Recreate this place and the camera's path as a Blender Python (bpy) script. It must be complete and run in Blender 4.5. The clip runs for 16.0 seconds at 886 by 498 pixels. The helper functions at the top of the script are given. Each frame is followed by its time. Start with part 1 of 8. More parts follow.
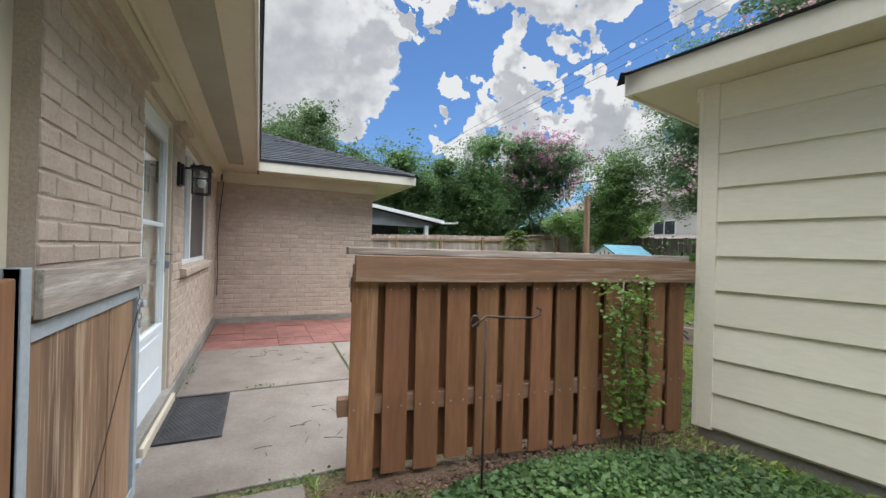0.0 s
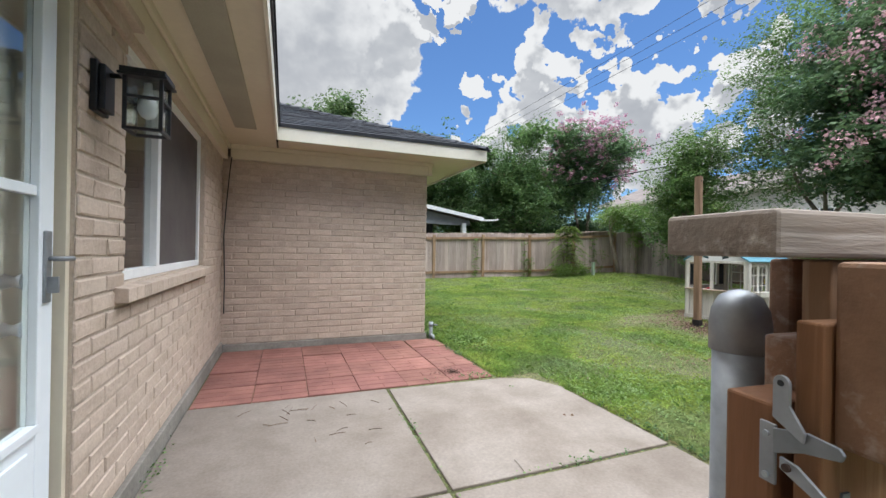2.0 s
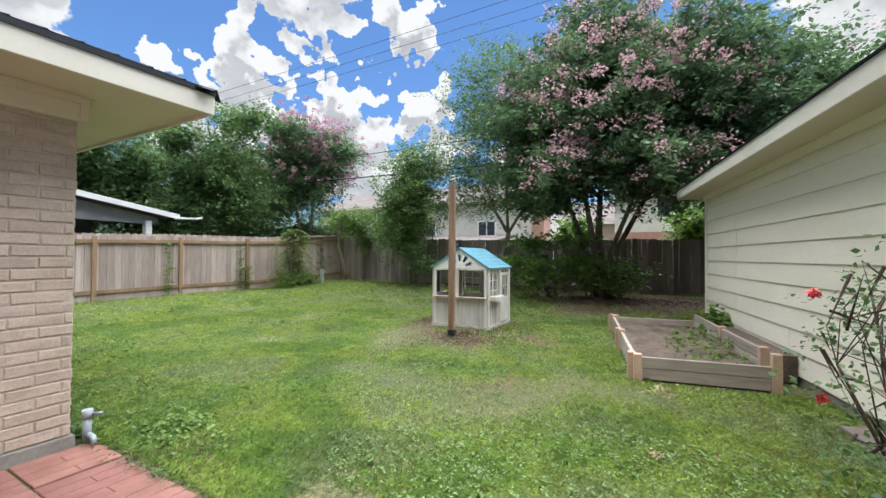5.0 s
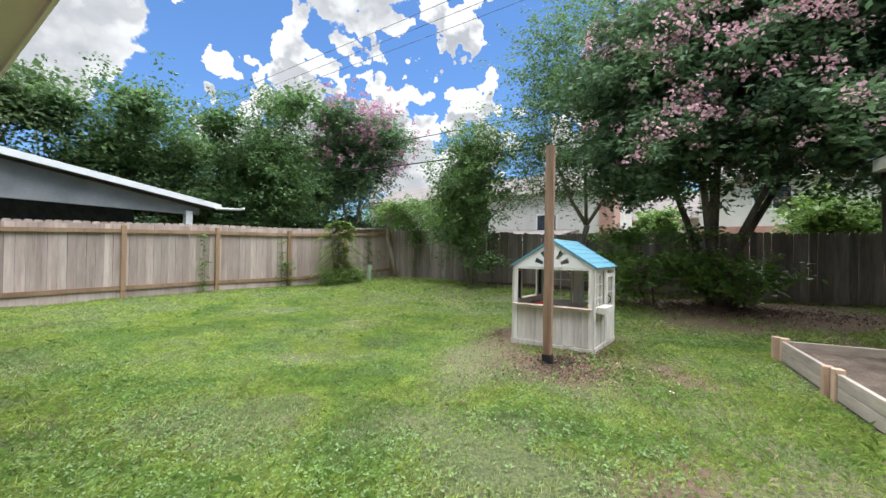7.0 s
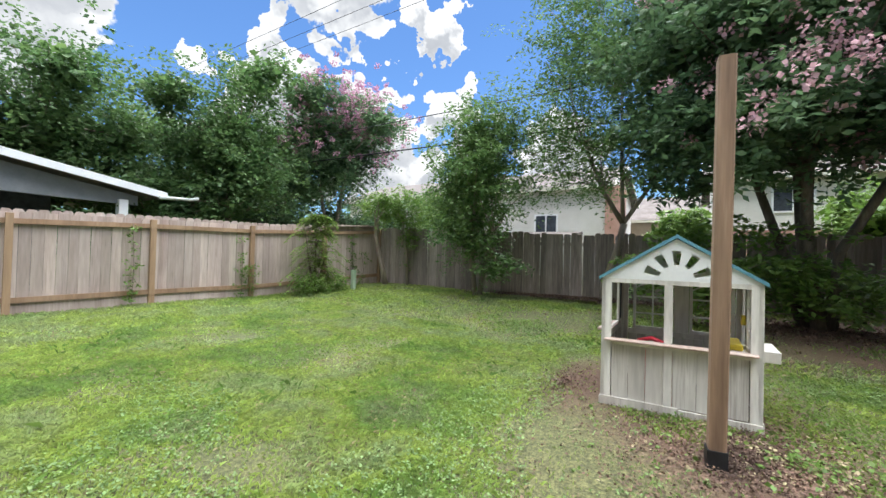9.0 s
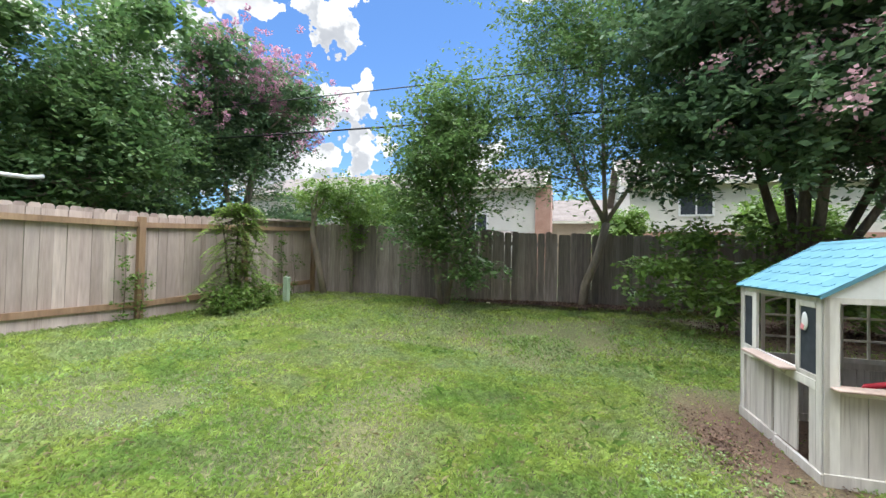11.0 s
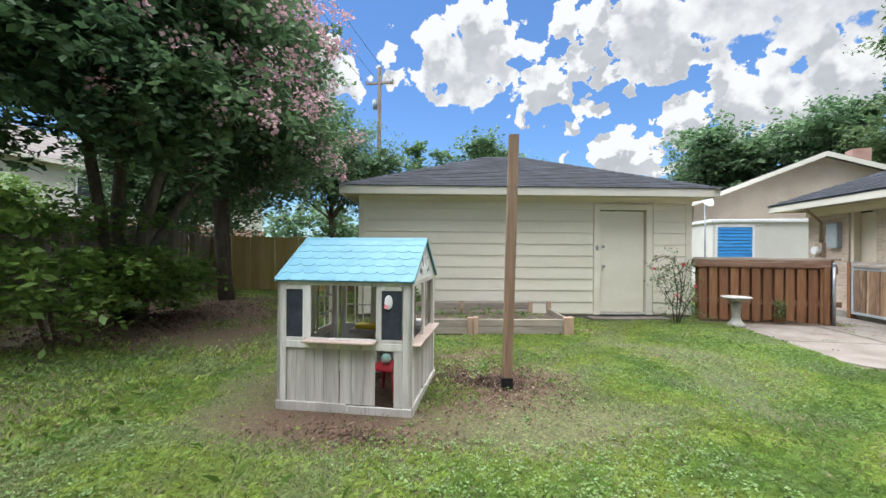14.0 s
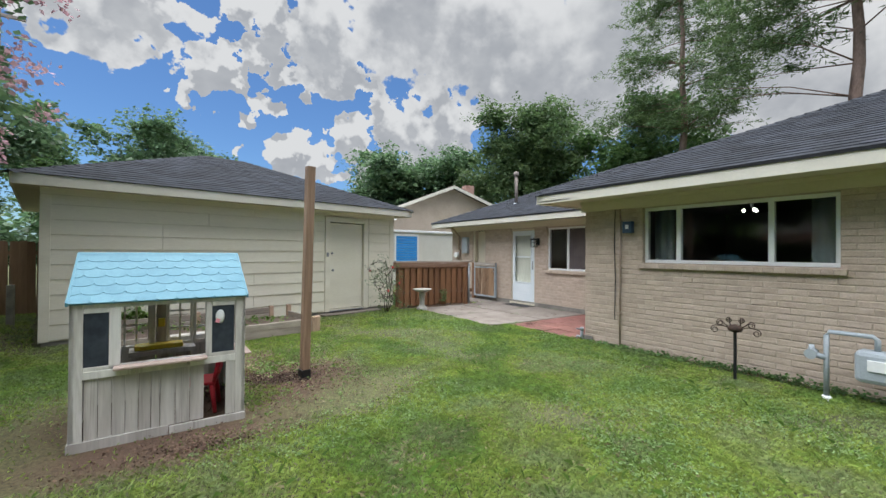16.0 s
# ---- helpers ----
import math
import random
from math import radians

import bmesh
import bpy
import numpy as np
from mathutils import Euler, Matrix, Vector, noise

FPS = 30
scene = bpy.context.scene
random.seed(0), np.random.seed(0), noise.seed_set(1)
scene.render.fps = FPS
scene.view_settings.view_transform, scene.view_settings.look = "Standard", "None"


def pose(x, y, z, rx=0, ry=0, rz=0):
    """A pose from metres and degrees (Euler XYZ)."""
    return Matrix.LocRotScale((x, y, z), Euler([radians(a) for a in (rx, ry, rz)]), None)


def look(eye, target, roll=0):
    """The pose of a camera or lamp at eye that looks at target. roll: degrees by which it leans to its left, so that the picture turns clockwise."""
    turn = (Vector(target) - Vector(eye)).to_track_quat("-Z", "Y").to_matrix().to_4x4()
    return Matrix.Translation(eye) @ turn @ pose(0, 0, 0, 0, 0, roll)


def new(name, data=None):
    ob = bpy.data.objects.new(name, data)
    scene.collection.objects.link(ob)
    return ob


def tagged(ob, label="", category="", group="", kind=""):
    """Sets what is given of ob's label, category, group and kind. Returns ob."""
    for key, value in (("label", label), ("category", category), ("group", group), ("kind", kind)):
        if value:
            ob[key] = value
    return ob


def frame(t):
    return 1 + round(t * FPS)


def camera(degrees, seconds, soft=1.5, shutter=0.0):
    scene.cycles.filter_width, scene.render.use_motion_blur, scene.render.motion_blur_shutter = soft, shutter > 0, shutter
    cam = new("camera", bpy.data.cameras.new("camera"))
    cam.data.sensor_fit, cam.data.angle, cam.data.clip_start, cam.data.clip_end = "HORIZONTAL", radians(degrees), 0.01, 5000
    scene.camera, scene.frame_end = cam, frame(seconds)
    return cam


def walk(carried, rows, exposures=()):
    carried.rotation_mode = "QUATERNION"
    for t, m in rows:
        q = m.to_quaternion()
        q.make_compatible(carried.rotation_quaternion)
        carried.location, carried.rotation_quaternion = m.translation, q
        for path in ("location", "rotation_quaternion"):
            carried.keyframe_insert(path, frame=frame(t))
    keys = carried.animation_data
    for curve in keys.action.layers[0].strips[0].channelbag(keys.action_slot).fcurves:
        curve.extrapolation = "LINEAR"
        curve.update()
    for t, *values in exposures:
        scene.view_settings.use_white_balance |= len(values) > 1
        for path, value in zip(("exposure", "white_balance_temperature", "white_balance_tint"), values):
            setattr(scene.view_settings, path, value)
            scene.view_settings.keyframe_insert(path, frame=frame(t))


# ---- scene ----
cam = camera(95.2, 16.0)
METRES, EYE, TILT, LEAN, TURN = 14.6, 1.245, 0.0, 0.0, -24.8
PATH = [
    (0, (0.406, 0.37, 1.186), (1.235, 2.19, 1.188), 1.6),
    (0.5, (0.412, 0.766, 1.16), (1.117, 2.637, 1.154), 1.2),
    (1, (0.475, 1.274, 1.182), (1.155, 3.154, 1.172), 1.3),
    (1.5, (0.418, 1.772, 1.16), (1.095, 3.654, 1.155), 1.1),
    (2, (0.474, 2.239, 1.15), (1.198, 4.104, 1.151), 1.0),
    (2.5, (0.585, 2.651, 1.194), (1.466, 4.446, 1.202), 0.6),
    (3, (0.761, 2.954, 1.221), (1.895, 4.601, 1.234), 0.3),
    (3.5, (0.935, 3.237, 1.217), (2.359, 4.641, 1.24), 0.4),
    (4, (0.925, 3.426, 1.242), (2.594, 4.527, 1.273), 0.4),
    (4.2, (0.912, 3.483, 1.247), (2.659, 4.457, 1.284), 0.4),
    (6.5, (1.890, 4.803, 1.197), (3.588, 5.859, 1.216), 0.9),
    (7, (2.311, 5.135, 1.190), (3.937, 6.300, 1.208), 1.0),
    (7.5, (2.730, 5.422, 1.169), (4.334, 6.617, 1.187), 1.0),
    (8, (3.106, 5.853, 1.172), (4.728, 7.024, 1.192), 1.3),
    (8.2, (3.237, 6.063, 1.169), (4.872, 7.215, 1.193), 1.4),
    (10.5, (4.381, 8.370, 1.199), (6.214, 9.168, 1.240), 1.4),
    (11, (4.517, 8.905, 1.202), (6.420, 9.519, 1.246), 1.3),
    (11.5, (4.806, 9.378, 1.205), (6.783, 9.678, 1.250), 1.0),
    (12, (5.085, 9.755, 1.231), (7.063, 9.461, 1.278), 0.6),
    (12.5, (5.438, 10.020, 1.197), (7.186, 9.048, 1.241), 0.4),
    (13, (5.808, 10.315, 1.183), (7.135, 8.820, 1.233), 0.4),
    (13.5, (6.216, 10.514, 1.236), (7.068, 8.704, 1.255), 0.4),
    (14, (6.611, 10.628, 1.284), (6.925, 8.653, 1.289), 0.4),
    (14.5, (6.935, 10.774, 1.313), (6.688, 8.789, 1.320), 0.1),
    (15, (7.217, 10.816, 1.333), (6.453, 8.968, 1.338), 0.3),
    (15.5, (7.633, 11.080, 1.383), (6.607, 9.363, 1.396), 0.5),
    (16, (7.912, 11.385, 1.414), (6.778, 9.738, 1.430), 0.4),
]
walk(cam, [(t, look(eye, target, roll)) for t, eye, target, roll in PATH],
     [(0, 0.86), (3, 0.98), (7, 1.18), (11, 1.36), (12.5, 1.38), (14, 1.10), (15, 0.88), (16, 0.66)])

import collections

# ---- world, sun ----


def az_dir(az, el):
    a, e = radians(az), radians(el)
    return (math.cos(a) * math.cos(e), math.sin(a) * math.cos(e), math.sin(e))


SUN_AZ, SUN_EL = -25.0, 80.0
sun = new("sun", bpy.data.lights.new("sun", "SUN"))
sun.data.energy, sun.data.angle, sun.data.color = 5.0, radians(92), (0.955, 0.98, 1.0)
sun.matrix_world = look(Vector(az_dir(SUN_AZ, SUN_EL)) * 50, (0, 0, 0))

world = bpy.data.worlds.new("sky")
scene.world = world
world.use_nodes = True
wt = world.node_tree
wt.nodes.clear()


def wn(kind, **kw):
    n = wt.nodes.new(kind)
    for k, v in kw.items():
        if k == "operation":
            n.operation = v
        elif k == "ins":
            for i, val in v.items():
                n.inputs[i].default_value = val
    return n


w_out, w_bg = wn("ShaderNodeOutputWorld"), wn("ShaderNodeBackground")
w_sky = wn("ShaderNodeTexSky")
w_sky.sky_type, w_sky.sun_disc = "NISHITA", False
w_sky.sun_elevation, w_sky.sun_rotation = radians(SUN_EL), radians(90 - SUN_AZ)
w_sky.air_density, w_sky.dust_density, w_sky.ozone_density = 1.0, 0.3, 2.5
w_tc = wn("ShaderNodeTexCoord")


def wmath(op, a, b=None, clamp=False):
    n = wn("ShaderNodeMath", operation=op)
    n.use_clamp = clamp
    for i, v in enumerate((a, b)):
        if v is None:
            continue
        if isinstance(v, (int, float)):
            n.inputs[i].default_value = v
        else:
            wt.links.new(v, n.inputs[i])
    return n.outputs[0]


# heaps of cumulus: azimuth, elevation, radius in degrees
CLOUDS = ((86, 27, 8), (80, 24, 6), (77.5, 28, 4), (80.5, 18.5, 4), (92, 24, 9), (88, 15, 5), (104, 30, 12), (98, 14, 6),
          (65, 18.4, 2.4), (60, 18.6, 3), (56, 21.8, 2.6), (53, 20, 2), (62, 15, 3), (56, 16, 4), (69.6, 30.6, 1.2),
          (44.8, 22, 2.6), (42.4, 19, 3.2), (47.5, 16, 3.6), (38.7, 16, 3.2), (34.4, 14.5, 3), (50, 13, 4), (42, 13, 5),
          (52, 31.5, 4), (46.4, 30, 3.6), (42.3, 27, 2.2), (56, 36, 5), (47, 35, 5), (35, 30, 2.8), (37.2, 27, 1.8), (31.6, 18.4, 2.5), (28, 15, 3),
          (-84.6, 24.8, 4.6), (-79, 25.6, 3.8), (-89.5, 24.8, 3.8), (-87, 27.6, 3), (-74.5, 26.5, 3), (-93, 23, 1.8), (-66, 24, 3),
          (-102, 28.5, 2.6), (-103, 24, 2), (-108, 27.5, 4.4), (-111, 23.5, 2.6), (-114, 15.3, 2.6), (-119, 16.4, 3.6), (-126, 21, 3.6), (-124, 15, 4),
          (-130, 27, 6), (-118, 30, 6), (-138, 24, 7), (-145, 21, 6), (-151, 28, 8), (-161, 21, 7), (-170, 15, 8), (-102, 12.6, 1.8), (-105.5, 12, 1.8),
          (-97, 18.9, 0.7), (-100, 17.4, 0.9), (-93, 17.6, 0.7), (150, 30, 14), (0, 45, 11), (-20, 25, 7), (120, 55, 13), (-90, 62, 15), (-45, 20, 6),
          (16, 13, 5), (-160, 50, 16))


def noise_at(vec, scale, detail, rough, offset):
    m = wn("ShaderNodeMapping")
    m.inputs["Scale"].default_value = (1, 1, 1.5)
    m.inputs["Location"].default_value = offset
    wt.links.new(vec, m.inputs["Vector"])
    n = wn("ShaderNodeTexNoise")
    n.inputs["Scale"].default_value, n.inputs["Detail"].default_value, n.inputs["Roughness"].default_value = scale, detail, rough
    wt.links.new(m.outputs[0], n.inputs["Vector"])
    return n.outputs["Fac"], m.outputs[0]


def cloud_density(vec, detail):
    """Heaps roughened by billows at three sizes."""
    total = None
    bent = vec
    for scale, amount in ((6, 0.016), (22, 0.02)):
        warp, off, push = wn("ShaderNodeTexNoise"), wn("ShaderNodeVectorMath", operation="MULTIPLY_ADD"), wn("ShaderNodeVectorMath", operation="ADD")
        warp.inputs["Scale"].default_value, warp.inputs["Detail"].default_value = scale, 4
        wt.links.new(vec, warp.inputs["Vector"])
        wt.links.new(warp.outputs["Color"], off.inputs[0])
        off.inputs[1].default_value, off.inputs[2].default_value = (amount,) * 3, (-amount / 2,) * 3
        wt.links.new(bent, push.inputs[0])
        wt.links.new(off.outputs[0], push.inputs[1])
        bent = push.outputs[0]
    for c_az, c_el, c_r in CLOUDS:
        dot, mr = wn("ShaderNodeVectorMath", operation="DOT_PRODUCT"), wn("ShaderNodeMapRange")
        wt.links.new(bent, dot.inputs[0])
        dot.inputs[1].default_value = az_dir(c_az, c_el)
        wt.links.new(dot.outputs["Value"], mr.inputs["Value"])
        mr.inputs["From Min"].default_value, mr.inputs["From Max"].default_value = math.cos(radians(c_r * 1.7)), math.cos(radians(c_r * 0.2))
        total = mr.outputs[0] if total is None else wmath("MAXIMUM", total, mr.outputs[0])
    big, mapped = noise_at(vec, 7, detail, 0.62, (3.1, 1.7, 0.4))
    vor = wn("ShaderNodeTexVoronoi")
    vor.inputs["Scale"].default_value = 20
    wt.links.new(mapped, vor.inputs["Vector"])
    vor2 = wn("ShaderNodeTexVoronoi")
    vor2.inputs["Scale"].default_value = 48
    wt.links.new(mapped, vor2.inputs["Vector"])
    puffs = wmath("ADD", wmath("MULTIPLY", wmath("SUBTRACT", 0.45, vor.outputs["Distance"]), 0.27), wmath("MULTIPLY", wmath("SUBTRACT", 0.45, vor2.outputs["Distance"]), 0.16))
    return wmath("ADD", wmath("ADD", wmath("MULTIPLY", total, 2.2), wmath("MULTIPLY", big, 1.0)), puffs)


dens = cloud_density(w_tc.outputs["Generated"], 9)
ramp = wn("ShaderNodeMapRange")
ramp.interpolation_type = "SMOOTHSTEP"
wt.links.new(dens, ramp.inputs["Value"])
ramp.inputs["From Min"].default_value, ramp.inputs["From Max"].default_value = 1.40, 1.64
# a cloud greys where more cloud lies above it
lift = wn("ShaderNodeVectorMath", operation="ADD")
wt.links.new(w_tc.outputs["Generated"], lift.inputs[0])
lift.inputs[1].default_value = (0, 0, 0.055)
unit = wn("ShaderNodeVectorMath", operation="NORMALIZE")
wt.links.new(lift.outputs[0], unit.inputs[0])
above = cloud_density(unit.outputs[0], 4)
shade_r = wn("ShaderNodeMapRange")
shade_r.interpolation_type = "SMOOTHSTEP"
wt.links.new(wmath("ADD", wmath("MULTIPLY", above, 0.75), wmath("MULTIPLY", dens, 0.25)), shade_r.inputs["Value"])
shade_r.inputs["From Min"].default_value, shade_r.inputs["From Max"].default_value = 1.5, 3.2
cloud_col = wn("ShaderNodeMix")
cloud_col.data_type = "RGBA"
cloud_col.inputs["A"].default_value = (0.45, 0.46, 0.47, 1)
cloud_col.inputs["B"].default_value = (0.22, 0.235, 0.26, 1)
wt.links.new(shade_r.outputs[0], cloud_col.inputs["Factor"])
sky_dim = wn("ShaderNodeVectorMath", operation="MULTIPLY")
wt.links.new(w_sky.outputs[0], sky_dim.inputs[0])
sky_dim.inputs[1].default_value = (0.049, 0.067, 0.086)
w_mix = wn("ShaderNodeMix")
w_mix.data_type = "RGBA"
wt.links.new(ramp.outputs[0], w_mix.inputs["Factor"])
wt.links.new(sky_dim.outputs[0], w_mix.inputs["A"])
wt.links.new(cloud_col.outputs["Result"], w_mix.inputs["B"])
wt.links.new(w_mix.outputs["Result"], w_bg.inputs["Color"])
w_bg.inputs["Strength"].default_value = 1.0
wt.links.new(w_bg.outputs[0], w_out.inputs["Surface"])


# ---- materials ----
def material(name, cols, scale=3.0, fine=40.0, rough=0.8, bump=0.25, dist=0.004, metal=0.0, stretch=(1, 1, 1), rand=0.0, island=0.0,
             contrast=0.25, translucent=0.0, spec=0.5, span=(0.35, 0.65), streak=None):
    """A procedural surface: two colours by a large noise, a fine grain and relief, and a change of value from piece to piece."""
    m = bpy.data.materials.new(name)
    m.use_nodes = True
    t = m.node_tree
    b = t.nodes["Principled BSDF"]
    out = t.nodes["Material Output"]
    tc, mp = t.nodes.new("ShaderNodeTexCoord"), t.nodes.new("ShaderNodeMapping")
    mp.inputs["Scale"].default_value = stretch
    t.links.new(tc.outputs["Object"], mp.inputs["Vector"])
    info = t.nodes.new("ShaderNodeObjectInfo")
    off = t.nodes.new("ShaderNodeMath")
    off.operation = "MULTIPLY"
    off.inputs[1].default_value = 57.0
    t.links.new(info.outputs["Random"], off.inputs[0])
    t.links.new(off.outputs[0], mp.inputs["Location"])
    n1, n2 = t.nodes.new("ShaderNodeTexNoise"), t.nodes.new("ShaderNodeTexNoise")
    for n, s, d in ((n1, scale, 5), (n2, fine, 6)):
        n.inputs["Scale"].default_value, n.inputs["Detail"].default_value, n.inputs["Roughness"].default_value = s, d, 0.6
        t.links.new(mp.outputs[0], n.inputs["Vector"])
    r = t.nodes.new("ShaderNodeValToRGB")
    t.links.new(n1.outputs["Fac"], r.inputs["Fac"])
    el = r.color_ramp.elements
    el[0].position, el[1].position = span
    el[0].color, el[1].color = (*cols[0], 1), (*cols[-1], 1)
    for i, c in enumerate(cols[1:-1]):
        e = el.new(span[0] + (span[1] - span[0]) * (i + 1) / (len(cols) - 1))
        e.color = (*c, 1)
    hsv = t.nodes.new("ShaderNodeHueSaturation")
    if streak:
        # worn grain: thin pale lines along the stretched axis, gathered in patches
        pale, amount, low = streak
        m3 = t.nodes.new("ShaderNodeMapping")
        t.links.new(mp.outputs[0], m3.inputs["Vector"])
        m3.inputs["Scale"].default_value = tuple(0.35 if s == min(stretch) else 1.0 for s in stretch)
        n3, n4, add = t.nodes.new("ShaderNodeTexNoise"), t.nodes.new("ShaderNodeTexNoise"), t.nodes.new("ShaderNodeMath")
        n3.inputs["Scale"].default_value, n3.inputs["Detail"].default_value, n3.inputs["Roughness"].default_value = 75, 3, 0.6
        n4.inputs["Scale"].default_value, n4.inputs["Detail"].default_value = 6, 4
        t.links.new(m3.outputs[0], n3.inputs["Vector"])
        t.links.new(m3.outputs[0], n4.inputs["Vector"])
        t.links.new(n3.outputs["Fac"], add.inputs[0])
        t.links.new(n4.outputs["Fac"], add.inputs[1])
        sr, sm = t.nodes.new("ShaderNodeMapRange"), t.nodes.new("ShaderNodeMix")
        sr.inputs["From Min"].default_value, sr.inputs["From Max"].default_value = low, low + 0.22
        sr.inputs["To Max"].default_value = amount
        t.links.new(add.outputs[0], sr.inputs["Value"])
        sm.data_type = "RGBA"
        t.links.new(sr.outputs[0], sm.inputs["Factor"])
        t.links.new(r.outputs[0], sm.inputs["A"])
        sm.inputs["B"].default_value = (*pale, 1)
        t.links.new(sm.outputs["Result"], hsv.inputs["Color"])
    else:
        t.links.new(r.outputs[0], hsv.inputs["Color"])
    val = t.nodes.new("ShaderNodeMapRange")
    t.links.new(n2.outputs["Fac"], val.inputs["Value"])
    val.inputs["From Min"].default_value, val.inputs["From Max"].default_value = 0.25, 0.75
    val.inputs["To Min"].default_value, val.inputs["To Max"].default_value = 1 - contrast, 1 + contrast
    last = val.outputs[0]
    for amount, source in ((rand, info.outputs["Random"]), (island, None)):
        if not amount:
            continue
        if source is None:
            source = t.nodes.new("ShaderNodeNewGeometry").outputs["Random Per Island"]
        v2, mul = t.nodes.new("ShaderNodeMapRange"), t.nodes.new("ShaderNodeMath")
        t.links.new(source, v2.inputs["Value"])
        v2.inputs["To Min"].default_value, v2.inputs["To Max"].default_value = 1 - amount, 1 + amount
        mul.operation = "MULTIPLY"
        t.links.new(last, mul.inputs[0])
        t.links.new(v2.outputs[0], mul.inputs[1])
        last = mul.outputs[0]
        v3 = t.nodes.new("ShaderNodeMapRange")
        wn_ = t.nodes.new("ShaderNodeTexWhiteNoise")
        wn_.noise_dimensions = "1D"
        t.links.new(source, wn_.inputs["W"])
        t.links.new(wn_.outputs["Value"], v3.inputs["Value"])
        v3.inputs["To Min"].default_value, v3.inputs["To Max"].default_value = 0.5 - amount * 0.035, 0.5 + amount * 0.035
        t.links.new(v3.outputs[0], hsv.inputs["Hue"])
    t.links.new(last, hsv.inputs["Value"])
    t.links.new(hsv.outputs[0], b.inputs["Base Color"])
    b.inputs["Roughness"].default_value, b.inputs["Metallic"].default_value = rough, metal
    b.inputs["Specular IOR Level"].default_value = spec
    if bump:
        bp = t.nodes.new("ShaderNodeBump")
        bp.inputs["Strength"].default_value, bp.inputs["Distance"].default_value = bump, dist
        t.links.new(n2.outputs["Fac"], bp.inputs["Height"])
        t.links.new(bp.outputs[0], b.inputs["Normal"])
    if translucent:
        tr, mx = t.nodes.new("ShaderNodeBsdfTranslucent"), t.nodes.new("ShaderNodeMixShader")
        t.links.new(hsv.outputs[0], tr.inputs["Color"])
        mx.inputs[0].default_value = translucent
        t.links.new(b.outputs[0], mx.inputs[1])
        t.links.new(tr.outputs[0], mx.inputs[2])
        t.links.new(mx.outputs[0], out.inputs["Surface"])
    return m


def plain_glass(name, tint=(0.9, 0.95, 0.95)):
    m = bpy.data.materials.new(name)
    m.use_nodes = True
    b = m.node_tree.nodes["Principled BSDF"]
    b.inputs["Base Color"].default_value = (*tint, 1)
    b.inputs["Roughness"].default_value = 0.01
    b.inputs["Transmission Weight"].default_value = 1.0
    b.inputs["IOR"].default_value = 1.45
    return m


BRICK = material("painted_tan_brick", [(0.425, 0.335, 0.265), (0.53, 0.43, 0.35)], 5, 55, 0.75, 0.7, 0.006, rand=0.06, contrast=0.13)
BRICK_FAR = material("tan_brick_joined", [(0.425, 0.335, 0.265), (0.53, 0.43, 0.35)], 5, 55, 0.75, 0.7, 0.006, island=0.06, contrast=0.13)
MORTAR = material("tan_mortar", [(0.44, 0.36, 0.285), (0.53, 0.445, 0.365)], 4, 90, 0.95, 0.6, 0.004, contrast=0.16)
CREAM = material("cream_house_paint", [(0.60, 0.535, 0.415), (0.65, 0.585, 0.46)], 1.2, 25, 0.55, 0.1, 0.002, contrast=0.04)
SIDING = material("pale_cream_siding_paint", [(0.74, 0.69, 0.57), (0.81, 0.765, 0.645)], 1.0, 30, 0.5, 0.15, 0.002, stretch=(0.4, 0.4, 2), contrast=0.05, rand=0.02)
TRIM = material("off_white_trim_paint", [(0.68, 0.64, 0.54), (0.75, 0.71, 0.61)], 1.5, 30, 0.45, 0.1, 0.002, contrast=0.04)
WHITE = material("white_door_paint", [(0.72, 0.78, 0.82), (0.78, 0.83, 0.86)], 1.5, 20, 0.35, 0.03, 0.001, contrast=0.02)
INNER = material("cream_inner_door", [(0.66, 0.63, 0.54), (0.70, 0.67, 0.58)], 1.5, 20, 0.4, 0.03, 0.001, contrast=0.02)
SHINGLE = material("dark_asphalt_shingle", [(0.012, 0.0145, 0.020), (0.032, 0.036, 0.047)], 3, 220, 0.95, 0.6, 0.004, island=0.3, contrast=0.5)
CONCRETE = material("pale_concrete", [(0.15, 0.122, 0.100), (0.195, 0.164, 0.138), (0.235, 0.203, 0.176)], 2.2, 60, 0.85, 0.25, 0.003, contrast=0.16, span=(0.32, 0.66))
FOOTING = material("grey_footing", [(0.17, 0.155, 0.135), (0.29, 0.27, 0.24)], 2, 50, 0.9, 0.3, 0.004, contrast=0.2)
PAVER = material("red_brick_paver", [(0.185, 0.078, 0.062), (0.285, 0.128, 0.104)], 3, 80, 0.85, 0.4, 0.003, rand=0.12, contrast=0.15)
STAIN = material("stained_brown_board", [(0.14, 0.060, 0.027), (0.225, 0.104, 0.047), (0.275, 0.145, 0.075)], 3, 30, 0.8, 0.6, 0.004, stretch=(1, 1, 0.12), rand=0.14, contrast=0.22, span=(0.3, 0.8), streak=((0.42, 0.25, 0.14), 0.4, 1.15))
STAIN_H = material("stained_rail_board", [(0.15, 0.074, 0.042), (0.235, 0.13, 0.078), (0.32, 0.205, 0.14)], 3, 30, 0.8, 0.7, 0.005, stretch=(0.12, 1, 1), rand=0.1, contrast=0.22, span=(0.3, 0.8), streak=((0.40, 0.33, 0.28), 0.6, 1.05))
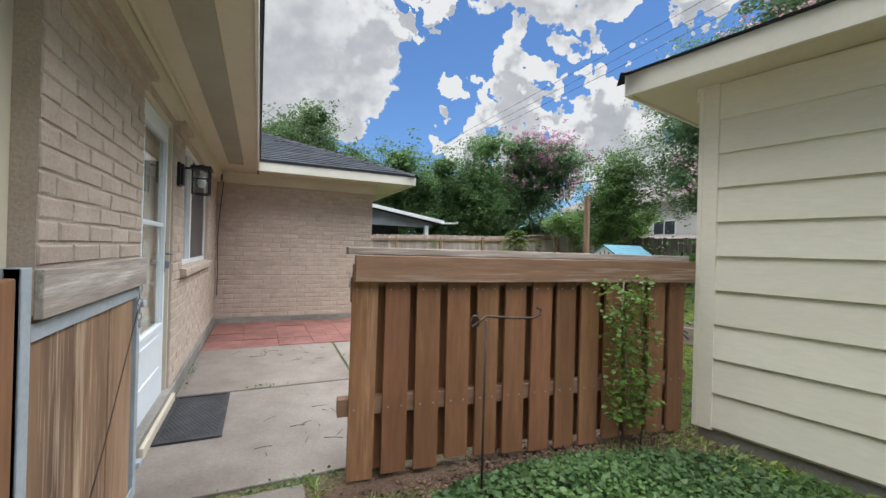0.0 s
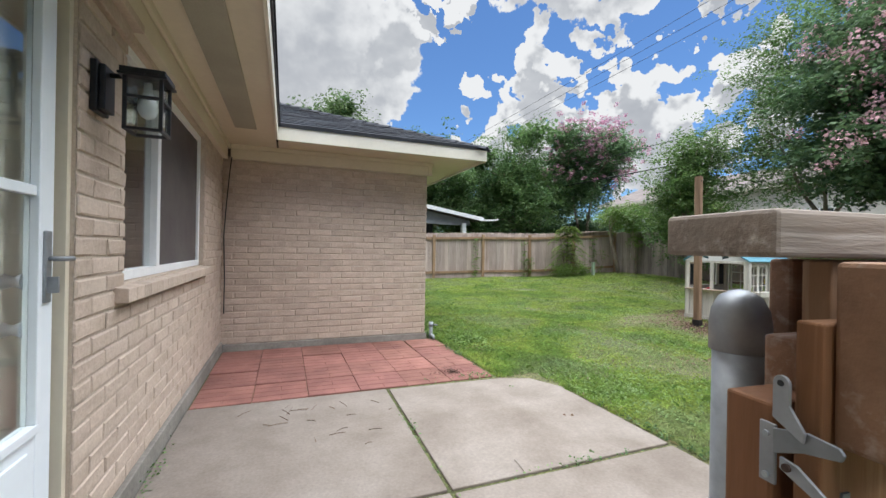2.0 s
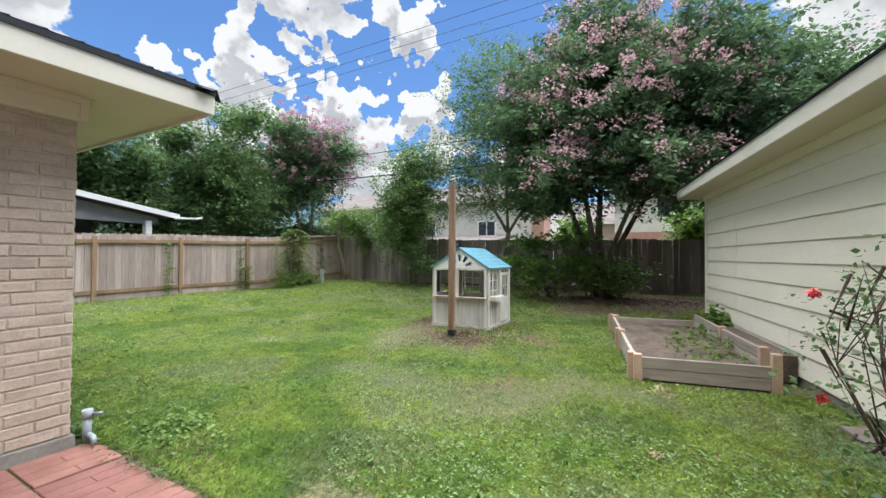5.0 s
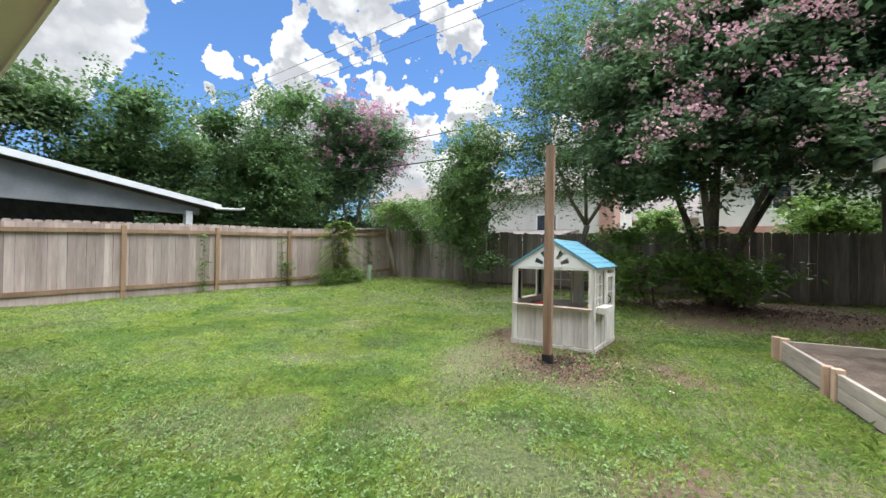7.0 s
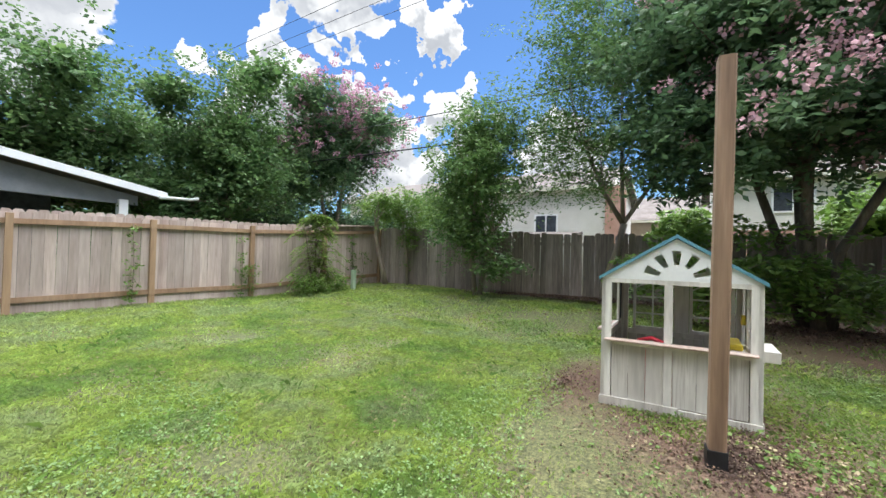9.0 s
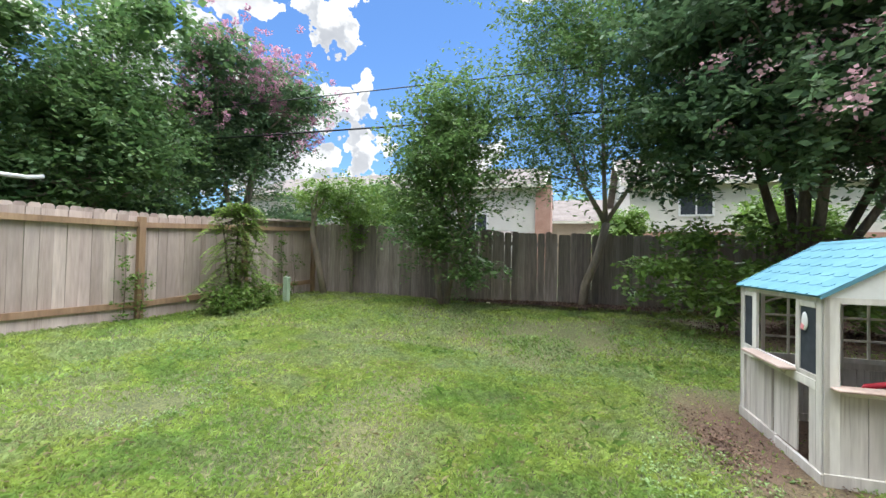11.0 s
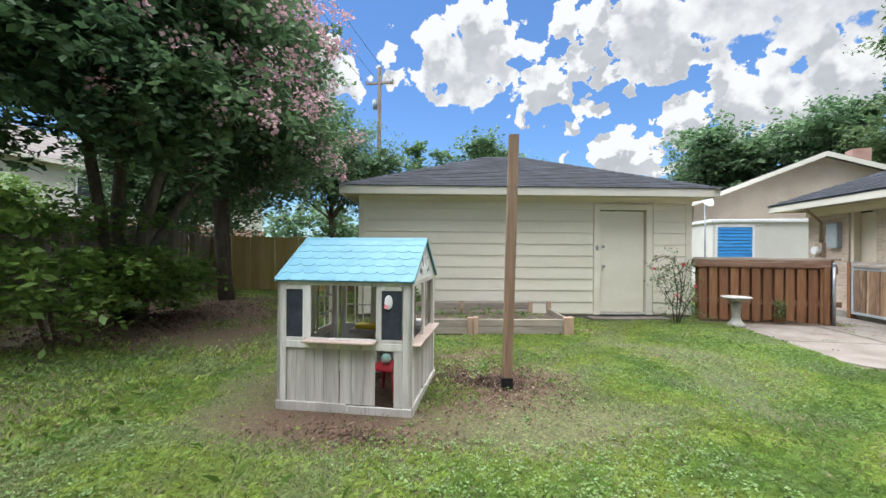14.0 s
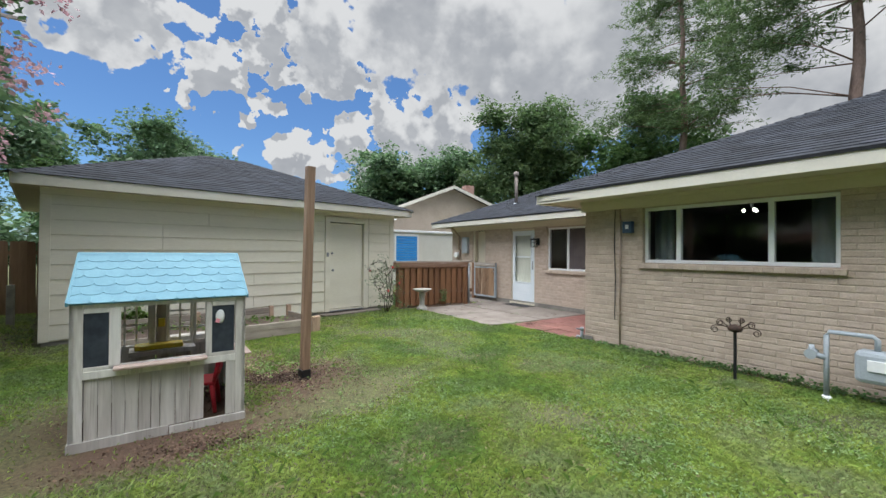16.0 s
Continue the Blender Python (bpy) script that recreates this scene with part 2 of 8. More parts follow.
WORN_H = material("weathered_grey_rail", [(0.16, 0.125, 0.10), (0.31, 0.26, 0.22), (0.44, 0.385, 0.34)], 4, 30, 0.85, 0.9, 0.006, stretch=(0.12, 1, 1), contrast=0.25, span=(0.3, 0.75), streak=((0.58, 0.53, 0.48), 0.7, 1.02))
TANBOARD = material("worn_tan_board", [(0.10, 0.055, 0.032), (0.25, 0.145, 0.08), (0.38, 0.25, 0.155)], 4, 30, 0.85, 0.6, 0.004, stretch=(1, 1, 0.12), contrast=0.2, span=(0.3, 0.75), streak=((0.55, 0.42, 0.30), 0.6, 1.05))
GREYWOOD = material("weathered_grey_board", [(0.17, 0.14, 0.12), (0.31, 0.255, 0.225), (0.43, 0.365, 0.32)], 2.5, 28, 0.9, 0.5, 0.004, stretch=(1, 1, 0.1), rand=0.28, contrast=0.3, span=(0.3, 0.75), streak=((0.08, 0.065, 0.055), 0.5, 1.08))
PINK = material("faded_cedar_board", [(0.29, 0.222, 0.195), (0.42, 0.34, 0.305), (0.53, 0.45, 0.405)], 2.5, 28, 0.85, 0.4, 0.003, stretch=(1, 1, 0.1), rand=0.16, contrast=0.18, span=(0.3, 0.75), streak=((0.22, 0.16, 0.13), 0.5, 1.08))
CEDAR = material("honey_cedar_post", [(0.23, 0.14, 0.082), (0.33, 0.215, 0.132)], 2.5, 25, 0.8, 0.3, 0.003, stretch=(1, 1, 0.1), rand=0.1, contrast=0.2)
NEWCEDAR = material("new_yellow_board", [(0.62, 0.42, 0.15), (0.74, 0.53, 0.22)], 2.5, 25, 0.8, 0.3, 0.003, stretch=(1, 1, 0.1), rand=0.1, contrast=0.12)
BEDWOOD = material("bleached_bed_board", [(0.27, 0.225, 0.19), (0.42, 0.36, 0.30)], 2.5, 25, 0.9, 0.4, 0.004, stretch=(0.15, 0.15, 1), rand=0.12, contrast=0.25)
BLOCK = material("tan_bed_block", [(0.42, 0.28, 0.20), (0.52, 0.37, 0.27)], 4, 50, 0.9, 0.3, 0.003, rand=0.08, contrast=0.12)
POLE = material("timber_post", [(0.10, 0.058, 0.036), (0.25, 0.155, 0.10), (0.37, 0.25, 0.17)], 5, 22, 0.8, 0.7, 0.005, stretch=(1, 1, 0.07), contrast=0.25, streak=((0.45, 0.30, 0.20), 0.6, 1.05))
PLAYWOOD = material("faded_playhouse_board", [(0.40, 0.37, 0.335), (0.52, 0.49, 0.45), (0.62, 0.595, 0.555)], 3, 24, 0.85, 0.3, 0.003, stretch=(1, 1, 0.1), rand=0.07, contrast=0.14, streak=((0.26, 0.22, 0.185), 0.55, 1.05))
PLAYCREAM = material("cream_playhouse_frame", [(0.52, 0.49, 0.445), (0.66, 0.635, 0.585), (0.74, 0.72, 0.68)], 3, 24, 0.75, 0.3, 0.003, stretch=(1, 1, 0.15), contrast=0.12, streak=((0.36, 0.32, 0.27), 0.35, 1.1))
PLAYBLUE = material("bright_blue_shingle", [(0.085, 0.235, 0.31), (0.12, 0.29, 0.365)], 3, 40, 0.6, 0.2, 0.002, contrast=0.08, island=0.04)
# chalkboard colour; also the painted shade under the neighbour's patio roof
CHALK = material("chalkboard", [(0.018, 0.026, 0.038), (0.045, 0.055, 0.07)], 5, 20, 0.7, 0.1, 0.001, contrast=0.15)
COUNTER = material("worn_pinkish_counter", [(0.42, 0.31, 0.26), (0.52, 0.41, 0.35)], 4, 40, 0.8, 0.3, 0.002, stretch=(1, 0.2, 1), contrast=0.15)
RED = material("red_plastic", [(0.48, 0.02, 0.04), (0.55, 0.035, 0.05)], 4, 30, 0.35, 0.05, 0.001, contrast=0.04)
YELLOW = material("yellow_plastic", [(0.72, 0.52, 0.04), (0.78, 0.58, 0.06)], 4, 30, 0.4, 0.05, 0.001, contrast=0.04)
PINKP = material("pink_plastic", [(0.8, 0.25, 0.32), (0.85, 0.32, 0.38)], 4, 30, 0.4, 0.05, 0.001, contrast=0.04)
PALEP = material("white_plastic", [(0.75, 0.76, 0.76), (0.8, 0.81, 0.81)], 4, 30, 0.4, 0.05, 0.001, contrast=0.04)
BLACK = material("black_metal", [(0.012, 0.012, 0.014), (0.025, 0.025, 0.028)], 6, 60, 0.45, 0.1, 0.001, metal=0.3, contrast=0.1)
STEEL = material("galvanised_steel", [(0.22, 0.235, 0.25), (0.33, 0.345, 0.36)], 6, 60, 0.5, 0.1, 0.001, metal=0.6, contrast=0.12)
GALV = material("grey_pipe_paint", [(0.30, 0.34, 0.37), (0.38, 0.42, 0.45)], 6, 60, 0.6, 0.1, 0.001, contrast=0.1)
PIPE = material("dull_galvanised_pipe", [(0.25, 0.265, 0.28), (0.38, 0.395, 0.415)], 5, 50, 0.45, 0.15, 0.001, metal=0.5, contrast=0.15)
RUST = material("rusty_iron", [(0.03, 0.018, 0.013), (0.07, 0.04, 0.028)], 12, 80, 0.85, 0.3, 0.002, contrast=0.3)
MAT_RUBBER = material("black_rubber_mat", [(0.022, 0.022, 0.024), (0.05, 0.05, 0.052)], 6, 80, 0.8, 0.3, 0.003, contrast=0.3)
STONE = material("weathered_cast_stone", [(0.28, 0.265, 0.235), (0.44, 0.42, 0.38)], 6, 60, 0.9, 0.4, 0.004, contrast=0.2)
# dark grey puts the indoor dimness into the plaster colour
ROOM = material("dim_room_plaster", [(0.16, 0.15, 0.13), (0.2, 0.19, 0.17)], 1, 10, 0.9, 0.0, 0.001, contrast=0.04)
CURTAIN = material("green_grey_curtain", [(0.22, 0.26, 0.24), (0.32, 0.36, 0.34)], 3, 40, 0.9, 0.1, 0.002, contrast=0.1)
GLASS = plain_glass("window_glass")
SCREEN = material("dark_window_screen", [(0.075, 0.06, 0.06), (0.10, 0.085, 0.08)], 3, 300, 0.9, 0.2, 0.001, contrast=0.15)
PINEBARK = material("reddish_pine_bark", [(0.13, 0.085, 0.062), (0.27, 0.18, 0.14)], 5, 30, 0.95, 0.7, 0.012, stretch=(1, 1, 0.3), contrast=0.3)
BARK = material("brown_grey_bark", [(0.10, 0.075, 0.055), (0.2, 0.16, 0.125)], 6, 40, 0.95, 0.7, 0.01, stretch=(1, 1, 0.3), contrast=0.3)
PALEBARK = material("pale_smooth_bark", [(0.20, 0.155, 0.12), (0.36, 0.30, 0.245)], 5, 30, 0.85, 0.4, 0.006, stretch=(1, 1, 0.3), contrast=0.2)
LEAF_DK = material("dark_green_leaf", [(0.075, 0.14, 0.07), (0.17, 0.275, 0.125)], 0.8, 9, 0.5, 0, translucent=0.42, island=0.35, contrast=0.15)
LEAF = material("mid_green_leaf", [(0.07, 0.14, 0.052), (0.15, 0.25, 0.082)], 0.8, 9, 0.5, 0, translucent=0.45, island=0.35, contrast=0.15)
LEAF_LT = material("light_green_leaf", [(0.11, 0.20, 0.035), (0.19, 0.30, 0.07)], 0.8, 9, 0.5, 0, translucent=0.4, island=0.3, contrast=0.15)
LEAF_MID = material("fresh_mid_green_leaf", [(0.09, 0.17, 0.05), (0.165, 0.27, 0.085)], 0.8, 9, 0.5, 0, translucent=0.42, island=0.35, contrast=0.15)
FROND = material("bright_feathery_leaf", [(0.17, 0.28, 0.05), (0.27, 0.39, 0.09)], 0.8, 9, 0.6, 0, translucent=0.4, island=0.25, contrast=0.15)
LEAF_OL = material("olive_needle_leaf", [(0.075, 0.135, 0.05), (0.15, 0.22, 0.085)], 0.6, 9, 0.6, 0, translucent=0.4, island=0.35, contrast=0.15)
BLOOM = material("pink_blossom", [(0.44, 0.20, 0.31), (0.60, 0.33, 0.43)], 2, 9, 0.7, 0, translucent=0.35, island=0.25, contrast=0.15)
BLOOM_PALE = material("pale_pink_blossom", [(0.58, 0.33, 0.38), (0.72, 0.47, 0.5)], 2, 9, 0.7, 0, translucent=0.35, island=0.25, contrast=0.15)
ROSE = material("red_rose_petal", [(0.55, 0.02, 0.03), (0.68, 0.05, 0.06)], 5, 9, 0.6, 0, translucent=0.2, island=0.2, contrast=0.1)
SOIL = material("dark_garden_soil", [(0.075, 0.055, 0.04), (0.17, 0.125, 0.095)], 3, 50, 0.98, 0.8, 0.015, contrast=0.3)
MULCH = material("reddish_leaf_litter", [(0.07, 0.042, 0.03), (0.20, 0.125, 0.085)], 3, 40, 0.95, 0.4, 0.01, island=0.45, contrast=0.3)
STRAW = material("dry_straw", [(0.27, 0.22, 0.12), (0.40, 0.34, 0.20)], 3, 40, 0.9, 0, island=0.25, contrast=0.2)
GRASS = material("lawn_blade", [(0.20, 0.27, 0.105), (0.20, 0.315, 0.07), (0.31, 0.40, 0.09), (0.29, 0.355, 0.15), (0.22, 0.325, 0.10)], 0.9, 6, 0.7, 0, translucent=0.4, island=0.32, contrast=0.25, span=(0.3, 0.7))
WEED = material("clover_leaf", [(0.17, 0.26, 0.10), (0.24, 0.335, 0.14)], 1.2, 6, 0.9, 0, translucent=0.3, spec=0.15, island=0.25, contrast=0.2)
FARWALL = material("white_stucco", [(0.62, 0.60, 0.55), (0.70, 0.68, 0.63)], 1, 20, 0.8, 0.1, 0.003, contrast=0.05)
FARBRICK = material("pink_brick_distance", [(0.40, 0.22, 0.17), (0.50, 0.31, 0.25)], 1.5, 25, 0.9, 0.2, 0.004, contrast=0.18)
FARGREY = material("grey_wood_siding", [(0.20, 0.21, 0.22), (0.27, 0.28, 0.29)], 1.5, 25, 0.8, 0.1, 0.003, contrast=0.08)
FARROOF = material("brown_grey_roofing", [(0.13, 0.11, 0.10), (0.20, 0.17, 0.155)], 1.5, 40, 0.95, 0.3, 0.004, contrast=0.2)
FARTAN = material("tan_stucco", [(0.45, 0.36, 0.28), (0.52, 0.43, 0.34)], 1.5, 25, 0.9, 0.1, 0.004, contrast=0.08)
BLUESLAT = material("blue_painted_slat", [(0.02, 0.22, 0.58), (0.035, 0.29, 0.68)], 3, 25, 0.5, 0.1, 0.002, contrast=0.05)
CONDUIT = material("painted_tan_conduit", [(0.33, 0.25, 0.19), (0.40, 0.31, 0.24)], 3, 25, 0.6, 0.1, 0.002, contrast=0.08)

# ground colours: turf soil, bare patches and dry parts
GROUND = bpy.data.materials.new("lawn_soil")
GROUND.use_nodes = True
gt = GROUND.node_tree
gb = gt.nodes["Principled BSDF"]
g_tc = gt.nodes.new("ShaderNodeTexCoord")
g_n = [gt.nodes.new("ShaderNodeTexNoise") for _ in range(2)]
for n, s in zip(g_n, (0.55, 45)):
    n.inputs["Scale"].default_value, n.inputs["Detail"].default_value, n.inputs["Roughness"].default_value = s, 9, 0.65
    gt.links.new(g_tc.outputs["Object"], n.inputs["Vector"])
g_r = [gt.nodes.new("ShaderNodeValToRGB") for _ in range(2)]
for r, n, a, b_ in zip(g_r, g_n, ((0.085, 0.11, 0.035), (0.5, 0.5, 0.5)), ((0.15, 0.15, 0.065), (1.35, 1.3, 1.25))):
    gt.links.new(n.outputs["Fac"], r.inputs["Fac"])
    r.color_ramp.elements[0].position, r.color_ramp.elements[1].position = 0.35, 0.68
    r.color_ramp.elements[0].color, r.color_ramp.elements[1].color = (*a, 1), (*b_, 1)
g_m = gt.nodes.new("ShaderNodeMix")
g_m.data_type, g_m.blend_type = "RGBA", "MULTIPLY"
g_m.inputs["Factor"].default_value = 1
gt.links.new(g_r[0].outputs[0], g_m.inputs["A"])
gt.links.new(g_r[1].outputs[0], g_m.inputs["B"])
g_prev = g_m.outputs["Result"]
for sx, sy, rad, squash in ((6.8, 6.6, 0.95, 0.7), (7.9, 7.8, 1.0, 0.35), (12.4, 4.6, 3.3, 0.75), (7.9, 7.0, 1.0, 0.95), (6.95, 6.8, 0.6, 1.4), (7.1, 5.5, 0.7, 0.6), (5.0, 5.4, 0.6, 0.5), (13.3, 10.0, 1.3, 0.5), (2.4, 2.2, 1.5, 0.3), (1.0, 2.3, 0.5, 0.5), (2.6, 6.6, 0.45, 1.0)):
    vs, vl, vm = gt.nodes.new("ShaderNodeVectorMath"), gt.nodes.new("ShaderNodeVectorMath"), gt.nodes.new("ShaderNodeMapping")
    vs.operation, vl.operation = "SUBTRACT", "LENGTH"
    vs.inputs[1].default_value = (sx, sy, 0)
    gt.links.new(g_tc.outputs["Object"], vs.inputs[0])
    vm.inputs["Scale"].default_value = (1 / rad, 1 / (rad * squash), 0)
    gt.links.new(vs.outputs[0], vm.inputs["Vector"])
    gt.links.new(vm.outputs[0], vl.inputs[0])
    ad = gt.nodes.new("ShaderNodeMath")
    ad.operation = "ADD"
    gt.links.new(vl.outputs["Value"], ad.inputs[0])
    gt.links.new(g_n[0].outputs["Fac"], ad.inputs[1])
    mr = gt.nodes.new("ShaderNodeMapRange")
    mr.inputs["From Min"].default_value, mr.inputs["From Max"].default_value = 1.0, 1.7
    mr.inputs["To Min"].default_value, mr.inputs["To Max"].default_value = 0.9, 0.0
    gt.links.new(ad.outputs[0], mr.inputs["Value"])
    mx = gt.nodes.new("ShaderNodeMix")
    mx.data_type = "RGBA"
    gt.links.new(mr.outputs[0], mx.inputs["Factor"])
    gt.links.new(g_prev, mx.inputs["A"])
    mx.inputs["B"].default_value = (0.135, 0.082, 0.056, 1)
    g_prev = mx.outputs["Result"]
g_f = gt.nodes.new("ShaderNodeMix")
g_f.data_type, g_f.blend_type = "RGBA", "MULTIPLY"
g_f.inputs["Factor"].default_value = 0.7
gt.links.new(g_prev, g_f.inputs["A"])
gt.links.new(g_r[1].outputs[0], g_f.inputs["B"])
gt.links.new(g_f.outputs["Result"], gb.inputs["Base Color"])
gb.inputs["Roughness"].default_value = 0.95
g_b = gt.nodes.new("ShaderNodeBump")
g_b.inputs["Distance"].default_value = 0.02
gt.links.new(g_n[1].outputs["Fac"], g_b.inputs["Height"])
gt.links.new(g_b.outputs[0], gb.inputs["Normal"])


# ---- building helpers ----
def thing(name, x=0.0, y=0.0, z=0.0, rz=0.0, label="", category="", group="", kind="", parent=None):
    ob = new(name)
    ob.empty_display_size = 0.1
    ob.matrix_world = pose(x, y, z, 0, 0, rz)
    return tagged(ob, label, category, group, kind)


def fast_mesh(name, verts, faces):
    """A mesh from an array of points and an array of faces that all have the same number of corners."""
    verts, faces = np.asarray(verts, dtype=np.float32), np.asarray(faces, dtype=np.int32)
    k = faces.shape[1]
    me = bpy.data.meshes.new(name)
    me.vertices.add(len(verts))
    me.vertices.foreach_set("co", verts.ravel())
    me.loops.add(faces.size)
    me.loops.foreach_set("vertex_index", faces.ravel())
    me.polygons.add(len(faces))
    me.polygons.foreach_set("loop_start", np.arange(0, faces.size, k, dtype=np.int32))
    me.update(calc_edges=True)
    return me


def put_mesh(name, me, mat, parent=None, label="", kind="", category=""):
    if mat is not None and not me.materials:
        me.materials.append(mat)
    ob = new(name, me)
    ob.parent = parent
    return tagged(ob, label, category, "", kind)


class Geo:
    """Gathers solid pieces for one mesh."""

    def __init__(self):
        self.v, self.f, self.smooth = [], [], []

    def add(self, verts, faces, smooth=False):
        n = len(self.v)
        self.v += [tuple(p) for p in verts]
        self.f += [tuple(i + n for i in f) for f in faces]
        self.smooth += [smooth] * len(faces)
        return self

    def box(self, x0, x1, y0, y1, z0, z1, m=None):
        p = [(x, y, z) for x in (x0, x1) for y in (y0, y1) for z in (z0, z1)]
        if m is not None:
            p = [m @ Vector(q) for q in p]
        return self.add(p, [(0, 1, 3, 2), (4, 6, 7, 5), (0, 4, 5, 1), (2, 3, 7, 6), (0, 2, 6, 4), (1, 5, 7, 3)])

    def prism(self, outline, axis, a, b):
        """An outline in the two other axes, drawn out along axis from a to b."""
        put = {"x": lambda p, s: (s, p[0], p[1]), "y": lambda p, s: (p[0], s, p[1]), "z": lambda p, s: (p[0], p[1], s)}[axis]
        n = len(outline)
        self.add([put(p, a) for p in outline] + [put(p, b) for p in outline],
                 [tuple(range(n))[::-1], tuple(range(n, 2 * n))] + [(i, (i + 1) % n, (i + 1) % n + n, i + n) for i in range(n)])
        return self

    def tube(self, points, radii, sides=8, cap=True):
        pts = [Vector(p) for p in points]
        if not isinstance(radii, (list, tuple)):
            radii = [radii] * len(pts)
        rings = []
        ref = Vector((0.31, 0.17, 0.93))
        for i, p in enumerate(pts):
            d = (pts[min(i + 1, len(pts) - 1)] - pts[max(i - 1, 0)]).normalized()
            r = ref if abs(d.dot(ref.normalized())) < 0.95 else Vector((1, 0, 0))
            a = d.cross(r).normalized()
            b = d.cross(a)
            rings.append([p + (a * math.cos(2 * math.pi * k / sides) + b * math.sin(2 * math.pi * k / sides)) * radii[i] for k in range(sides)])
        f = [(i * sides + k, i * sides + (k + 1) % sides, (i + 1) * sides + (k + 1) % sides, (i + 1) * sides + k) for i in range(len(pts) - 1) for k in range(sides)]
        self.add([q for r in rings for q in r], f, True)
        if cap:
            n = len(self.v) - len(pts) * sides
            self.f += [tuple(n + k for k in range(sides))[::-1], tuple(n + (len(pts) - 1) * sides + k for k in range(sides))]
            self.smooth += [False, False]
        return self

    def lathe(self, profile, sides=20, x=0.0, y=0.0):
        v = [(x + r * math.cos(2 * math.pi * k / sides), y + r * math.sin(2 * math.pi * k / sides), z) for r, z in profile for k in range(sides)]
        n = len(profile)
        f = [(i * sides + k, i * sides + (k + 1) % sides, (i + 1) * sides + (k + 1) % sides, (i + 1) * sides + k) for i in range(n - 1) for k in range(sides)]
        self.add(v, f, True)
        self.f += [tuple(len(self.v) - n * sides + k for k in range(sides))[::-1], tuple(len(self.v) - sides + k for k in range(sides))]
        self.smooth += [False, False]
        return self

    def mesh(self, name):
        me = bpy.data.meshes.new(name)
        me.from_pydata(self.v, [], self.f)
        me.polygons.foreach_set("use_smooth", self.smooth)
        me.update()
        return me

    def part(self, name, mat, parent=None, label="", bevel=0.0, kind="", category=""):
        ob = put_mesh(name, self.mesh(name), mat, parent, label, kind, category)
        if bevel:
            mod = ob.modifiers.new("bevel", "BEVEL")
            mod.width, mod.segments, mod.limit_method = bevel, 2, "ANGLE"
        return ob


def box_part(name, mat, parent, x0, x1, y0, y1, z0, z1, label="", bevel=0.003):
    return Geo().box(x0, x1, y0, y1, z0, z1).part(name, mat, parent, label, bevel)


def ground_z(x, y):
    """The lawn is level by the house and rises a little to the far fences."""
    def s(a, b, v):
        v = min(max((v - a) / (b - a), 0.0), 1.0)
        return v * v * (3 - 2 * v)
    return 0.20 * s(8.8, 13.0, x) * s(-2, 3, y) + 0.16 * s(9.0, 14.5, y) * s(1.0, 9.0, x) - 0.015


# ---- ground ----
def ground_sheet():
    xs = np.concatenate([[-3000, -400, -80, -25], np.arange(-10, 20.01, 0.4), [30, 60, 120, 500, 3000]])
    ys = np.concatenate([[-3000, -400, -80, -25], np.arange(-10, 22.01, 0.4), [30, 60, 120, 500, 3000]])
    v = [(x, y, ground_z(x, y)) for x in xs for y in ys]
    n = len(ys)
    f = [(i * n + j, (i + 1) * n + j, (i + 1) * n + j + 1, i * n + j + 1) for i in range(len(xs) - 1) for j in range(n - 1)]
    me = fast_mesh("ground", v, f)
    me.polygons.foreach_set("use_smooth", [True] * len(f))
    put_mesh("ground", me, GROUND, None, "green lawn with thin and dry patches", "structure", "lawn")


ground_sheet()


# ---- brick walls ----
def wall_boxes(geo, length, z0, z1, holes, d0, d1):
    """The solid left by holes (u0, u1, z0, z1) that do not overlap in u."""
    u = 0.0
    for h0, h1, hz0, hz1 in sorted(holes):
        geo.box(u, h0, d0, d1, z0, z1)
        if hz0 > z0:
            geo.box(h0, h1, d0, d1, z0, hz0)
        if hz1 < z1:
            geo.box(h0, h1, d0, d1, hz1, z1)
        u = h1
    geo.box(u, length, d0, d1, z0, z1)
    return geo


BRICKS_LATER = []


def brick_wall(name, x, y, angle, length, z0, z1, holes=(), label="", near=(0.0, 99.0)):
    """Outward is local -y; bricks are laid later, at the end of the file."""
    w = thing(name, x, y, 0, angle, label, "wall", kind="structure")
    wall_boxes(Geo(), length, z0, z1, holes, 0.0, 0.16).part("mortar_backing", MORTAR, w)
    BRICKS_LATER.append((w, length, z0, z1, holes, near))
    return w


brick_wall("wall_left", -0.18, 0.2, 90, 7.0, 0.10, 2.12, [(1.1, 1.72, 0.1, 2.12), (2.85, 3.73, 0.1, 2.06), (4.16, 5.97, 0.98, 2.06)],
           "tan painted brick house wall with a door and a slider window", (1.6, 7.0))
brick_wall("wall_far", -0.18 + 0.003, 7.2, 0, 2.337, 0.07, 2.12, [], "tan painted brick wall closing the patio corner")
brick_wall("wall_wing", 2.16, 7.2 + 0.003, 90, 6.8, -0.04, 2.12, [(0.97, 3.07, 1.28, 2.08)], "long tan brick wall with a wide picture window", (0.0, 3.7))
brick_wall("wall_south", -5.0, 0.2 + 0.003, 0, 4.82, 0.0, 2.12, [], "tan brick end wall of the house")

# footings
foot = thing("footing", kind="structure", label="grey concrete footing along the base of the brick", category="footing")
Geo().box(-0.34, -0.155, 0.2, 3.08, -0.05, 0.098).box(-0.34, -0.155, 3.08, 7.2, -0.05, 0.098).part("footing_left", FOOTING, foot, bevel=0.006)
Geo().box(-0.154, 2.18, 7.172, 7.36, -0.05, 0.067).part("footing_far", FOOTING, foot, bevel=0.006)
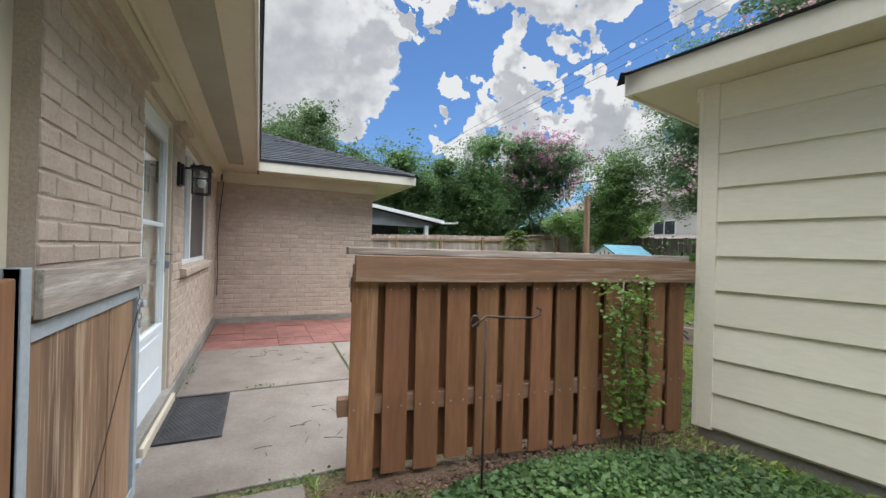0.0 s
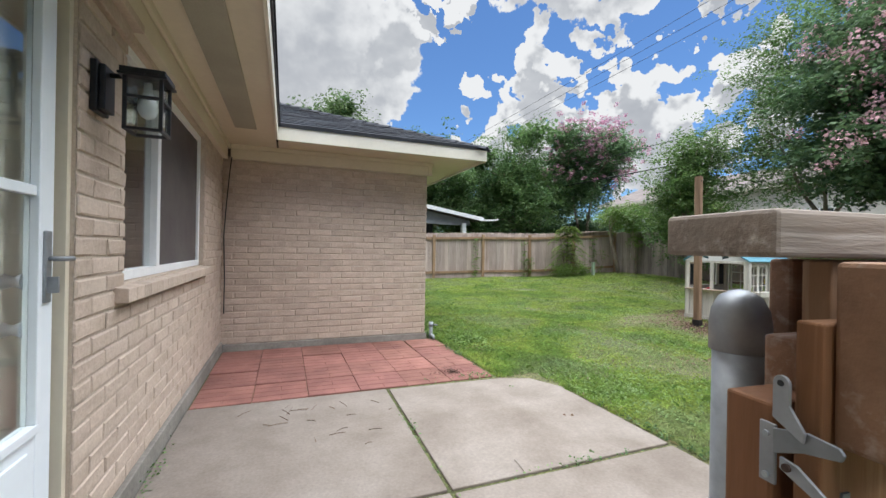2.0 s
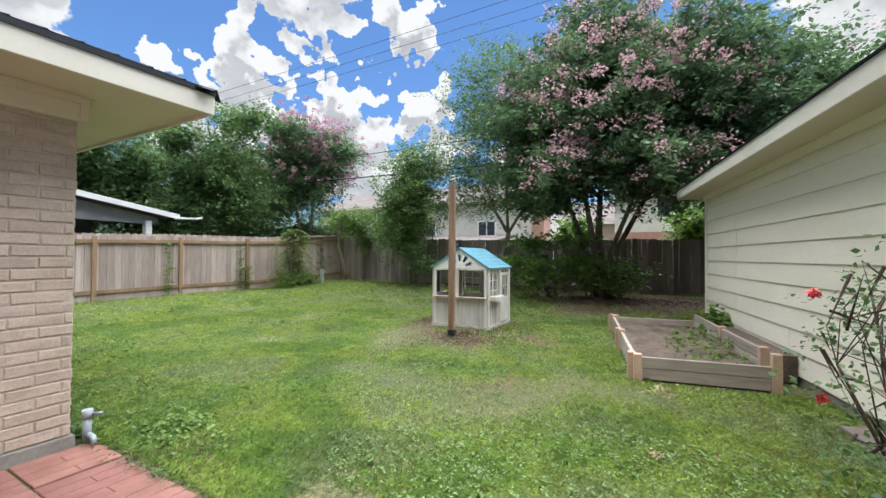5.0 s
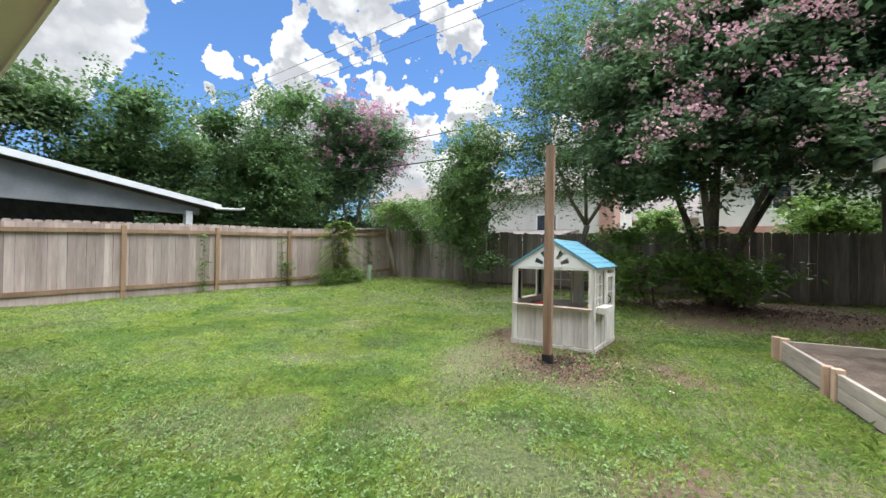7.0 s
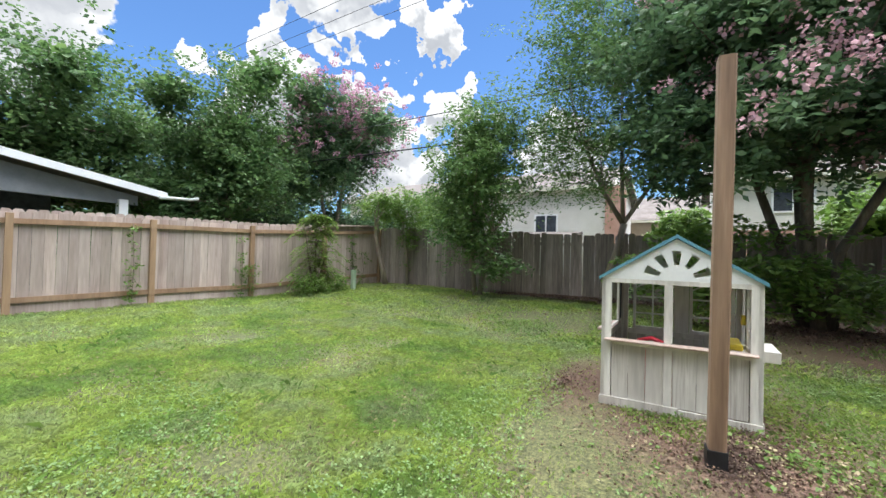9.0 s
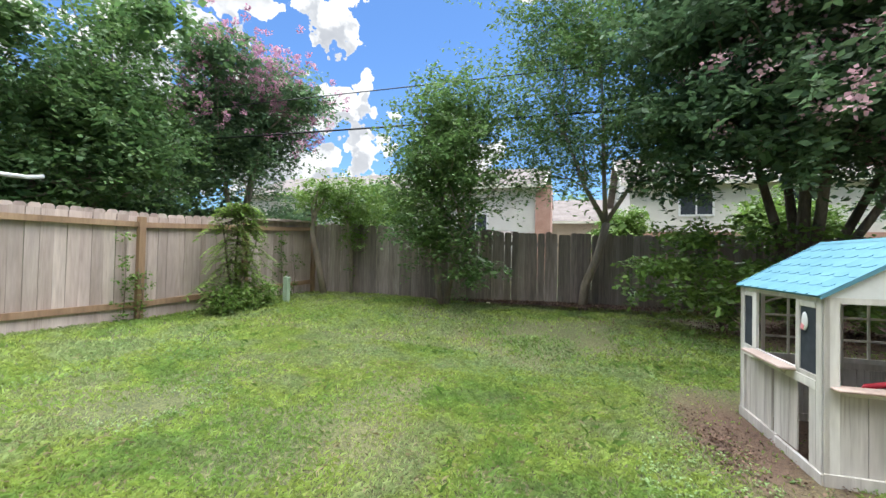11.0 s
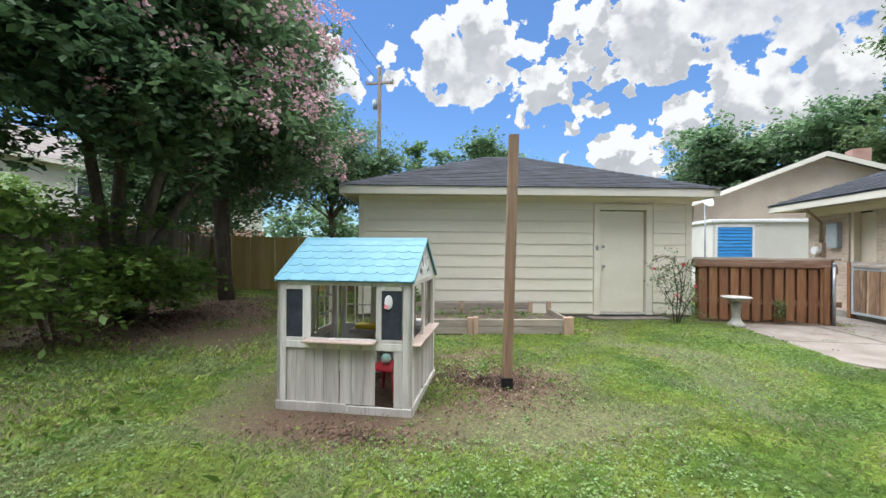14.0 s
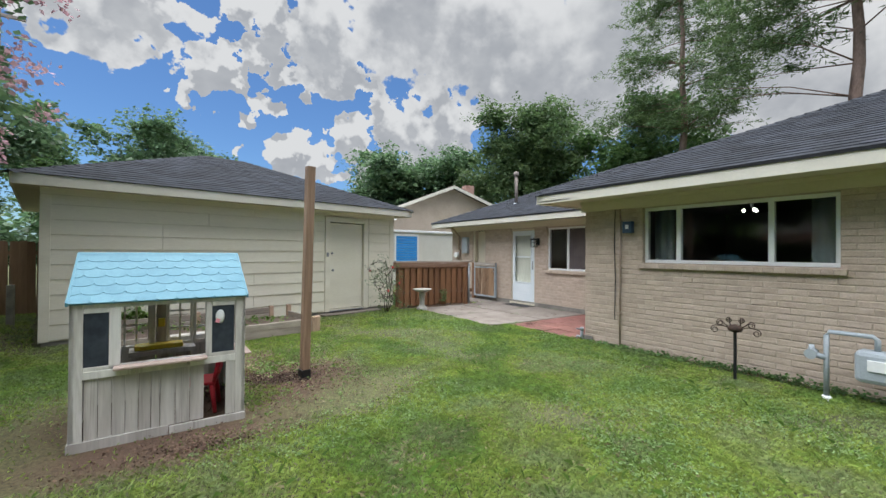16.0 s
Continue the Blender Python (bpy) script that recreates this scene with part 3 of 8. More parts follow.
# rooms behind the openings, coloured dark grey so they read as unlit
room = thing("room_shell", kind="structure", label="plaster room behind the windows, its dimness painted in dark grey", category="room")
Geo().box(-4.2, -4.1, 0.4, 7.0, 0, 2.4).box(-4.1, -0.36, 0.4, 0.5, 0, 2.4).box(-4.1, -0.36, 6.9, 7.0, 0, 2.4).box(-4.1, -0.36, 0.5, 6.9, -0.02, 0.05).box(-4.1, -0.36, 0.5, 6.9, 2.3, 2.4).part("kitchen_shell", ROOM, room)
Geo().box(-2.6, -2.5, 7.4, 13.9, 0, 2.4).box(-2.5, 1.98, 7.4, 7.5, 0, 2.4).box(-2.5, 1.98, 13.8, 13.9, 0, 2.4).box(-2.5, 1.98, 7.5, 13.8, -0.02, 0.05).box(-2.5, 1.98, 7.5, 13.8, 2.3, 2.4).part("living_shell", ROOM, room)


# ---- eaves: frieze, soffit, fascia ----
def eave(name, x, y, angle, length, over, zb=2.25, zt=2.38, start=0.0, end=0.0, frieze=(0.0, None), mat=CREAM, tmat=TRIM, ws=2.12, label="", s_start=None, s_end=None):
    """Along local x; outward is local -y. start and end lengthen the soffit past the wall's ends."""
    e = thing(name, x, y, 0, angle, label, "eave", kind="structure")
    f0, f1 = frieze[0], length if frieze[1] is None else frieze[1]
    s0, s1 = start if s_start is None else s_start, end if s_end is None else s_end
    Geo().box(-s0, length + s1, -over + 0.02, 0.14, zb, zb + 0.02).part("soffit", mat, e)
    Geo().box(-start, length + end, -over, -over + 0.02, zb - 0.025, zt).part("fascia", tmat, e, bevel=0.003)
    Geo().box(-start, length + end, -over - 0.012, -over - 0.001, zt - 0.022, zt + 0.012).part("drip_edge", BLACK, e)
    if f1 > f0:
        Geo().box(f0, f1, -0.05, 0.0, ws - 0.03, zb - 0.001).part("frieze", mat, e, bevel=0.004)
        Geo().box(f0, f1, -0.075, -0.052, zb - 0.05, zb - 0.001).part("moulding", mat, e, bevel=0.006)
    return e


eave("eave_left", -0.18, 0.2, 90, 6.45, 0.56, start=0.45, end=0.0, frieze=(0.0, 6.98), s_end=0.69, label="cream painted soffit and trim over the patio")
eave("eave_far", -0.18, 7.2, 0, 2.34, 0.55, start=-0.56, end=0.58, frieze=(0.08, 2.338), label="cream painted soffit and fascia of the wing")
eave("eave_wing", 2.16, 7.2, 90, 6.8, 0.58, start=0.527, end=0.4, frieze=(-0.05, 6.8), s_start=-0.143, label="cream painted soffit and fascia along the wing")
eave("eave_south", -5.0, 0.2, 0, 4.82, 0.45, start=0.5, end=0.555, frieze=(0, 4.82), s_end=-0.001, label="cream painted soffit at the end of the house")
# grey vent strip in the left soffit
Geo().box(0.02, 0.2, 0.3, 6.4, 2.236, 2.249).part("soffit_vent", material("grey_soffit_mesh", [(0.33, 0.31, 0.25), (0.38, 0.36, 0.29)], 2, 200, 0.8, 0.2, 0.002, contrast=0.15), bpy.data.objects["eave_left"]).parent = None
bpy.data.objects["soffit_vent"]["kind"] = "structure"


# ---- roofs ----
def shingle_face(geo, corners, rows_step=0.14, tab=0.30, thick=0.007, seed=0):
    """Tabs laid course by course over a flat polygon whose first edge is the eave."""
    rnd = random.Random(seed)
    p = [Vector(c) for c in corners]
    ux = (p[1] - p[0]).normalized()
    nn = (p[1] - p[0]).cross(p[-1] - p[0]).normalized()
    if nn.z < 0:
        nn = -nn
    uy = nn.cross(ux)
    if uy.z < 0:
        uy = -uy
    loc = [((q - p[0]).dot(ux), (q - p[0]).dot(uy)) for q in p]
    top = max(q[1] for q in loc)

    def span(v):
        xs = []
        for (x0, y0), (x1, y1) in zip(loc, loc[1:] + loc[:1]):
            if abs(y1 - y0) > 1e-6 and (y0 - v) * (y1 - v) <= 0:
                xs.append(x0 + (x1 - x0) * (v - y0) / (y1 - y0))
        return (min(xs), max(xs)) if len(xs) > 1 else None
    v, row = 0.0, 0
    while v < top - 0.03:
        v1 = min(v + rows_step, top)
        s0, s1 = span(min(v + 0.002, top)), span(v1 - 0.002)
        if not s0 or not s1:
            break
        lo, hi = min(s0[0], s1[0]), max(s0[1], s1[1])
        x = lo - (row % 2) * tab / 2 - (row % 3) * 0.04
        while x < hi:
            a, b = x + 0.003, x + tab - 0.003
            c = [max(a, s0[0]), min(b, s0[1]), min(b, s1[1]), max(a, s1[0])]
            if c[1] - c[0] > 0.01 or c[2] - c[3] > 0.01:
                c[1], c[2] = max(c[1], c[0] + 0.001), max(c[2], c[3] + 0.001)
                h = thick + rnd.uniform(0, 0.004)
                q = [p[0] + ux * c[0] + uy * v + nn * 0.001, p[0] + ux * c[1] + uy * v + nn * 0.001,
                     p[0] + ux * c[0] + uy * v + nn * h, p[0] + ux * c[1] + uy * v + nn * h,
                     p[0] + ux * c[2] + uy * v1 + nn * 0.001, p[0] + ux * c[3] + uy * v1 + nn * 0.001]
                geo.add(q, [(0, 1, 3, 2), (2, 3, 4, 5)])
            x += tab
        v, row = v1, row + 1


def hip_roof(th, x0, x1, y0, y1, z, slope=0.41, shingled=("S", "E", "N", "W"), seed=1):
    """A hip roof over a rectangle in the thing's own axes."""
    w, d = x1 - x0, y1 - y0
    h = min(w, d) / 2
    if w > d:
        r0, r1 = (x0 + h, (y0 + y1) / 2), (x1 - h, (y0 + y1) / 2)
    else:
        r0, r1 = ((x0 + x1) / 2, y0 + h), ((x0 + x1) / 2, y1 - h)
    zt = z + h * slope
    A, B, C, D, R0, R1 = (x0, y0, z), (x1, y0, z), (x1, y1, z), (x0, y1, z), (*r0, zt), (*r1, zt)
    if w > d:
        faces = {"S": (A, B, R1, R0), "E": (B, C, R1), "N": (C, D, R0, R1), "W": (D, A, R0)}
    else:
        faces = {"S": (A, B, R0), "E": (B, C, R1, R0), "N": (C, D, R1), "W": (D, A, R0, R1)}
    deck = Geo()
    deck.add([A, B, C, D, R0, R1], [(3, 2, 1, 0)] + ([(0, 1, 5, 4), (1, 2, 5), (2, 3, 4, 5), (3, 0, 4)] if w > d else [(0, 1, 4), (1, 2, 5, 4), (2, 3, 5), (3, 0, 4, 5)]))
    deck.part("roof_deck", SHINGLE, th)
    g = Geo()
    for k in shingled:
        shingle_face(g, faces[k], seed=seed)
    g.part("shingles", SHINGLE, th, "dark grey asphalt shingles", kind="stuff")
    cap = Geo()
    for a, b in ((A, R0), (B, R1 if w > d else R0), (C, R1), (D, R0 if w > d else R1), (R0, R1)):
        a, b = Vector(a), Vector(b)
        n = max(int((b - a).length / 0.2), 1)
        side = (b - a).cross(Vector((0, 0, 1))).normalized() * 0.12
        for i in range(n):
            p, q = a + (b - a) * (i / n), a + (b - a) * ((i + 1) / n)
            u = Vector((0, 0, 0.022))
            cap.add([p - side + u * 0.1 - Vector((0, 0, 0.03)), p + u, p + side - Vector((0, 0, 0.03)), q - side * 0.9 - Vector((0, 0, 0.035)), q + u * 0.5, q + side * 0.9 - Vector((0, 0, 0.035))],
                    [(0, 1, 4, 3), (1, 2, 5, 4)])
    cap.part("hip_caps", SHINGLE, th, kind="stuff")
    return faces


r_left = thing("roof_left", label="dark shingled hip roof of the house", category="roof", kind="structure")
hip_roof(r_left, -8.4, 0.40, -0.26, 12.0, 2.385, shingled=("E", "S"), seed=2)
r_wing = thing("roof_wing", label="dark shingled hip roof of the wing", category="roof", kind="structure")
hip_roof(r_wing, -6.0, 2.75, 6.64, 14.5, 2.386, shingled=("E", "S"), seed=3)


# ---- garage ----
GA = 10.3
GX, GY = 3.12, 2.12


def garage():
    g = thing("garage", GX, GY, 0.06, GA, "pale cream garage with lap siding and a dark hip roof", "garage", kind="structure")
    W, D, H = 6.36, 5.3, 2.26
    wall_boxes(Geo(), W, 0, H, [(0.86, 1.76, 0.03, 2.02)], -0.12, 0.0).part("wall_front", SIDING, g)
    Geo().box(0, 0.12, -D, -0.12, 0, H).part("wall_west", SIDING, g)
    Geo().box(W - 0.12, W, -D, -0.12, 0, H).part("wall_east", SIDING, g)
    Geo().box(0.12, W - 0.12, -D, -D + 0.12, 0, H).part("wall_back", SIDING, g)
    Geo().box(0.0, W, -D, 0.0, -0.25, -0.001).part("slab", FOOTING, g)
    Geo().box(0.5, 2.0, 0.0, 0.28, -0.2, -0.03).part("door_step", CONCRETE, g, bevel=0.01)
    lap = 0.222
    rnd = random.Random(5)

    def course(a, b, z, face, name="siding_board"):
        zz = min(z + lap + 0.02, H)
        prof = [(0.001, z), (0.025, z), (0.028, z + 0.004), (0.013, zz - 0.013), (0.004, zz - 0.011), (0.001, zz)]
        gg = Geo()
        if face == "N":
            gg.prism(prof, "x", a, b)
        elif face == "W":
            gg.prism([(-d, zc) for d, zc in prof], "y", a, b)
        else:
            gg.prism([(W + d, zc) for d, zc in prof], "y", a, b)
        gg.part(name, SIDING, g)
    z = 0.02
    while z < H - 0.04:
        course(0.09, 0.72, z, "N")
        split = rnd.choice((4.2, 3.4, 4.9))
        course(1.90, split - 0.002, z, "N")
        course(split + 0.002, W - 0.09, z, "N")
        course(-D, -0.09, z, "W")
        course(-D, -0.09, z, "E")
        z += lap
    box_part("corner_board", SIDING, g, -0.03, 0.09, 0.0, 0.03, 0, H)
    Geo().box(-0.03, -0.0, -0.09, 0.0, 0, H).part("corner_board", SIDING, g, bevel=0.003)
    box_part("corner_board", SIDING, g, W - 0.09, W + 0.03, 0.0, 0.03, 0, H)
    Geo().box(W, W + 0.03, -0.09, 0.0, 0, H).part("corner_board", SIDING, g, bevel=0.003)
    for a, b in ((0.74, 0.86), (1.76, 1.88)):
        box_part("door_casing", SIDING, g, a, b, 0.0, 0.035, 0.0, 2.13)
    box_part("door_casing", SIDING, g, 0.861, 1.759, 0.0, 0.034, 2.02, 2.13)
    box_part("frieze_board", SIDING, g, -0.03, W + 0.03, 0.031, 0.05, H - 0.1, H)
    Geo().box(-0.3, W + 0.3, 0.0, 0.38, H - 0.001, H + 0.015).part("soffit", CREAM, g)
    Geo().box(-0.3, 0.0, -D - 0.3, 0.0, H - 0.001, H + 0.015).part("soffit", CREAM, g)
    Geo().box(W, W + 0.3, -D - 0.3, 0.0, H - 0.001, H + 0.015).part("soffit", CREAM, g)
    Geo().box(-0.32, W + 0.32, 0.38, 0.40, H - 0.02, H + 0.13).part("fascia", TRIM, g, bevel=0.003)
    Geo().box(-0.32, -0.30, -D - 0.32, 0.379, H - 0.02, H + 0.13).part("fascia", TRIM, g, bevel=0.003)
    Geo().box(W + 0.30, W + 0.32, -D - 0.32, 0.379, H - 0.02, H + 0.13).part("fascia", TRIM, g, bevel=0.003)
    r = thing("roof_garage", GX, GY, 0.06, GA, "dark shingled hip roof of the garage", "roof", kind="structure")
    hip_roof(r, -0.34, W + 0.34, -D - 0.36, 0.42, H + 0.132, 0.40, shingled=("N", "W", "E"), seed=4)
    d = thing("garage_door", *(Matrix.Translation((GX, GY, 0.06)) @ pose(0, 0, 0, 0, 0, GA) @ Vector((0.88, -0.03, 0.05))), GA,
              "plain cream painted side door with a small knob and a deadbolt", "door")
    box_part("leaf", SIDING, d, 0, 0.86, -0.04, 0.0, 0, 1.95)
    k = Geo()
    k.tube([(0.80, 0.0, 0.88), (0.80, 0.05, 0.88)], [0.012, 0.028], 12)
    k.part("door_knob", STEEL, d, "worn round metal knob")
    Geo().tube([(0.80, 0.0, 1.26), (0.80, 0.02, 1.26)], 0.024, 12).part("deadbolt", STEEL, d)
    h = thing("hasp", *(Matrix.Translation((GX, GY, 0.06)) @ pose(0, 0, 0, 0, 0, GA) @ Vector((1.80, 0.036, 1.24))), GA, "small grey metal hasp on the door casing", "hasp")
    Geo().box(0, 0.05, 0, 0.012, 0, 0.09).part("plate", STEEL, h, bevel=0.002)
    th = thing("threshold", *(Matrix.Translation((GX, GY, 0.06)) @ pose(0, 0, 0, 0, 0, GA) @ Vector((0.88, 0.0, 0.0))), GA, "thin metal threshold under the door", "threshold")
    Geo().box(0, 0.86, -0.06, 0.05, 0, 0.018).part("sill_bar", STEEL, th, bevel=0.003)


garage()

# ---- patio ----
def slab(name, outline, top, label):
    return Geo().prism(outline, "z", -0.12, top).part(name, CONCRETE, None, label, 0.006, "structure", "patio")


slab("patio_slab", [(-0.15, 2.555), (1.235, 2.555), (1.215, 4.005), (-0.15, 4.005)], 0.0, "pale worn concrete patio slab")
slab("patio_slab", [(-0.15, 4.03), (1.215, 4.03), (1.255, 5.49), (-0.15, 5.50)], 0.0, "pale concrete patio slab with faint pink stains")
slab("patio_slab", [(1.26, 2.60), (2.60, 2.60), (2.66, 4.0), (1.24, 4.0)], -0.003, "pale worn concrete patio slab by the lawn")
slab("patio_slab", [(1.24, 4.03), (2.66, 4.03), (2.68, 5.1), (2.55, 5.36), (2.3, 5.45), (1.28, 5.48)], -0.002, "pale concrete patio slab with a rounded corner")
slab("patio_slab", [(-0.15, -1.5), (0.62, -1.5), (0.64, 2.50), (-0.15, 2.50)], -0.01, "pale concrete path slab beside the house")


def pavers():
    p = thing("paver_bed", label="square red pavers with a pressed brick pattern", category="paving", kind="structure")
    Geo().box(-0.15, 2.2, 5.52, 7.17, -0.12, -0.022).part("sand_bed", SOIL, p)
    rnd = random.Random(4)
    for i in range(6):
        for j in range(4):
            x, y = -0.145 + i * 0.401, 5.53 + j * 0.41
            if i == 5:
                x += 0.004 * j
            g = Geo()
            s = 0.398
            cuts = [(0, s / 2, 0, s / 4), (s / 2, s, 0, s / 4), (0, s, s / 4, s / 2), (0, s / 2, s / 2, 3 * s / 4), (s / 2, s, s / 2, 3 * s / 4), (0, s, 3 * s / 4, s)]
            g.box(0, s, 0, s, -0.05, -0.004)
            for a, b, c, d in cuts:
                e = 0.0025
                g.add([(a + e * (a > 0), c + e * (c > 0), -0.004), (b - e * (b < s), c + e * (c > 0), -0.004), (b - e * (b < s), d - e * (d < s), -0.004), (a + e * (a > 0), d - e * (d < s), -0.004),
                       (a + 2 * e, c + 2 * e, 0.0), (b - 2 * e, c + 2 * e, 0.0), (b - 2 * e, d - 2 * e, 0.0), (a + 2 * e, d - 2 * e, 0.0)],
                      [(4, 5, 6, 7), (0, 1, 5, 4), (1, 2, 6, 5), (2, 3, 7, 6), (3, 0, 4, 7)])
            ob = g.part("paver", PAVER, p)
            ob.matrix_basis = pose(x, y, rnd.uniform(-0.006, 0.001), rnd.uniform(-0.5, 0.5), rnd.uniform(-0.5, 0.5), 0)


pavers()


# ---- doors, windows and fittings of the house ----
def storm_door():
    y0, y1, z0, z1 = 3.07, 3.91, 0.06, 2.05
    f = thing("door_frame", -0.18, 3.05, 0.0, 90, "cream painted frame and sill of the back door", "door frame", kind="structure")
    Geo().box(0.0, 0.025, 0.012, 0.18, 0.0, 2.06).part("jamb", CREAM, f)
    Geo().box(0.855, 0.88, 0.012, 0.18, 0.0, 2.06).part("jamb", CREAM, f)
    Geo().box(0.026, 0.854, 0.02, 0.18, 2.02, 2.06).part("head", CREAM, f)
    Geo().box(-0.02, 0.90, -0.045, 0.17, -0.05, 0.06).part("sill_block", CREAM, f, bevel=0.006)
    d = thing("storm_door", -0.215, y0 + 0.005, z0 + 0.005, 90, "white storm door with a tall glass pane over a panelled foot", "door")
    W, H = y1 - y0 - 0.04, z1 - z0 - 0.04
    g = Geo()
    g.box(0, 0.075, -0.005, 0.03, 0, H).box(W - 0.085, W, -0.005, 0.03, 0, H).box(0.075, W - 0.085, -0.005, 0.03, H - 0.11, H).box(0.075, W - 0.085, -0.005, 0.03, 0, 0.52)
    g.part("leaf", WHITE, d, bevel=0.004)
    Geo().box(0.078, W - 0.088, -0.018, 0.022, 0.521, 0.55).box(0.078, 0.10, -0.018, 0.022, 0.55, H - 0.13).box(W - 0.11, W - 0.088, -0.018, 0.022, 0.55, H - 0.13).box(0.078, W - 0.088, -0.018, 0.022, H - 0.13, H - 0.112).part("glazing_bead", WHITE, d, "white glazing bead", bevel=0.003)
    Geo().box(0.10, W - 0.11, -0.012, 0.018, 1.22, 1.25).part("mid_rail", WHITE, d, bevel=0.003)
    Geo().box(0.10, W - 0.11, 0.004, 0.008, 0.55, 1.22).box(0.10, W - 0.11, 0.004, 0.008, 1.25, H - 0.13).part("pane", GLASS, d, "clear glass pane")
    for z in (0.06, 0.29):
        Geo().box(0.12, W - 0.13, -0.011, -0.004, z, z + 0.19).part("foot_panel", WHITE, d, bevel=0.005)
    h = Geo().box(W - 0.062, W - 0.028, -0.014, -0.005, 0.9, 1.12).part("handle_plate", STEEL, d, "brushed steel handle plate", bevel=0.003)
    Geo().tube([(W - 0.045, -0.014, 1.035), (W - 0.045, -0.05, 1.035), (W - 0.0, -0.055, 1.035)], 0.008, 8).part("handle", STEEL, h)
    Geo().box(W - 0.055, W - 0.045, -0.04, -0.014, 0.93, 0.98).part("latch_lever", STEEL, h)
    e = thing("entry_door", -0.29, y0 + 0.005, z0 + 0.005, 90, "cream panelled entry door behind the storm door", "door")
    Geo().box(0, W + 0.02, 0, 0.04, 0, H).part("leaf", INNER, e)
    for px in (0.1, 0.44):
        for z, zz in ((0.15, 0.62), (0.75, 1.35), (1.48, 1.8)):
            Geo().box(px, px + 0.26, -0.008, -0.001, z, zz).box(px + 0.03, px + 0.23, -0.014, -0.008, z + 0.03, zz - 0.03).part("door_panel", INNER, e, bevel=0.004)
    for z in (0.83, 0.97):
        Geo().tube([(W - 0.1, 0, z), (W - 0.1, -0.03, z), (W - 0.1, -0.055, z)], [0.026, 0.014, 0.026], 12).part("door_knob", STEEL, e, "satin nickel knob")


storm_door()


def cream_panel():
    p = thing("side_door", -0.34, 1.32, 0.0, 90, "plain cream painted side door set back in the brick", "door")
    Geo().box(0, 0.59, 0, 0.04, 0.02, 2.08).part("leaf", CREAM, p, bevel=0.003)
    f = thing("side_door_trim", -0.18, 1.3, 0.0, 90, "cream painted trim post beside the side door", "trim", kind="structure")
    Geo().box(0.0, 0.08, 0.03, 0.15, 0.0, 2.12).part("trim_post", CREAM, f, bevel=0.004)
    Geo().box(0.54, 0.62, 0.06, 0.15, 0.0, 2.12).part("trim_post", CREAM, f, bevel=0.004)
    Geo().box(0.08, 0.54, 0.05, 0.15, -0.02, 0.03).part("trim_sill", CREAM, f)


cream_panel()


def window(name, x, y, z, angle, w, h, mullions, depth=0.055, label="", screen=None):
    wd = thing(name, x, y, z, angle, label, "window", kind="structure")
    t = 0.045
    Geo().box(0, w, depth, depth + 0.07, 0, t).box(0, w, depth, depth + 0.07, h - t, h).box(0, t, depth, depth + 0.07, t, h - t).box(w - t, w, depth, depth + 0.07, t, h - t).part("window_frame", PALEP, wd, bevel=0.003)
    edges = [t] + list(mullions) + [w - t]
    for m in mullions:
        Geo().box(m - 0.03, m + 0.03, depth - 0.004, depth + 0.06, t, h - t).part("mullion", PALEP, wd, bevel=0.003)
    for i, (a, b) in enumerate(zip(edges, edges[1:])):
        a2, b2 = a + (0.03 if i else 0), b - (0.03 if i < len(edges) - 2 else 0)
        Geo().box(a2, b2, depth + 0.03, depth + 0.034, t, h - t).part("pane", GLASS, wd)
        if screen is not None and i in screen:
            Geo().box(a2, b2, depth + 0.018, depth + 0.0205, t, h - t).part("insect_screen", SCREEN, wd, "dark insect screen")
    return wd


window("window_1", -0.18, 4.362, 0.982, 90, 1.806, 1.076, [0.62], label="white framed slider window with a dark insect screen", depth=0.03, screen=(1,))
window("window_2", 2.16, 8.178, 1.283, 90, 2.094, 0.795, [0.47, 1.50], label="wide white framed picture window in three parts")
for nm, x, y, z, l in (("sill_left", -0.18, 4.26, 0.98, 2.0), ("sill_wing", 2.16, 8.13, 1.281, 2.2)):
    s = thing(nm, x, y, z, 90, "sloping tan painted brick window sill", "window sill", kind="structure")
    n = int(l / 0.1)
    for i in range(n):
        Geo().prism([(-0.055, -0.075), (0.05, -0.075), (0.05, -0.002), (-0.055, -0.016)], "x", i * l / n + 0.001, (i + 1) * l / n - 0.001).part("brick", BRICK, s, bevel=0.003)

# projecting brick courses under the frieze, on both sides of the door
for y0, y1 in ((1.92, 3.04), (3.94, 4.34)):
    c = thing("brick_corbel", -0.18, y0, 2.0, 90, "two stepped courses of tan brick under the eave", "brickwork", kind="structure")
    Geo().box(0, y1 - y0, -0.032, 0.0, 0.0, 0.06).part("brick_course", BRICK, c, bevel=0.004)
    Geo().box(0, y1 - y0 + 0.02, -0.065, 0.0, 0.062, 0.1).part("brick_course", BRICK, c, bevel=0.004)


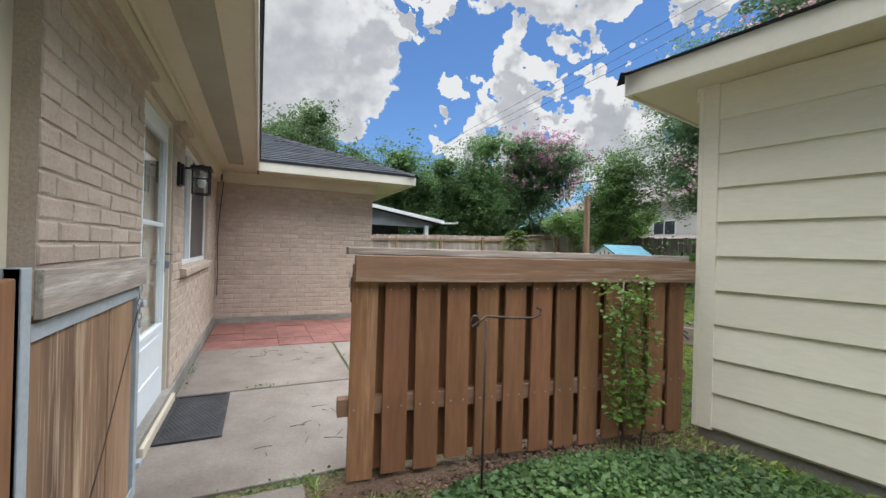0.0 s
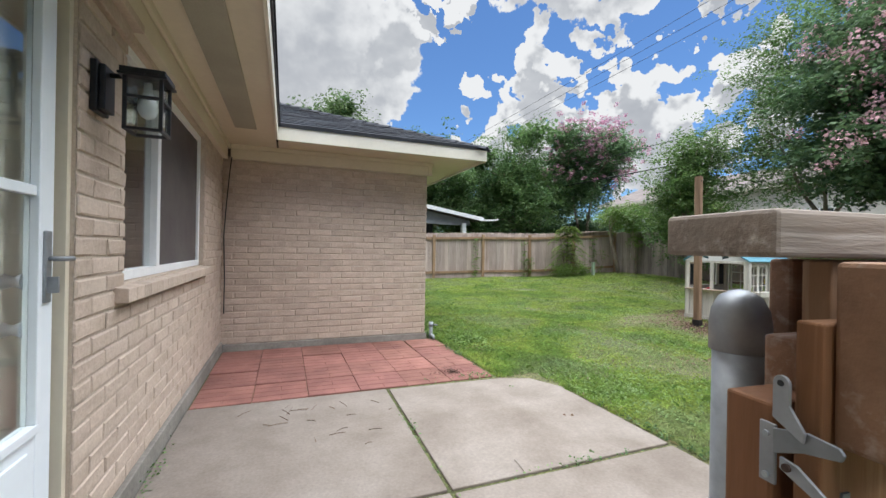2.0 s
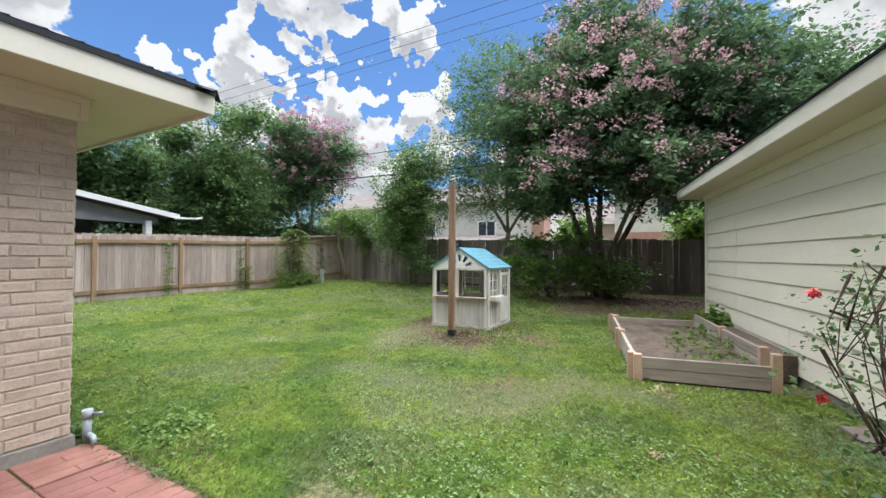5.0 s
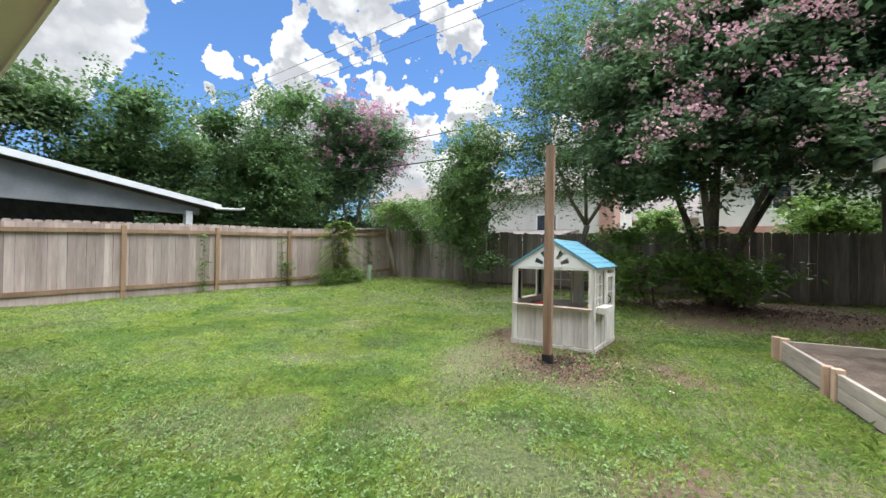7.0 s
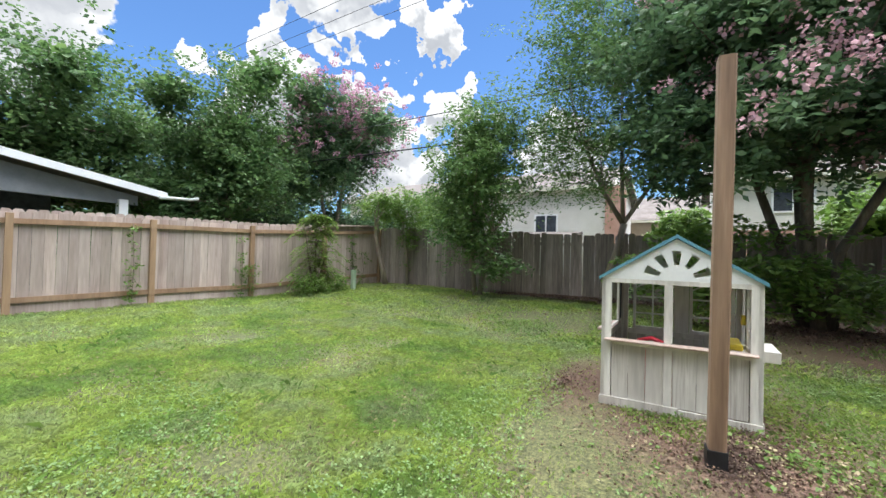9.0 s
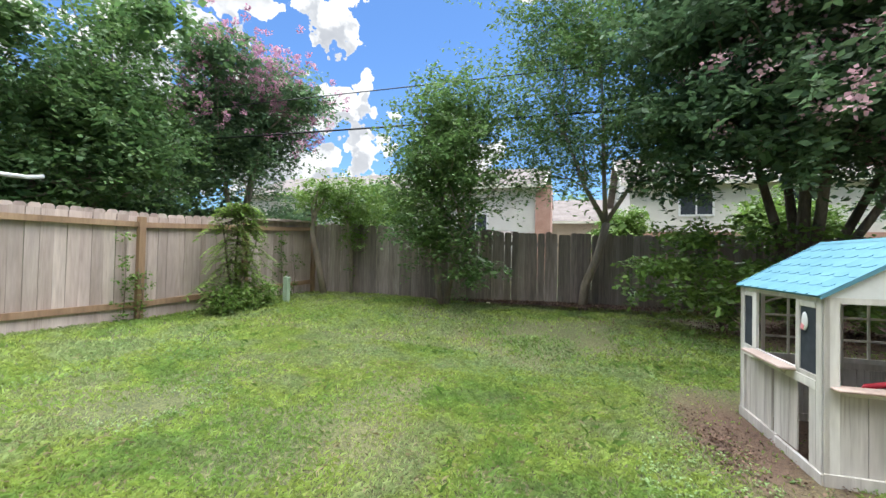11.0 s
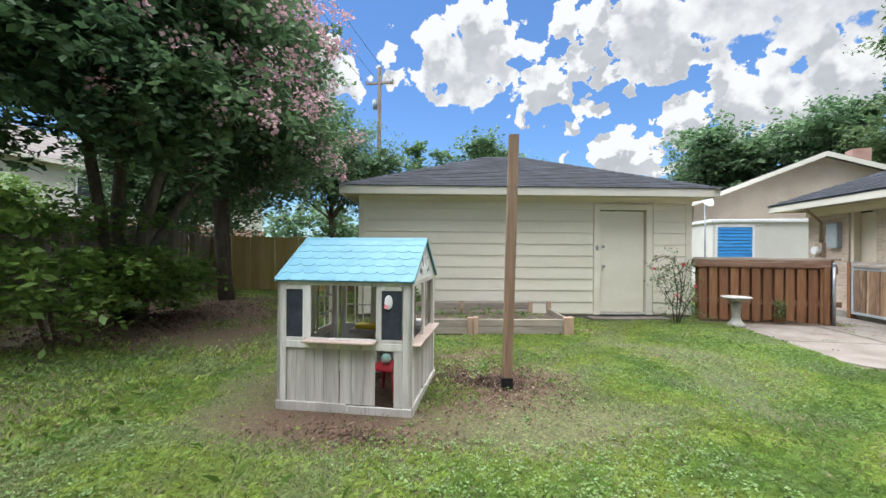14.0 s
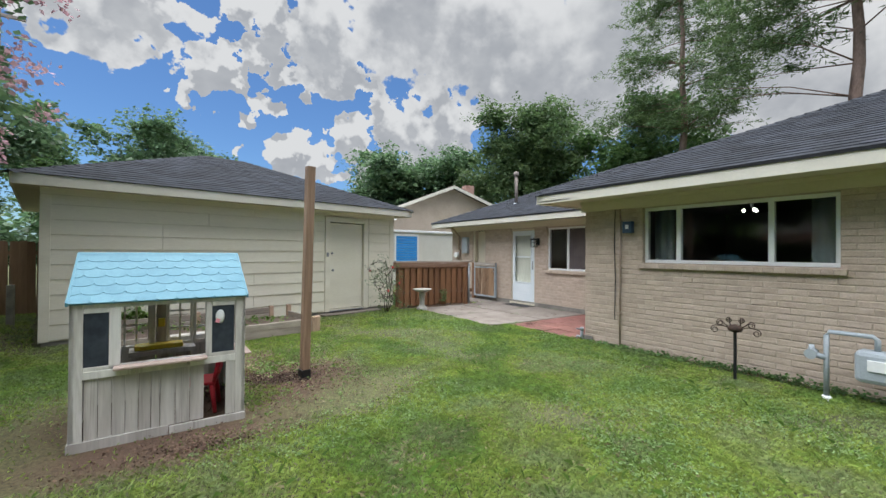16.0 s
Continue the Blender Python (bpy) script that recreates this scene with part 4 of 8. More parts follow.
def wall_lantern():
    L = thing("wall_lantern", -0.18, 4.05, 1.705, 90, "black metal wall lantern with clear glass on the brick", "wall lamp")
    Geo().box(-0.055, 0.055, -0.03, -0.008, -0.09, 0.09).box(-0.045, 0.045, -0.05, -0.03, -0.08, 0.08).part("back_plate", BLACK, L, bevel=0.004)
    Geo().tube([(0, -0.05, 0.055), (0, -0.15, 0.06)], 0.009, 8).part("arm", BLACK, L)
    cy, t = -0.165, 0.006
    for sx in (-1, 1):
        for sy in (-1, 1):
            Geo().box(sx * 0.055 - t, sx * 0.055 + t, cy + sy * 0.055 - t, cy + sy * 0.055 + t, -0.14, 0.045).part("cage_post", BLACK, L)
    for z in (-0.145, -0.03):
        for q in (-1, 1):
            Geo().box(-0.062, 0.062, cy + q * 0.055 - t, cy + q * 0.055 + t, z, z + 0.01).part("cage_bar", BLACK, L)
            Geo().box(q * 0.055 - t, q * 0.055 + t, cy - 0.049, cy + 0.049, z, z + 0.01).part("cage_bar", BLACK, L)
    g = Geo()
    g.box(-0.075, 0.075, cy - 0.075, cy + 0.075, 0.045, 0.055).box(-0.07, 0.07, cy - 0.07, cy + 0.07, 0.055, 0.075).box(-0.02, 0.02, cy - 0.02, cy + 0.02, 0.075, 0.09)
    g.part("cap", BLACK, L, bevel=0.003)
    g = Geo()
    for s in (-1, 1):
        g.box(-0.048, 0.048, cy + s * 0.051 - 0.001, cy + s * 0.051 + 0.001, -0.134, 0.044)
        g.box(s * 0.051 - 0.001, s * 0.051 + 0.001, cy - 0.049, cy + 0.049, -0.134, 0.044)
    g.part("lantern_glass", GLASS, L, "clear lantern glass")
    Geo().lathe([(0.012, 0.044), (0.014, 0.01), (0.03, -0.03), (0.034, -0.055), (0.022, -0.082), (0.004, -0.09)], 14, 0, cy).part("bulb", PALEP, L, "frosted white bulb")


wall_lantern()

# door mat
mat_ = thing("door_mat", -0.13, 3.17, 0.001, 0, "black rubber door mat with a raised net pattern on the patio", "door mat")
g = Geo()
g.box(0, 0.36, 0, 0.80, 0, 0.006)
g.box(0, 0.36, 0, 0.02, 0.006, 0.013).box(0, 0.36, 0.78, 0.80, 0.006, 0.013).box(0, 0.02, 0.02, 0.78, 0.006, 0.013).box(0.34, 0.36, 0.02, 0.78, 0.006, 0.013)
g.part("mat_base", MAT_RUBBER, mat_)
g = Geo()
for i in range(13):
    for j in range(30):
        x, y = 0.03 + i * 0.0245 + (j % 2) * 0.012, 0.03 + j * 0.0252
        if x < 0.332:
            g.add([(x, y + 0.009, 0.0065), (x + 0.009, y, 0.0065), (x, y - 0.009, 0.0065), (x - 0.009, y, 0.0065), (x, y, 0.012)], [(0, 1, 4)[::-1], (1, 2, 4)[::-1], (2, 3, 4)[::-1], (3, 0, 4)[::-1]])
g.part("net_studs", MAT_RUBBER, mat_, kind="stuff")

# cable, conduit, boxes
c = thing("corner_cable", -0.145, 7.10, 0.0, 0, "thin dark cable hanging down the brick corner", "cable")
Geo().tube([(0.06, 0.03, 2.1), (0.045, 0.02, 1.95), (0.02, 0.0, 1.6), (0.0, 0.0, 1.25), (0.012, 0.01, 0.8), (0.01, 0.01, 0.42)], 0.006, 6).part("cable", BLACK, c)
c = thing("wall_conduit", 2.185, 7.84, 0.0, 0, "grey conduit and dark cable running down the brick", "conduit")
Geo().tube([(0.012, 0, 2.1), (0.012, 0, 0.0)], 0.013, 8).part("pipe", CONDUIT, c)
Geo().tube([(0.0, -0.09, 2.1), (0.004, -0.10, 1.6), (0.0, -0.085, 1.0), (0.004, -0.09, 0.4)], 0.007, 6).part("cable", BLACK, c)
for z in (0.5, 1.2, 1.9):
    Geo().box(-0.006, 0.028, -0.03, 0.03, z, z + 0.02).part("strap", CONDUIT, c)
b = thing("junction_box", 2.172, 7.98, 1.72, 90, "small dark blue metal box on the wing wall", "junction box")
Geo().box(-0.07, 0.07, -0.085, 0.0, 0, 0.17).part("case", material("dark_blue_metal", [(0.03, 0.06, 0.11), (0.05, 0.085, 0.15)], 4, 30, 0.5, 0.1, 0.001, contrast=0.1), b, bevel=0.006)
Geo().box(-0.02, 0.03, -0.09, -0.0855, 0.06, 0.12).part("tag", PALEP, b)
m = thing("meter_box", -0.172, 1.0, 1.38, 90, "blue grey electric panel box on the brick", "electric box")
Geo().box(-0.14, 0.14, -0.09, 0, 0, 0.52).part("case", GALV, m, bevel=0.006)
Geo().box(-0.12, 0.12, -0.097, -0.0905, 0.03, 0.49).part("cover", GALV, m, bevel=0.004)
m = thing("electric_meter", -0.172, 0.62, 1.0, 90, "round electric meter with a tan mast pipe up to the eave", "electric meter")
Geo().box(-0.1, 0.1, -0.08, 0, 0.1, 0.5).part("case", CONDUIT, m, bevel=0.006)
Geo().tube([(0, -0.08, 0.33), (0, -0.17, 0.33)], 0.085, 16).part("meter_glass", PALEP, m, "pale round meter cover")
Geo().tube([(0, -0.04, 0.5), (0, -0.04, 0.95), (-0.05, -0.25, 1.2), (-0.05, -0.3, 1.24)], 0.03, 10).part("mast_pipe", CONDUIT, m)


def spigot():
    s = thing("standpipe", 2.25, 7.20, -0.02, 0, "grey plastic pipe stub with a tap at the brick corner", "water pipe")
    Geo().tube([(0, 0, 0), (0, 0, 0.18)], 0.024, 12).part("pipe", GALV, s)
    Geo().tube([(0, 0, 0.165), (0, 0, 0.22)], 0.031, 12).part("cap", GALV, s)
    Geo().tube([(0.02, -0.02, 0.19), (0.06, -0.07, 0.19)], 0.012, 8).part("elbow", STEEL, s)
    Geo().tube([(0, 0, 0.06), (0.0, -0.09, 0.06), (0.0, -0.11, 0.02)], 0.018, 8).part("drain", GALV, s)


spigot()


def gas_meter():
    m = thing("gas_meter", 2.52, 10.42, 0.0, 90, "grey gas meter with galvanised pipework against the brick", "gas meter")
    Geo().tube([(-0.18, 0, 0), (-0.18, 0, 0.62), (-0.16, 0, 0.66), (0.14, 0, 0.66), (0.17, 0, 0.63), (0.17, 0, 0.52)], 0.022, 10).part("pipe", GALV, m)
    Geo().lathe([(0.05, -0.02), (0.05, 0.0), (0.03, 0.03)], 12, -0.18, 0).part("collar", PALEP, m)
    Geo().tube([(-0.18, 0, 0.40), (-0.34, 0, 0.42)], 0.028, 10).part("valve_pipe", GALV, m)
    Geo().tube([(-0.29, -0.05, 0.42), (-0.29, 0.05, 0.42)], [0.05, 0.05], 16).part("regulator", GALV, m, "round grey pressure regulator")
    Geo().tube([(-0.29, 0, 0.42), (-0.29, 0, 0.51)], [0.035, 0.022], 12).part("regulator_cap", GALV, m)
    Geo().box(0.03, 0.36, -0.11, 0.11, 0.24, 0.53).part("meter_body", GALV, m, bevel=0.04)
    Geo().box(0.12, 0.30, -0.125, -0.109, 0.36, 0.46).part("dial_plate", PALEP, m, bevel=0.004)
    Geo().tube([(0.30, 0, 0.50), (0.30, 0, 0.66), (0.30, 0.18, 0.66), (0.30, 0.27, 0.66)], 0.022, 10).part("outlet_pipe", GALV, m)


gas_meter()


def garden_ornament():
    o = thing("garden_stake", 2.62, 9.50, 0.0, 100, "dark iron stake with a scrolled top beside the wall", "garden ornament")
    Geo().prism([(-0.014, -0.014), (0.014, -0.014), (0.014, 0.014), (-0.014, 0.014)], "z", 0, 0.56).part("stake", BLACK, o)
    Geo().lathe([(0.0, 0.53), (0.06, 0.55), (0.075, 0.58), (0.06, 0.61), (0.0, 0.63)], 14).part("boss", RUST, o)
    for s in (-1, 1):
        for k, (ex, ez, r) in enumerate(((0.20, 0.55, 0.045), (0.15, 0.63, 0.04), (0.06, 0.67, 0.035))):
            pts = [(s * 0.04, 0, 0.58), (s * (0.04 + ex) / 2, 0, 0.60 + 0.02 * k)]
            for a in range(0, 540, 40):
                rr = r * (1 - a / 700)
                pts.append((s * (ex + rr * math.sin(radians(a)) - rr * 0.2), 0, ez + rr * math.cos(radians(a))))
            Geo().tube(pts, 0.006, 6).part("scroll", RUST, o)


garden_ornament()

# things inside the big room, seen through the glass
for y in (8.2, 9.98):
    c = thing("curtain", 1.86, y, 0.6, 90, "grey green curtain hanging inside the picture window", "curtain")
    g = Geo()
    pts = [(i * 0.028, 0.02 * math.sin(i * 1.3)) for i in range(11)]
    g.add([(px, py, z) for px, py in pts for z in (0, 1.5)], [(i * 2, i * 2 + 2, i * 2 + 3, i * 2 + 1) for i in range(10)], True)
    g.part("cloth", CURTAIN, c).modifiers.new("thick", "SOLIDIFY").thickness = 0.006
lamp_on = bpy.data.materials.new("lit_bulb")
lamp_on.use_nodes = True
lamp_on.node_tree.nodes["Principled BSDF"].inputs["Emission Color"].default_value = (1, 0.95, 0.85, 1)
lamp_on.node_tree.nodes["Principled BSDF"].inputs["Emission Strength"].default_value = 3
c = thing("ceiling_lamp", 0.9, 9.1, 2.05, 20, "small ceiling lamp with three lit bulbs in the room", "ceiling lamp")
Geo().tube([(0, 0, 0.26), (0, 0, 0.05)], 0.02, 8).part("stem", STEEL, c)
for dx, dy in ((0.1, 0.02), (-0.09, 0.05), (0, -0.1)):
    Geo().lathe([(0.01, 0.03), (0.02, 0.018), (0.024, 0.0), (0.012, -0.02), (0.0, -0.024)], 12, dx, dy).part("bulb", lamp_on, c, "lit round bulb")


# ---- the gate and the low fence ----
def gate_fence():
    a = math.degrees(math.atan2(2.23 - 2.465, 3.11 - 0.84))
    f = thing("gate_fence", 0.84, 2.465, 0.0, a, "low brown stained shadowbox fence with a flat cap board", "fence")
    L = 2.27
    rnd = random.Random(8)
    Geo().box(-0.018, L + 0.005, -0.035, 0.07, 1.148, 1.186).part("cap_board", WORN_H, f, "weathered flat cap board", bevel=0.004)
    for s in (-1, 1):
        y0, y1 = (-0.078, -0.052) if s < 0 else (0.052, 0.078)
        Geo().box(0.015 if s < 0 else 0.13, L, y0 - (0.012 if s < 0 else 0), y1, 1.01, 1.146).part("top_band", STAIN_H, f, bevel=0.004)
        k = 0
        x = 0.0 if s < 0 else 0.14
        while x < L - 0.06:
            w = 0.132 if x + 0.132 < L else L - x
            zb = 0.02 + rnd.uniform(-0.012, 0.03) + (0.0 if k else -0.02)
            yy0, yy1 = (-0.051, -0.032) if s < 0 else (0.032, 0.051)
            g = Geo().box(0, w, yy0, yy1, zb, 1.10)
            ob = g.part("slat", STAIN, f, bevel=0.002)
            ob.matrix_basis = pose(x, 0, 0, 0, rnd.uniform(-0.4, 0.4), 0)
            nl = Geo()
            for zz in (0.36, 0.97):
                for dx in (0.03, w - 0.03):
                    yn = yy0 - 0.002 if s < 0 else yy1 + 0.002
                    nl.box(x + dx - 0.004, x + dx + 0.004, min(yn, yn + 0.003), max(yn, yn + 0.003), zz - 0.004, zz + 0.004)
            nl.part("nailing", STEEL, f, kind="stuff")
            x += 0.174
            k += 1
    for z in (0.32, 0.985):
        Geo().box(-0.05 if z < 0.5 else 0.06, L, -0.031, 0.031, z, z + 0.09).part("rail", STAIN_H, f, bevel=0.004)
    Geo().box(0.004, 0.058, -0.018, 0.022, 0.90, 1.03).part("latch_block", STAIN, f, "small worn wooden latch block", bevel=0.003)
    Geo().box(0.0585, 0.08, -0.024, -0.002, 0.06, 1.146).part("end_board", TANBOARD, f, bevel=0.002)
    Geo().box(0.16, 0.24, 0.053, 0.09, 0.0, 1.02).part("post", STAIN, f)
    p = thing("pipe_post", 0.94, 2.535, 0.0, 0, "round galvanised pipe post with a domed cap", "post")
    Geo().tube([(0, 0, -0.05), (0, 0, 1.07)], 0.0255, 16).part("pipe", PIPE, p)
    Geo().lathe([(0.029, 1.045), (0.029, 1.075), (0.027, 1.09), (0.02, 1.104), (0.009, 1.11), (0.0, 1.112)], 16).part("cap", PIPE, p)
    l = thing("gate_latch", 0.8405, 2.453, 0.99, a - 90, "galvanised gate latch screwed to the wooden block", "latch")
    Geo().box(0.0, 0.0125, -0.003, 0.0, -0.022, 0.026).part("plate", STEEL, l, bevel=0.001)
    Geo().prism([(0.0125, 0.024), (0.036, 0.03), (0.056, 0.028), (0.059, 0.024), (0.057, 0.019), (0.034, 0.014), (0.0125, 0.004)], "y", -0.006, -0.003).part("striker", STEEL, l, bevel=0.0008)
    arc = [(0.0206 + 0.0062 * math.cos(radians(q)), 0.062 + 0.0062 * math.sin(radians(q))) for q in range(0, 181, 30)]
    Geo().prism([(0.0144, 0.034), (0.036, 0.022), (0.037, 0.03), (0.0265, 0.046)] + arc + [(0.0144, 0.046)], "y", -0.0095, -0.0065).part("catch", STEEL, l, bevel=0.0008)
    # no opening is cut: a black disc paints the dark of the hole
    Geo().tube([(0.0206, -0.0103, 0.062), (0.0206, -0.0096, 0.062)], 0.0024, 10).part("catch_hole", BLACK, l)
    Geo().prism([(0.02, 0.006), (0.032, 0.004), (0.058, -0.014), (0.055, -0.019), (0.03, -0.008), (0.02, -0.003)], "y", -0.0095, -0.0065).part("tongue", STEEL, l, bevel=0.0008)
    Geo().tube([(0.026, -0.012, 0.0), (0.026, -0.006, 0.0)], 0.003, 10).part("pivot", RUST, l)
    for z in (-0.016, 0.017):
        Geo().tube([(0.006, -0.005, z), (0.006, -0.003, z)], 0.0026, 8).part("screw", GALV, l)
    h = thing("plant_hook", 1.38, 2.0, 0.0, 0, "thin rusty iron plant hook with a scrolled arm by the fence", "garden hook")
    Geo().tube([(0, 0, -0.02), (0.0, 0, 0.5), (0.0, 0, 0.86)], 0.006, 8).part("stem", RUST, h)
    pts = [(-0.06 + 0.022 * math.cos(radians(a_)), 0, 0.855 + 0.03 * math.sin(radians(a_))) for a_ in range(-40, 250, 30)]
    pts += [(0, 0, 0.88), (0.15, 0, 0.865), (0.27, 0, 0.86), (0.31, 0, 0.875), (0.315, 0, 0.9), (0.29, 0, 0.91)]
    Geo().tube(pts, 0.006, 8).part("arm", RUST, h)


gate_fence()


def gate():
    g = thing("gate", -0.085, 1.53, 0.0, 90, "open metal framed gate with brown boards leaning by the wall", "gate")
    W = 0.98
    Geo().box(0.0, 0.05, -0.03, 0.0, 0.09, 1.12).box(0.0, 0.006, -0.03, 0.03, 0.09, 1.12).part("near_stile", GALV, g, "grey angle iron stile", bevel=0.002)
    Geo().box(W - 0.045, W, -0.03, 0.0, 0.09, 1.10).box(W - 0.006, W, 0.0, 0.03, 0.09, 1.10).part("far_stile", GALV, g, bevel=0.002)
    Geo().box(0.05, W - 0.045, -0.03, -0.024, 0.09, 0.14).box(0.05, W - 0.045, -0.03, 0.02, 0.09, 0.096).part("bottom_rail", GALV, g)
    Geo().box(0.05, W - 0.045, -0.03, -0.024, 0.95, 0.99).part("top_rail", GALV, g)
    Geo().box(0.052, W - 0.0, -0.05, -0.031, 1.0, 1.115).part("top_board", WORN_H, g, "weathered top board", bevel=0.003)
    x = 0.056
    for w in (0.26, 0.27, 0.28):
        Geo().box(x, x + w, -0.022, -0.004, 0.10, 1.0).part("board", TANBOARD, g, bevel=0.003)
        x += w + 0.018
    Geo().tube([(W - 0.08, -0.04, 0.90), (0.5, -0.045, 0.5), (0.12, -0.04, 0.13)], 0.0025, 5).part("brace_cable", RUST, g, "thin diagonal brace cable")
    ch = Geo()
    for i in range(6):
        z = 0.99 - i * 0.03
        pts = [(W - 0.075 + 0.008 * math.cos(radians(a)) * (i % 2), -0.045 + 0.008 * math.cos(radians(a)) * ((i + 1) % 2), z + 0.018 * math.sin(radians(a))) for a in range(0, 361, 45)]
        ch.tube(pts, 0.0025, 5)
    ch.part("chain", STEEL, g, "short galvanised chain")
    for z in (0.2, 0.9):
        Geo().box(W - 0.01, W + 0.04, -0.045, -0.02, z, z + 0.025).part("hinge_lug", GALV, g, bevel=0.003)
    p = thing("hinge_post", -0.10, 1.47, 0.0, 0, "dark wooden hinge post beside the gate", "post")
    Geo().box(-0.045, 0.045, -0.045, 0.045, 0, 1.1).part("post", STAIN, p, bevel=0.005)


gate()


def weld(verts, faces):
    """Joins points that lie together and drops the walls that two neighbours share."""
    index, out, remap = {}, [], []
    for p in verts:
        key = tuple(round(c, 5) for c in p)
        if key not in index:
            index[key] = len(out)
            out.append(p)
        remap.append(index[key])
    seen = collections.Counter()
    nf = []
    for f in faces:
        g = []
        for i in f:
            if remap[i] not in g:
                g.append(remap[i])
        if len(g) > 2:
            nf.append(tuple(g))
            seen[frozenset(g)] += 1
    return out, [f for f in nf if seen[frozenset(f)] == 1]


# ---- playhouse ----
def playhouse():
    P = thing("playhouse", 7.356, 6.485, 0.0, 0, "weathered wooden playhouse with a bright blue shingled roof", "playhouse")
    P.matrix_world = pose(7.356, 6.485, 0.0, 0, 0, 1.1)
    W, D, E, R = 1.12, 1.081, 1.03, 1.376       # x, y, eave, ridge
    t = 0.03
    rnd = random.Random(12)

    def b(name, mat, x0, x1, y0, y1, z0, z1, label="", bevel=0.003, parent=P):
        return Geo().box(x0, x1, y0, y1, z0, z1).part(name, mat, parent, label, bevel)
    # each wall in its own axes: u along, outward -v
    walls = {"N": (pose(W, D, 0, 0, 0, 180), W), "W": (pose(0, D, 0, 0, 0, -90), D), "S": (Matrix.Identity(4), W), "E": (pose(W, 0, 0, 0, 0, 90), D)}
    frames = {}
    for k, (m, L) in walls.items():
        w = new("wall_panel")
        w.parent = P
        w.matrix_basis = m
        w["label"] = {"N": "boarded playhouse wall with two chalkboards and a serving shelf", "W": "gabled playhouse wall with an open serving hatch",
                      "S": "playhouse wall with arched windows and a small door", "E": "boarded playhouse back wall with a window"}[k]
        frames[k] = w

    def bb(k, name, mat, u0, u1, z0, z1, d0=0.0, d1=0.02, label="", bevel=0.002):
        return Geo().box(u0, u1, d0, d1, z0, z1).part(name, mat, frames[k], label, bevel)

    def boards(k, u0, u1, z0, z1, d0=0.012, d1=0.024, w=0.085):
        n = max(1, round((u1 - u0) / w))
        for i in range(n):
            a, c = u0 + (u1 - u0) * i / n, u0 + (u1 - u0) * (i + 1) / n
            bb(k, "board", PLAYWOOD, a + 0.0015, c - 0.0015, z0, z1, d0 + rnd.uniform(0, 0.003), d1, "", 0.0015)
    for k, (m, L) in walls.items():
        bb(k, "corner_post", PLAYCREAM, 0.0, 0.075, 0.0, E, 0.0, t)
        bb(k, "corner_post", PLAYCREAM, L - 0.075, L, 0.0, E, 0.0 if k in "NS" else 0.0, t)
        bb(k, "top_plate", PLAYCREAM, 0.075, L - 0.075, E - 0.035, E, 0.002, t)
        bb(k, "base_board", PLAYWOOD, 0.0, L * 0.52, -0.03, 0.055, -0.008, 0.012)
        bb(k, "base_board", PLAYWOOD, L * 0.52 + 0.004, L, -0.03, 0.045, -0.012, 0.012)

    def casement(k, u, z0, z1, w, depth=0.035, arch=True, rows=3):
        c = new("window_sash")
        c.parent = frames[k]
        c["label"] = "cream plastic window sash with six openings"
        s = 0.026
        Geo().box(u, u + s, depth, depth + 0.015, z0, z1).box(u + w - s, u + w, depth, depth + 0.015, z0, z1).box(u + s, u + w - s, depth, depth + 0.015, z0, z0 + s * 1.4).box(u + s, u + w - s, depth, depth + 0.015, z1 - s, z1).part("sash_frame", PLAYCREAM, c, bevel=0.002)
        Geo().box(u + w / 2 - 0.008, u + w / 2 + 0.008, depth + 0.002, depth + 0.012, z0 + s, z1 - s).part("glazing_bar", PLAYCREAM, c)
        for i in range(1, rows):
            zz = z0 + (z1 - z0) * i / rows
            Geo().box(u + s, u + w - s, depth + 0.003, depth + 0.011, zz - 0.008, zz + 0.008).part("glazing_bar", PLAYCREAM, c)
        if arch:
            pts = [(u + s + (w - 2 * s) * i / 8, 0, z1 - s - 0.05 * (abs(i / 8 - 0.5) * 2) ** 2) for i in range(9)]
            Geo().tube([(p[0], depth + 0.007, p[2]) for p in pts], 0.008, 5).part("arch_bar", PLAYCREAM, c)
        return c
    MID = 0.49
    # north wall: u runs from the east end to the west end
    bb("N", "mid_rail", PLAYCREAM, 0.075, W - 0.075, MID, MID + 0.055, -0.004, 0.02)
    for u0, u1 in ((0.217, 0.285), (0.828, 0.872)):
        bb("N", "stile", PLAYCREAM, u0, u1, MID + 0.056, E - 0.036, 0.0, 0.02)
    for u0, u1 in ((0.0755, 0.216), (0.873, 1.035)):
        bb("N", "chalkboard", CHALK, u0, u1, MID + 0.085, E - 0.07, 0.006, 0.014, "small dark chalkboard panel", 0.001)
    for u0, u1 in ((0.0755, 0.216), (0.873, 1.035)):
        bb("N", "stile", PLAYCREAM, u0, u1, E - 0.07, E - 0.036, 0.0, 0.02)
    boards("N", 0.08, 0.47, 0.05, MID)
    bb("N", "stile", PLAYWOOD, 0.472, 0.525, 0.05, MID, 0.0, 0.012)
    boards("N", 0.527, 0.82, 0.05, MID)
    bb("N", "stile", PLAYWOOD, 0.975, W - 0.076, 0.05, MID, 0.0, 0.02)
    bb("N", "stile", PLAYCREAM, 0.0755, W - 0.0755, MID + 0.056, MID + 0.084, 0.0, 0.018)
    s = Geo().box(0.245, 0.835, -0.085, 0.03, MID + 0.055, MID + 0.075).part("serving_shelf", COUNTER, frames["N"], "worn pinkish serving shelf", 0.006)
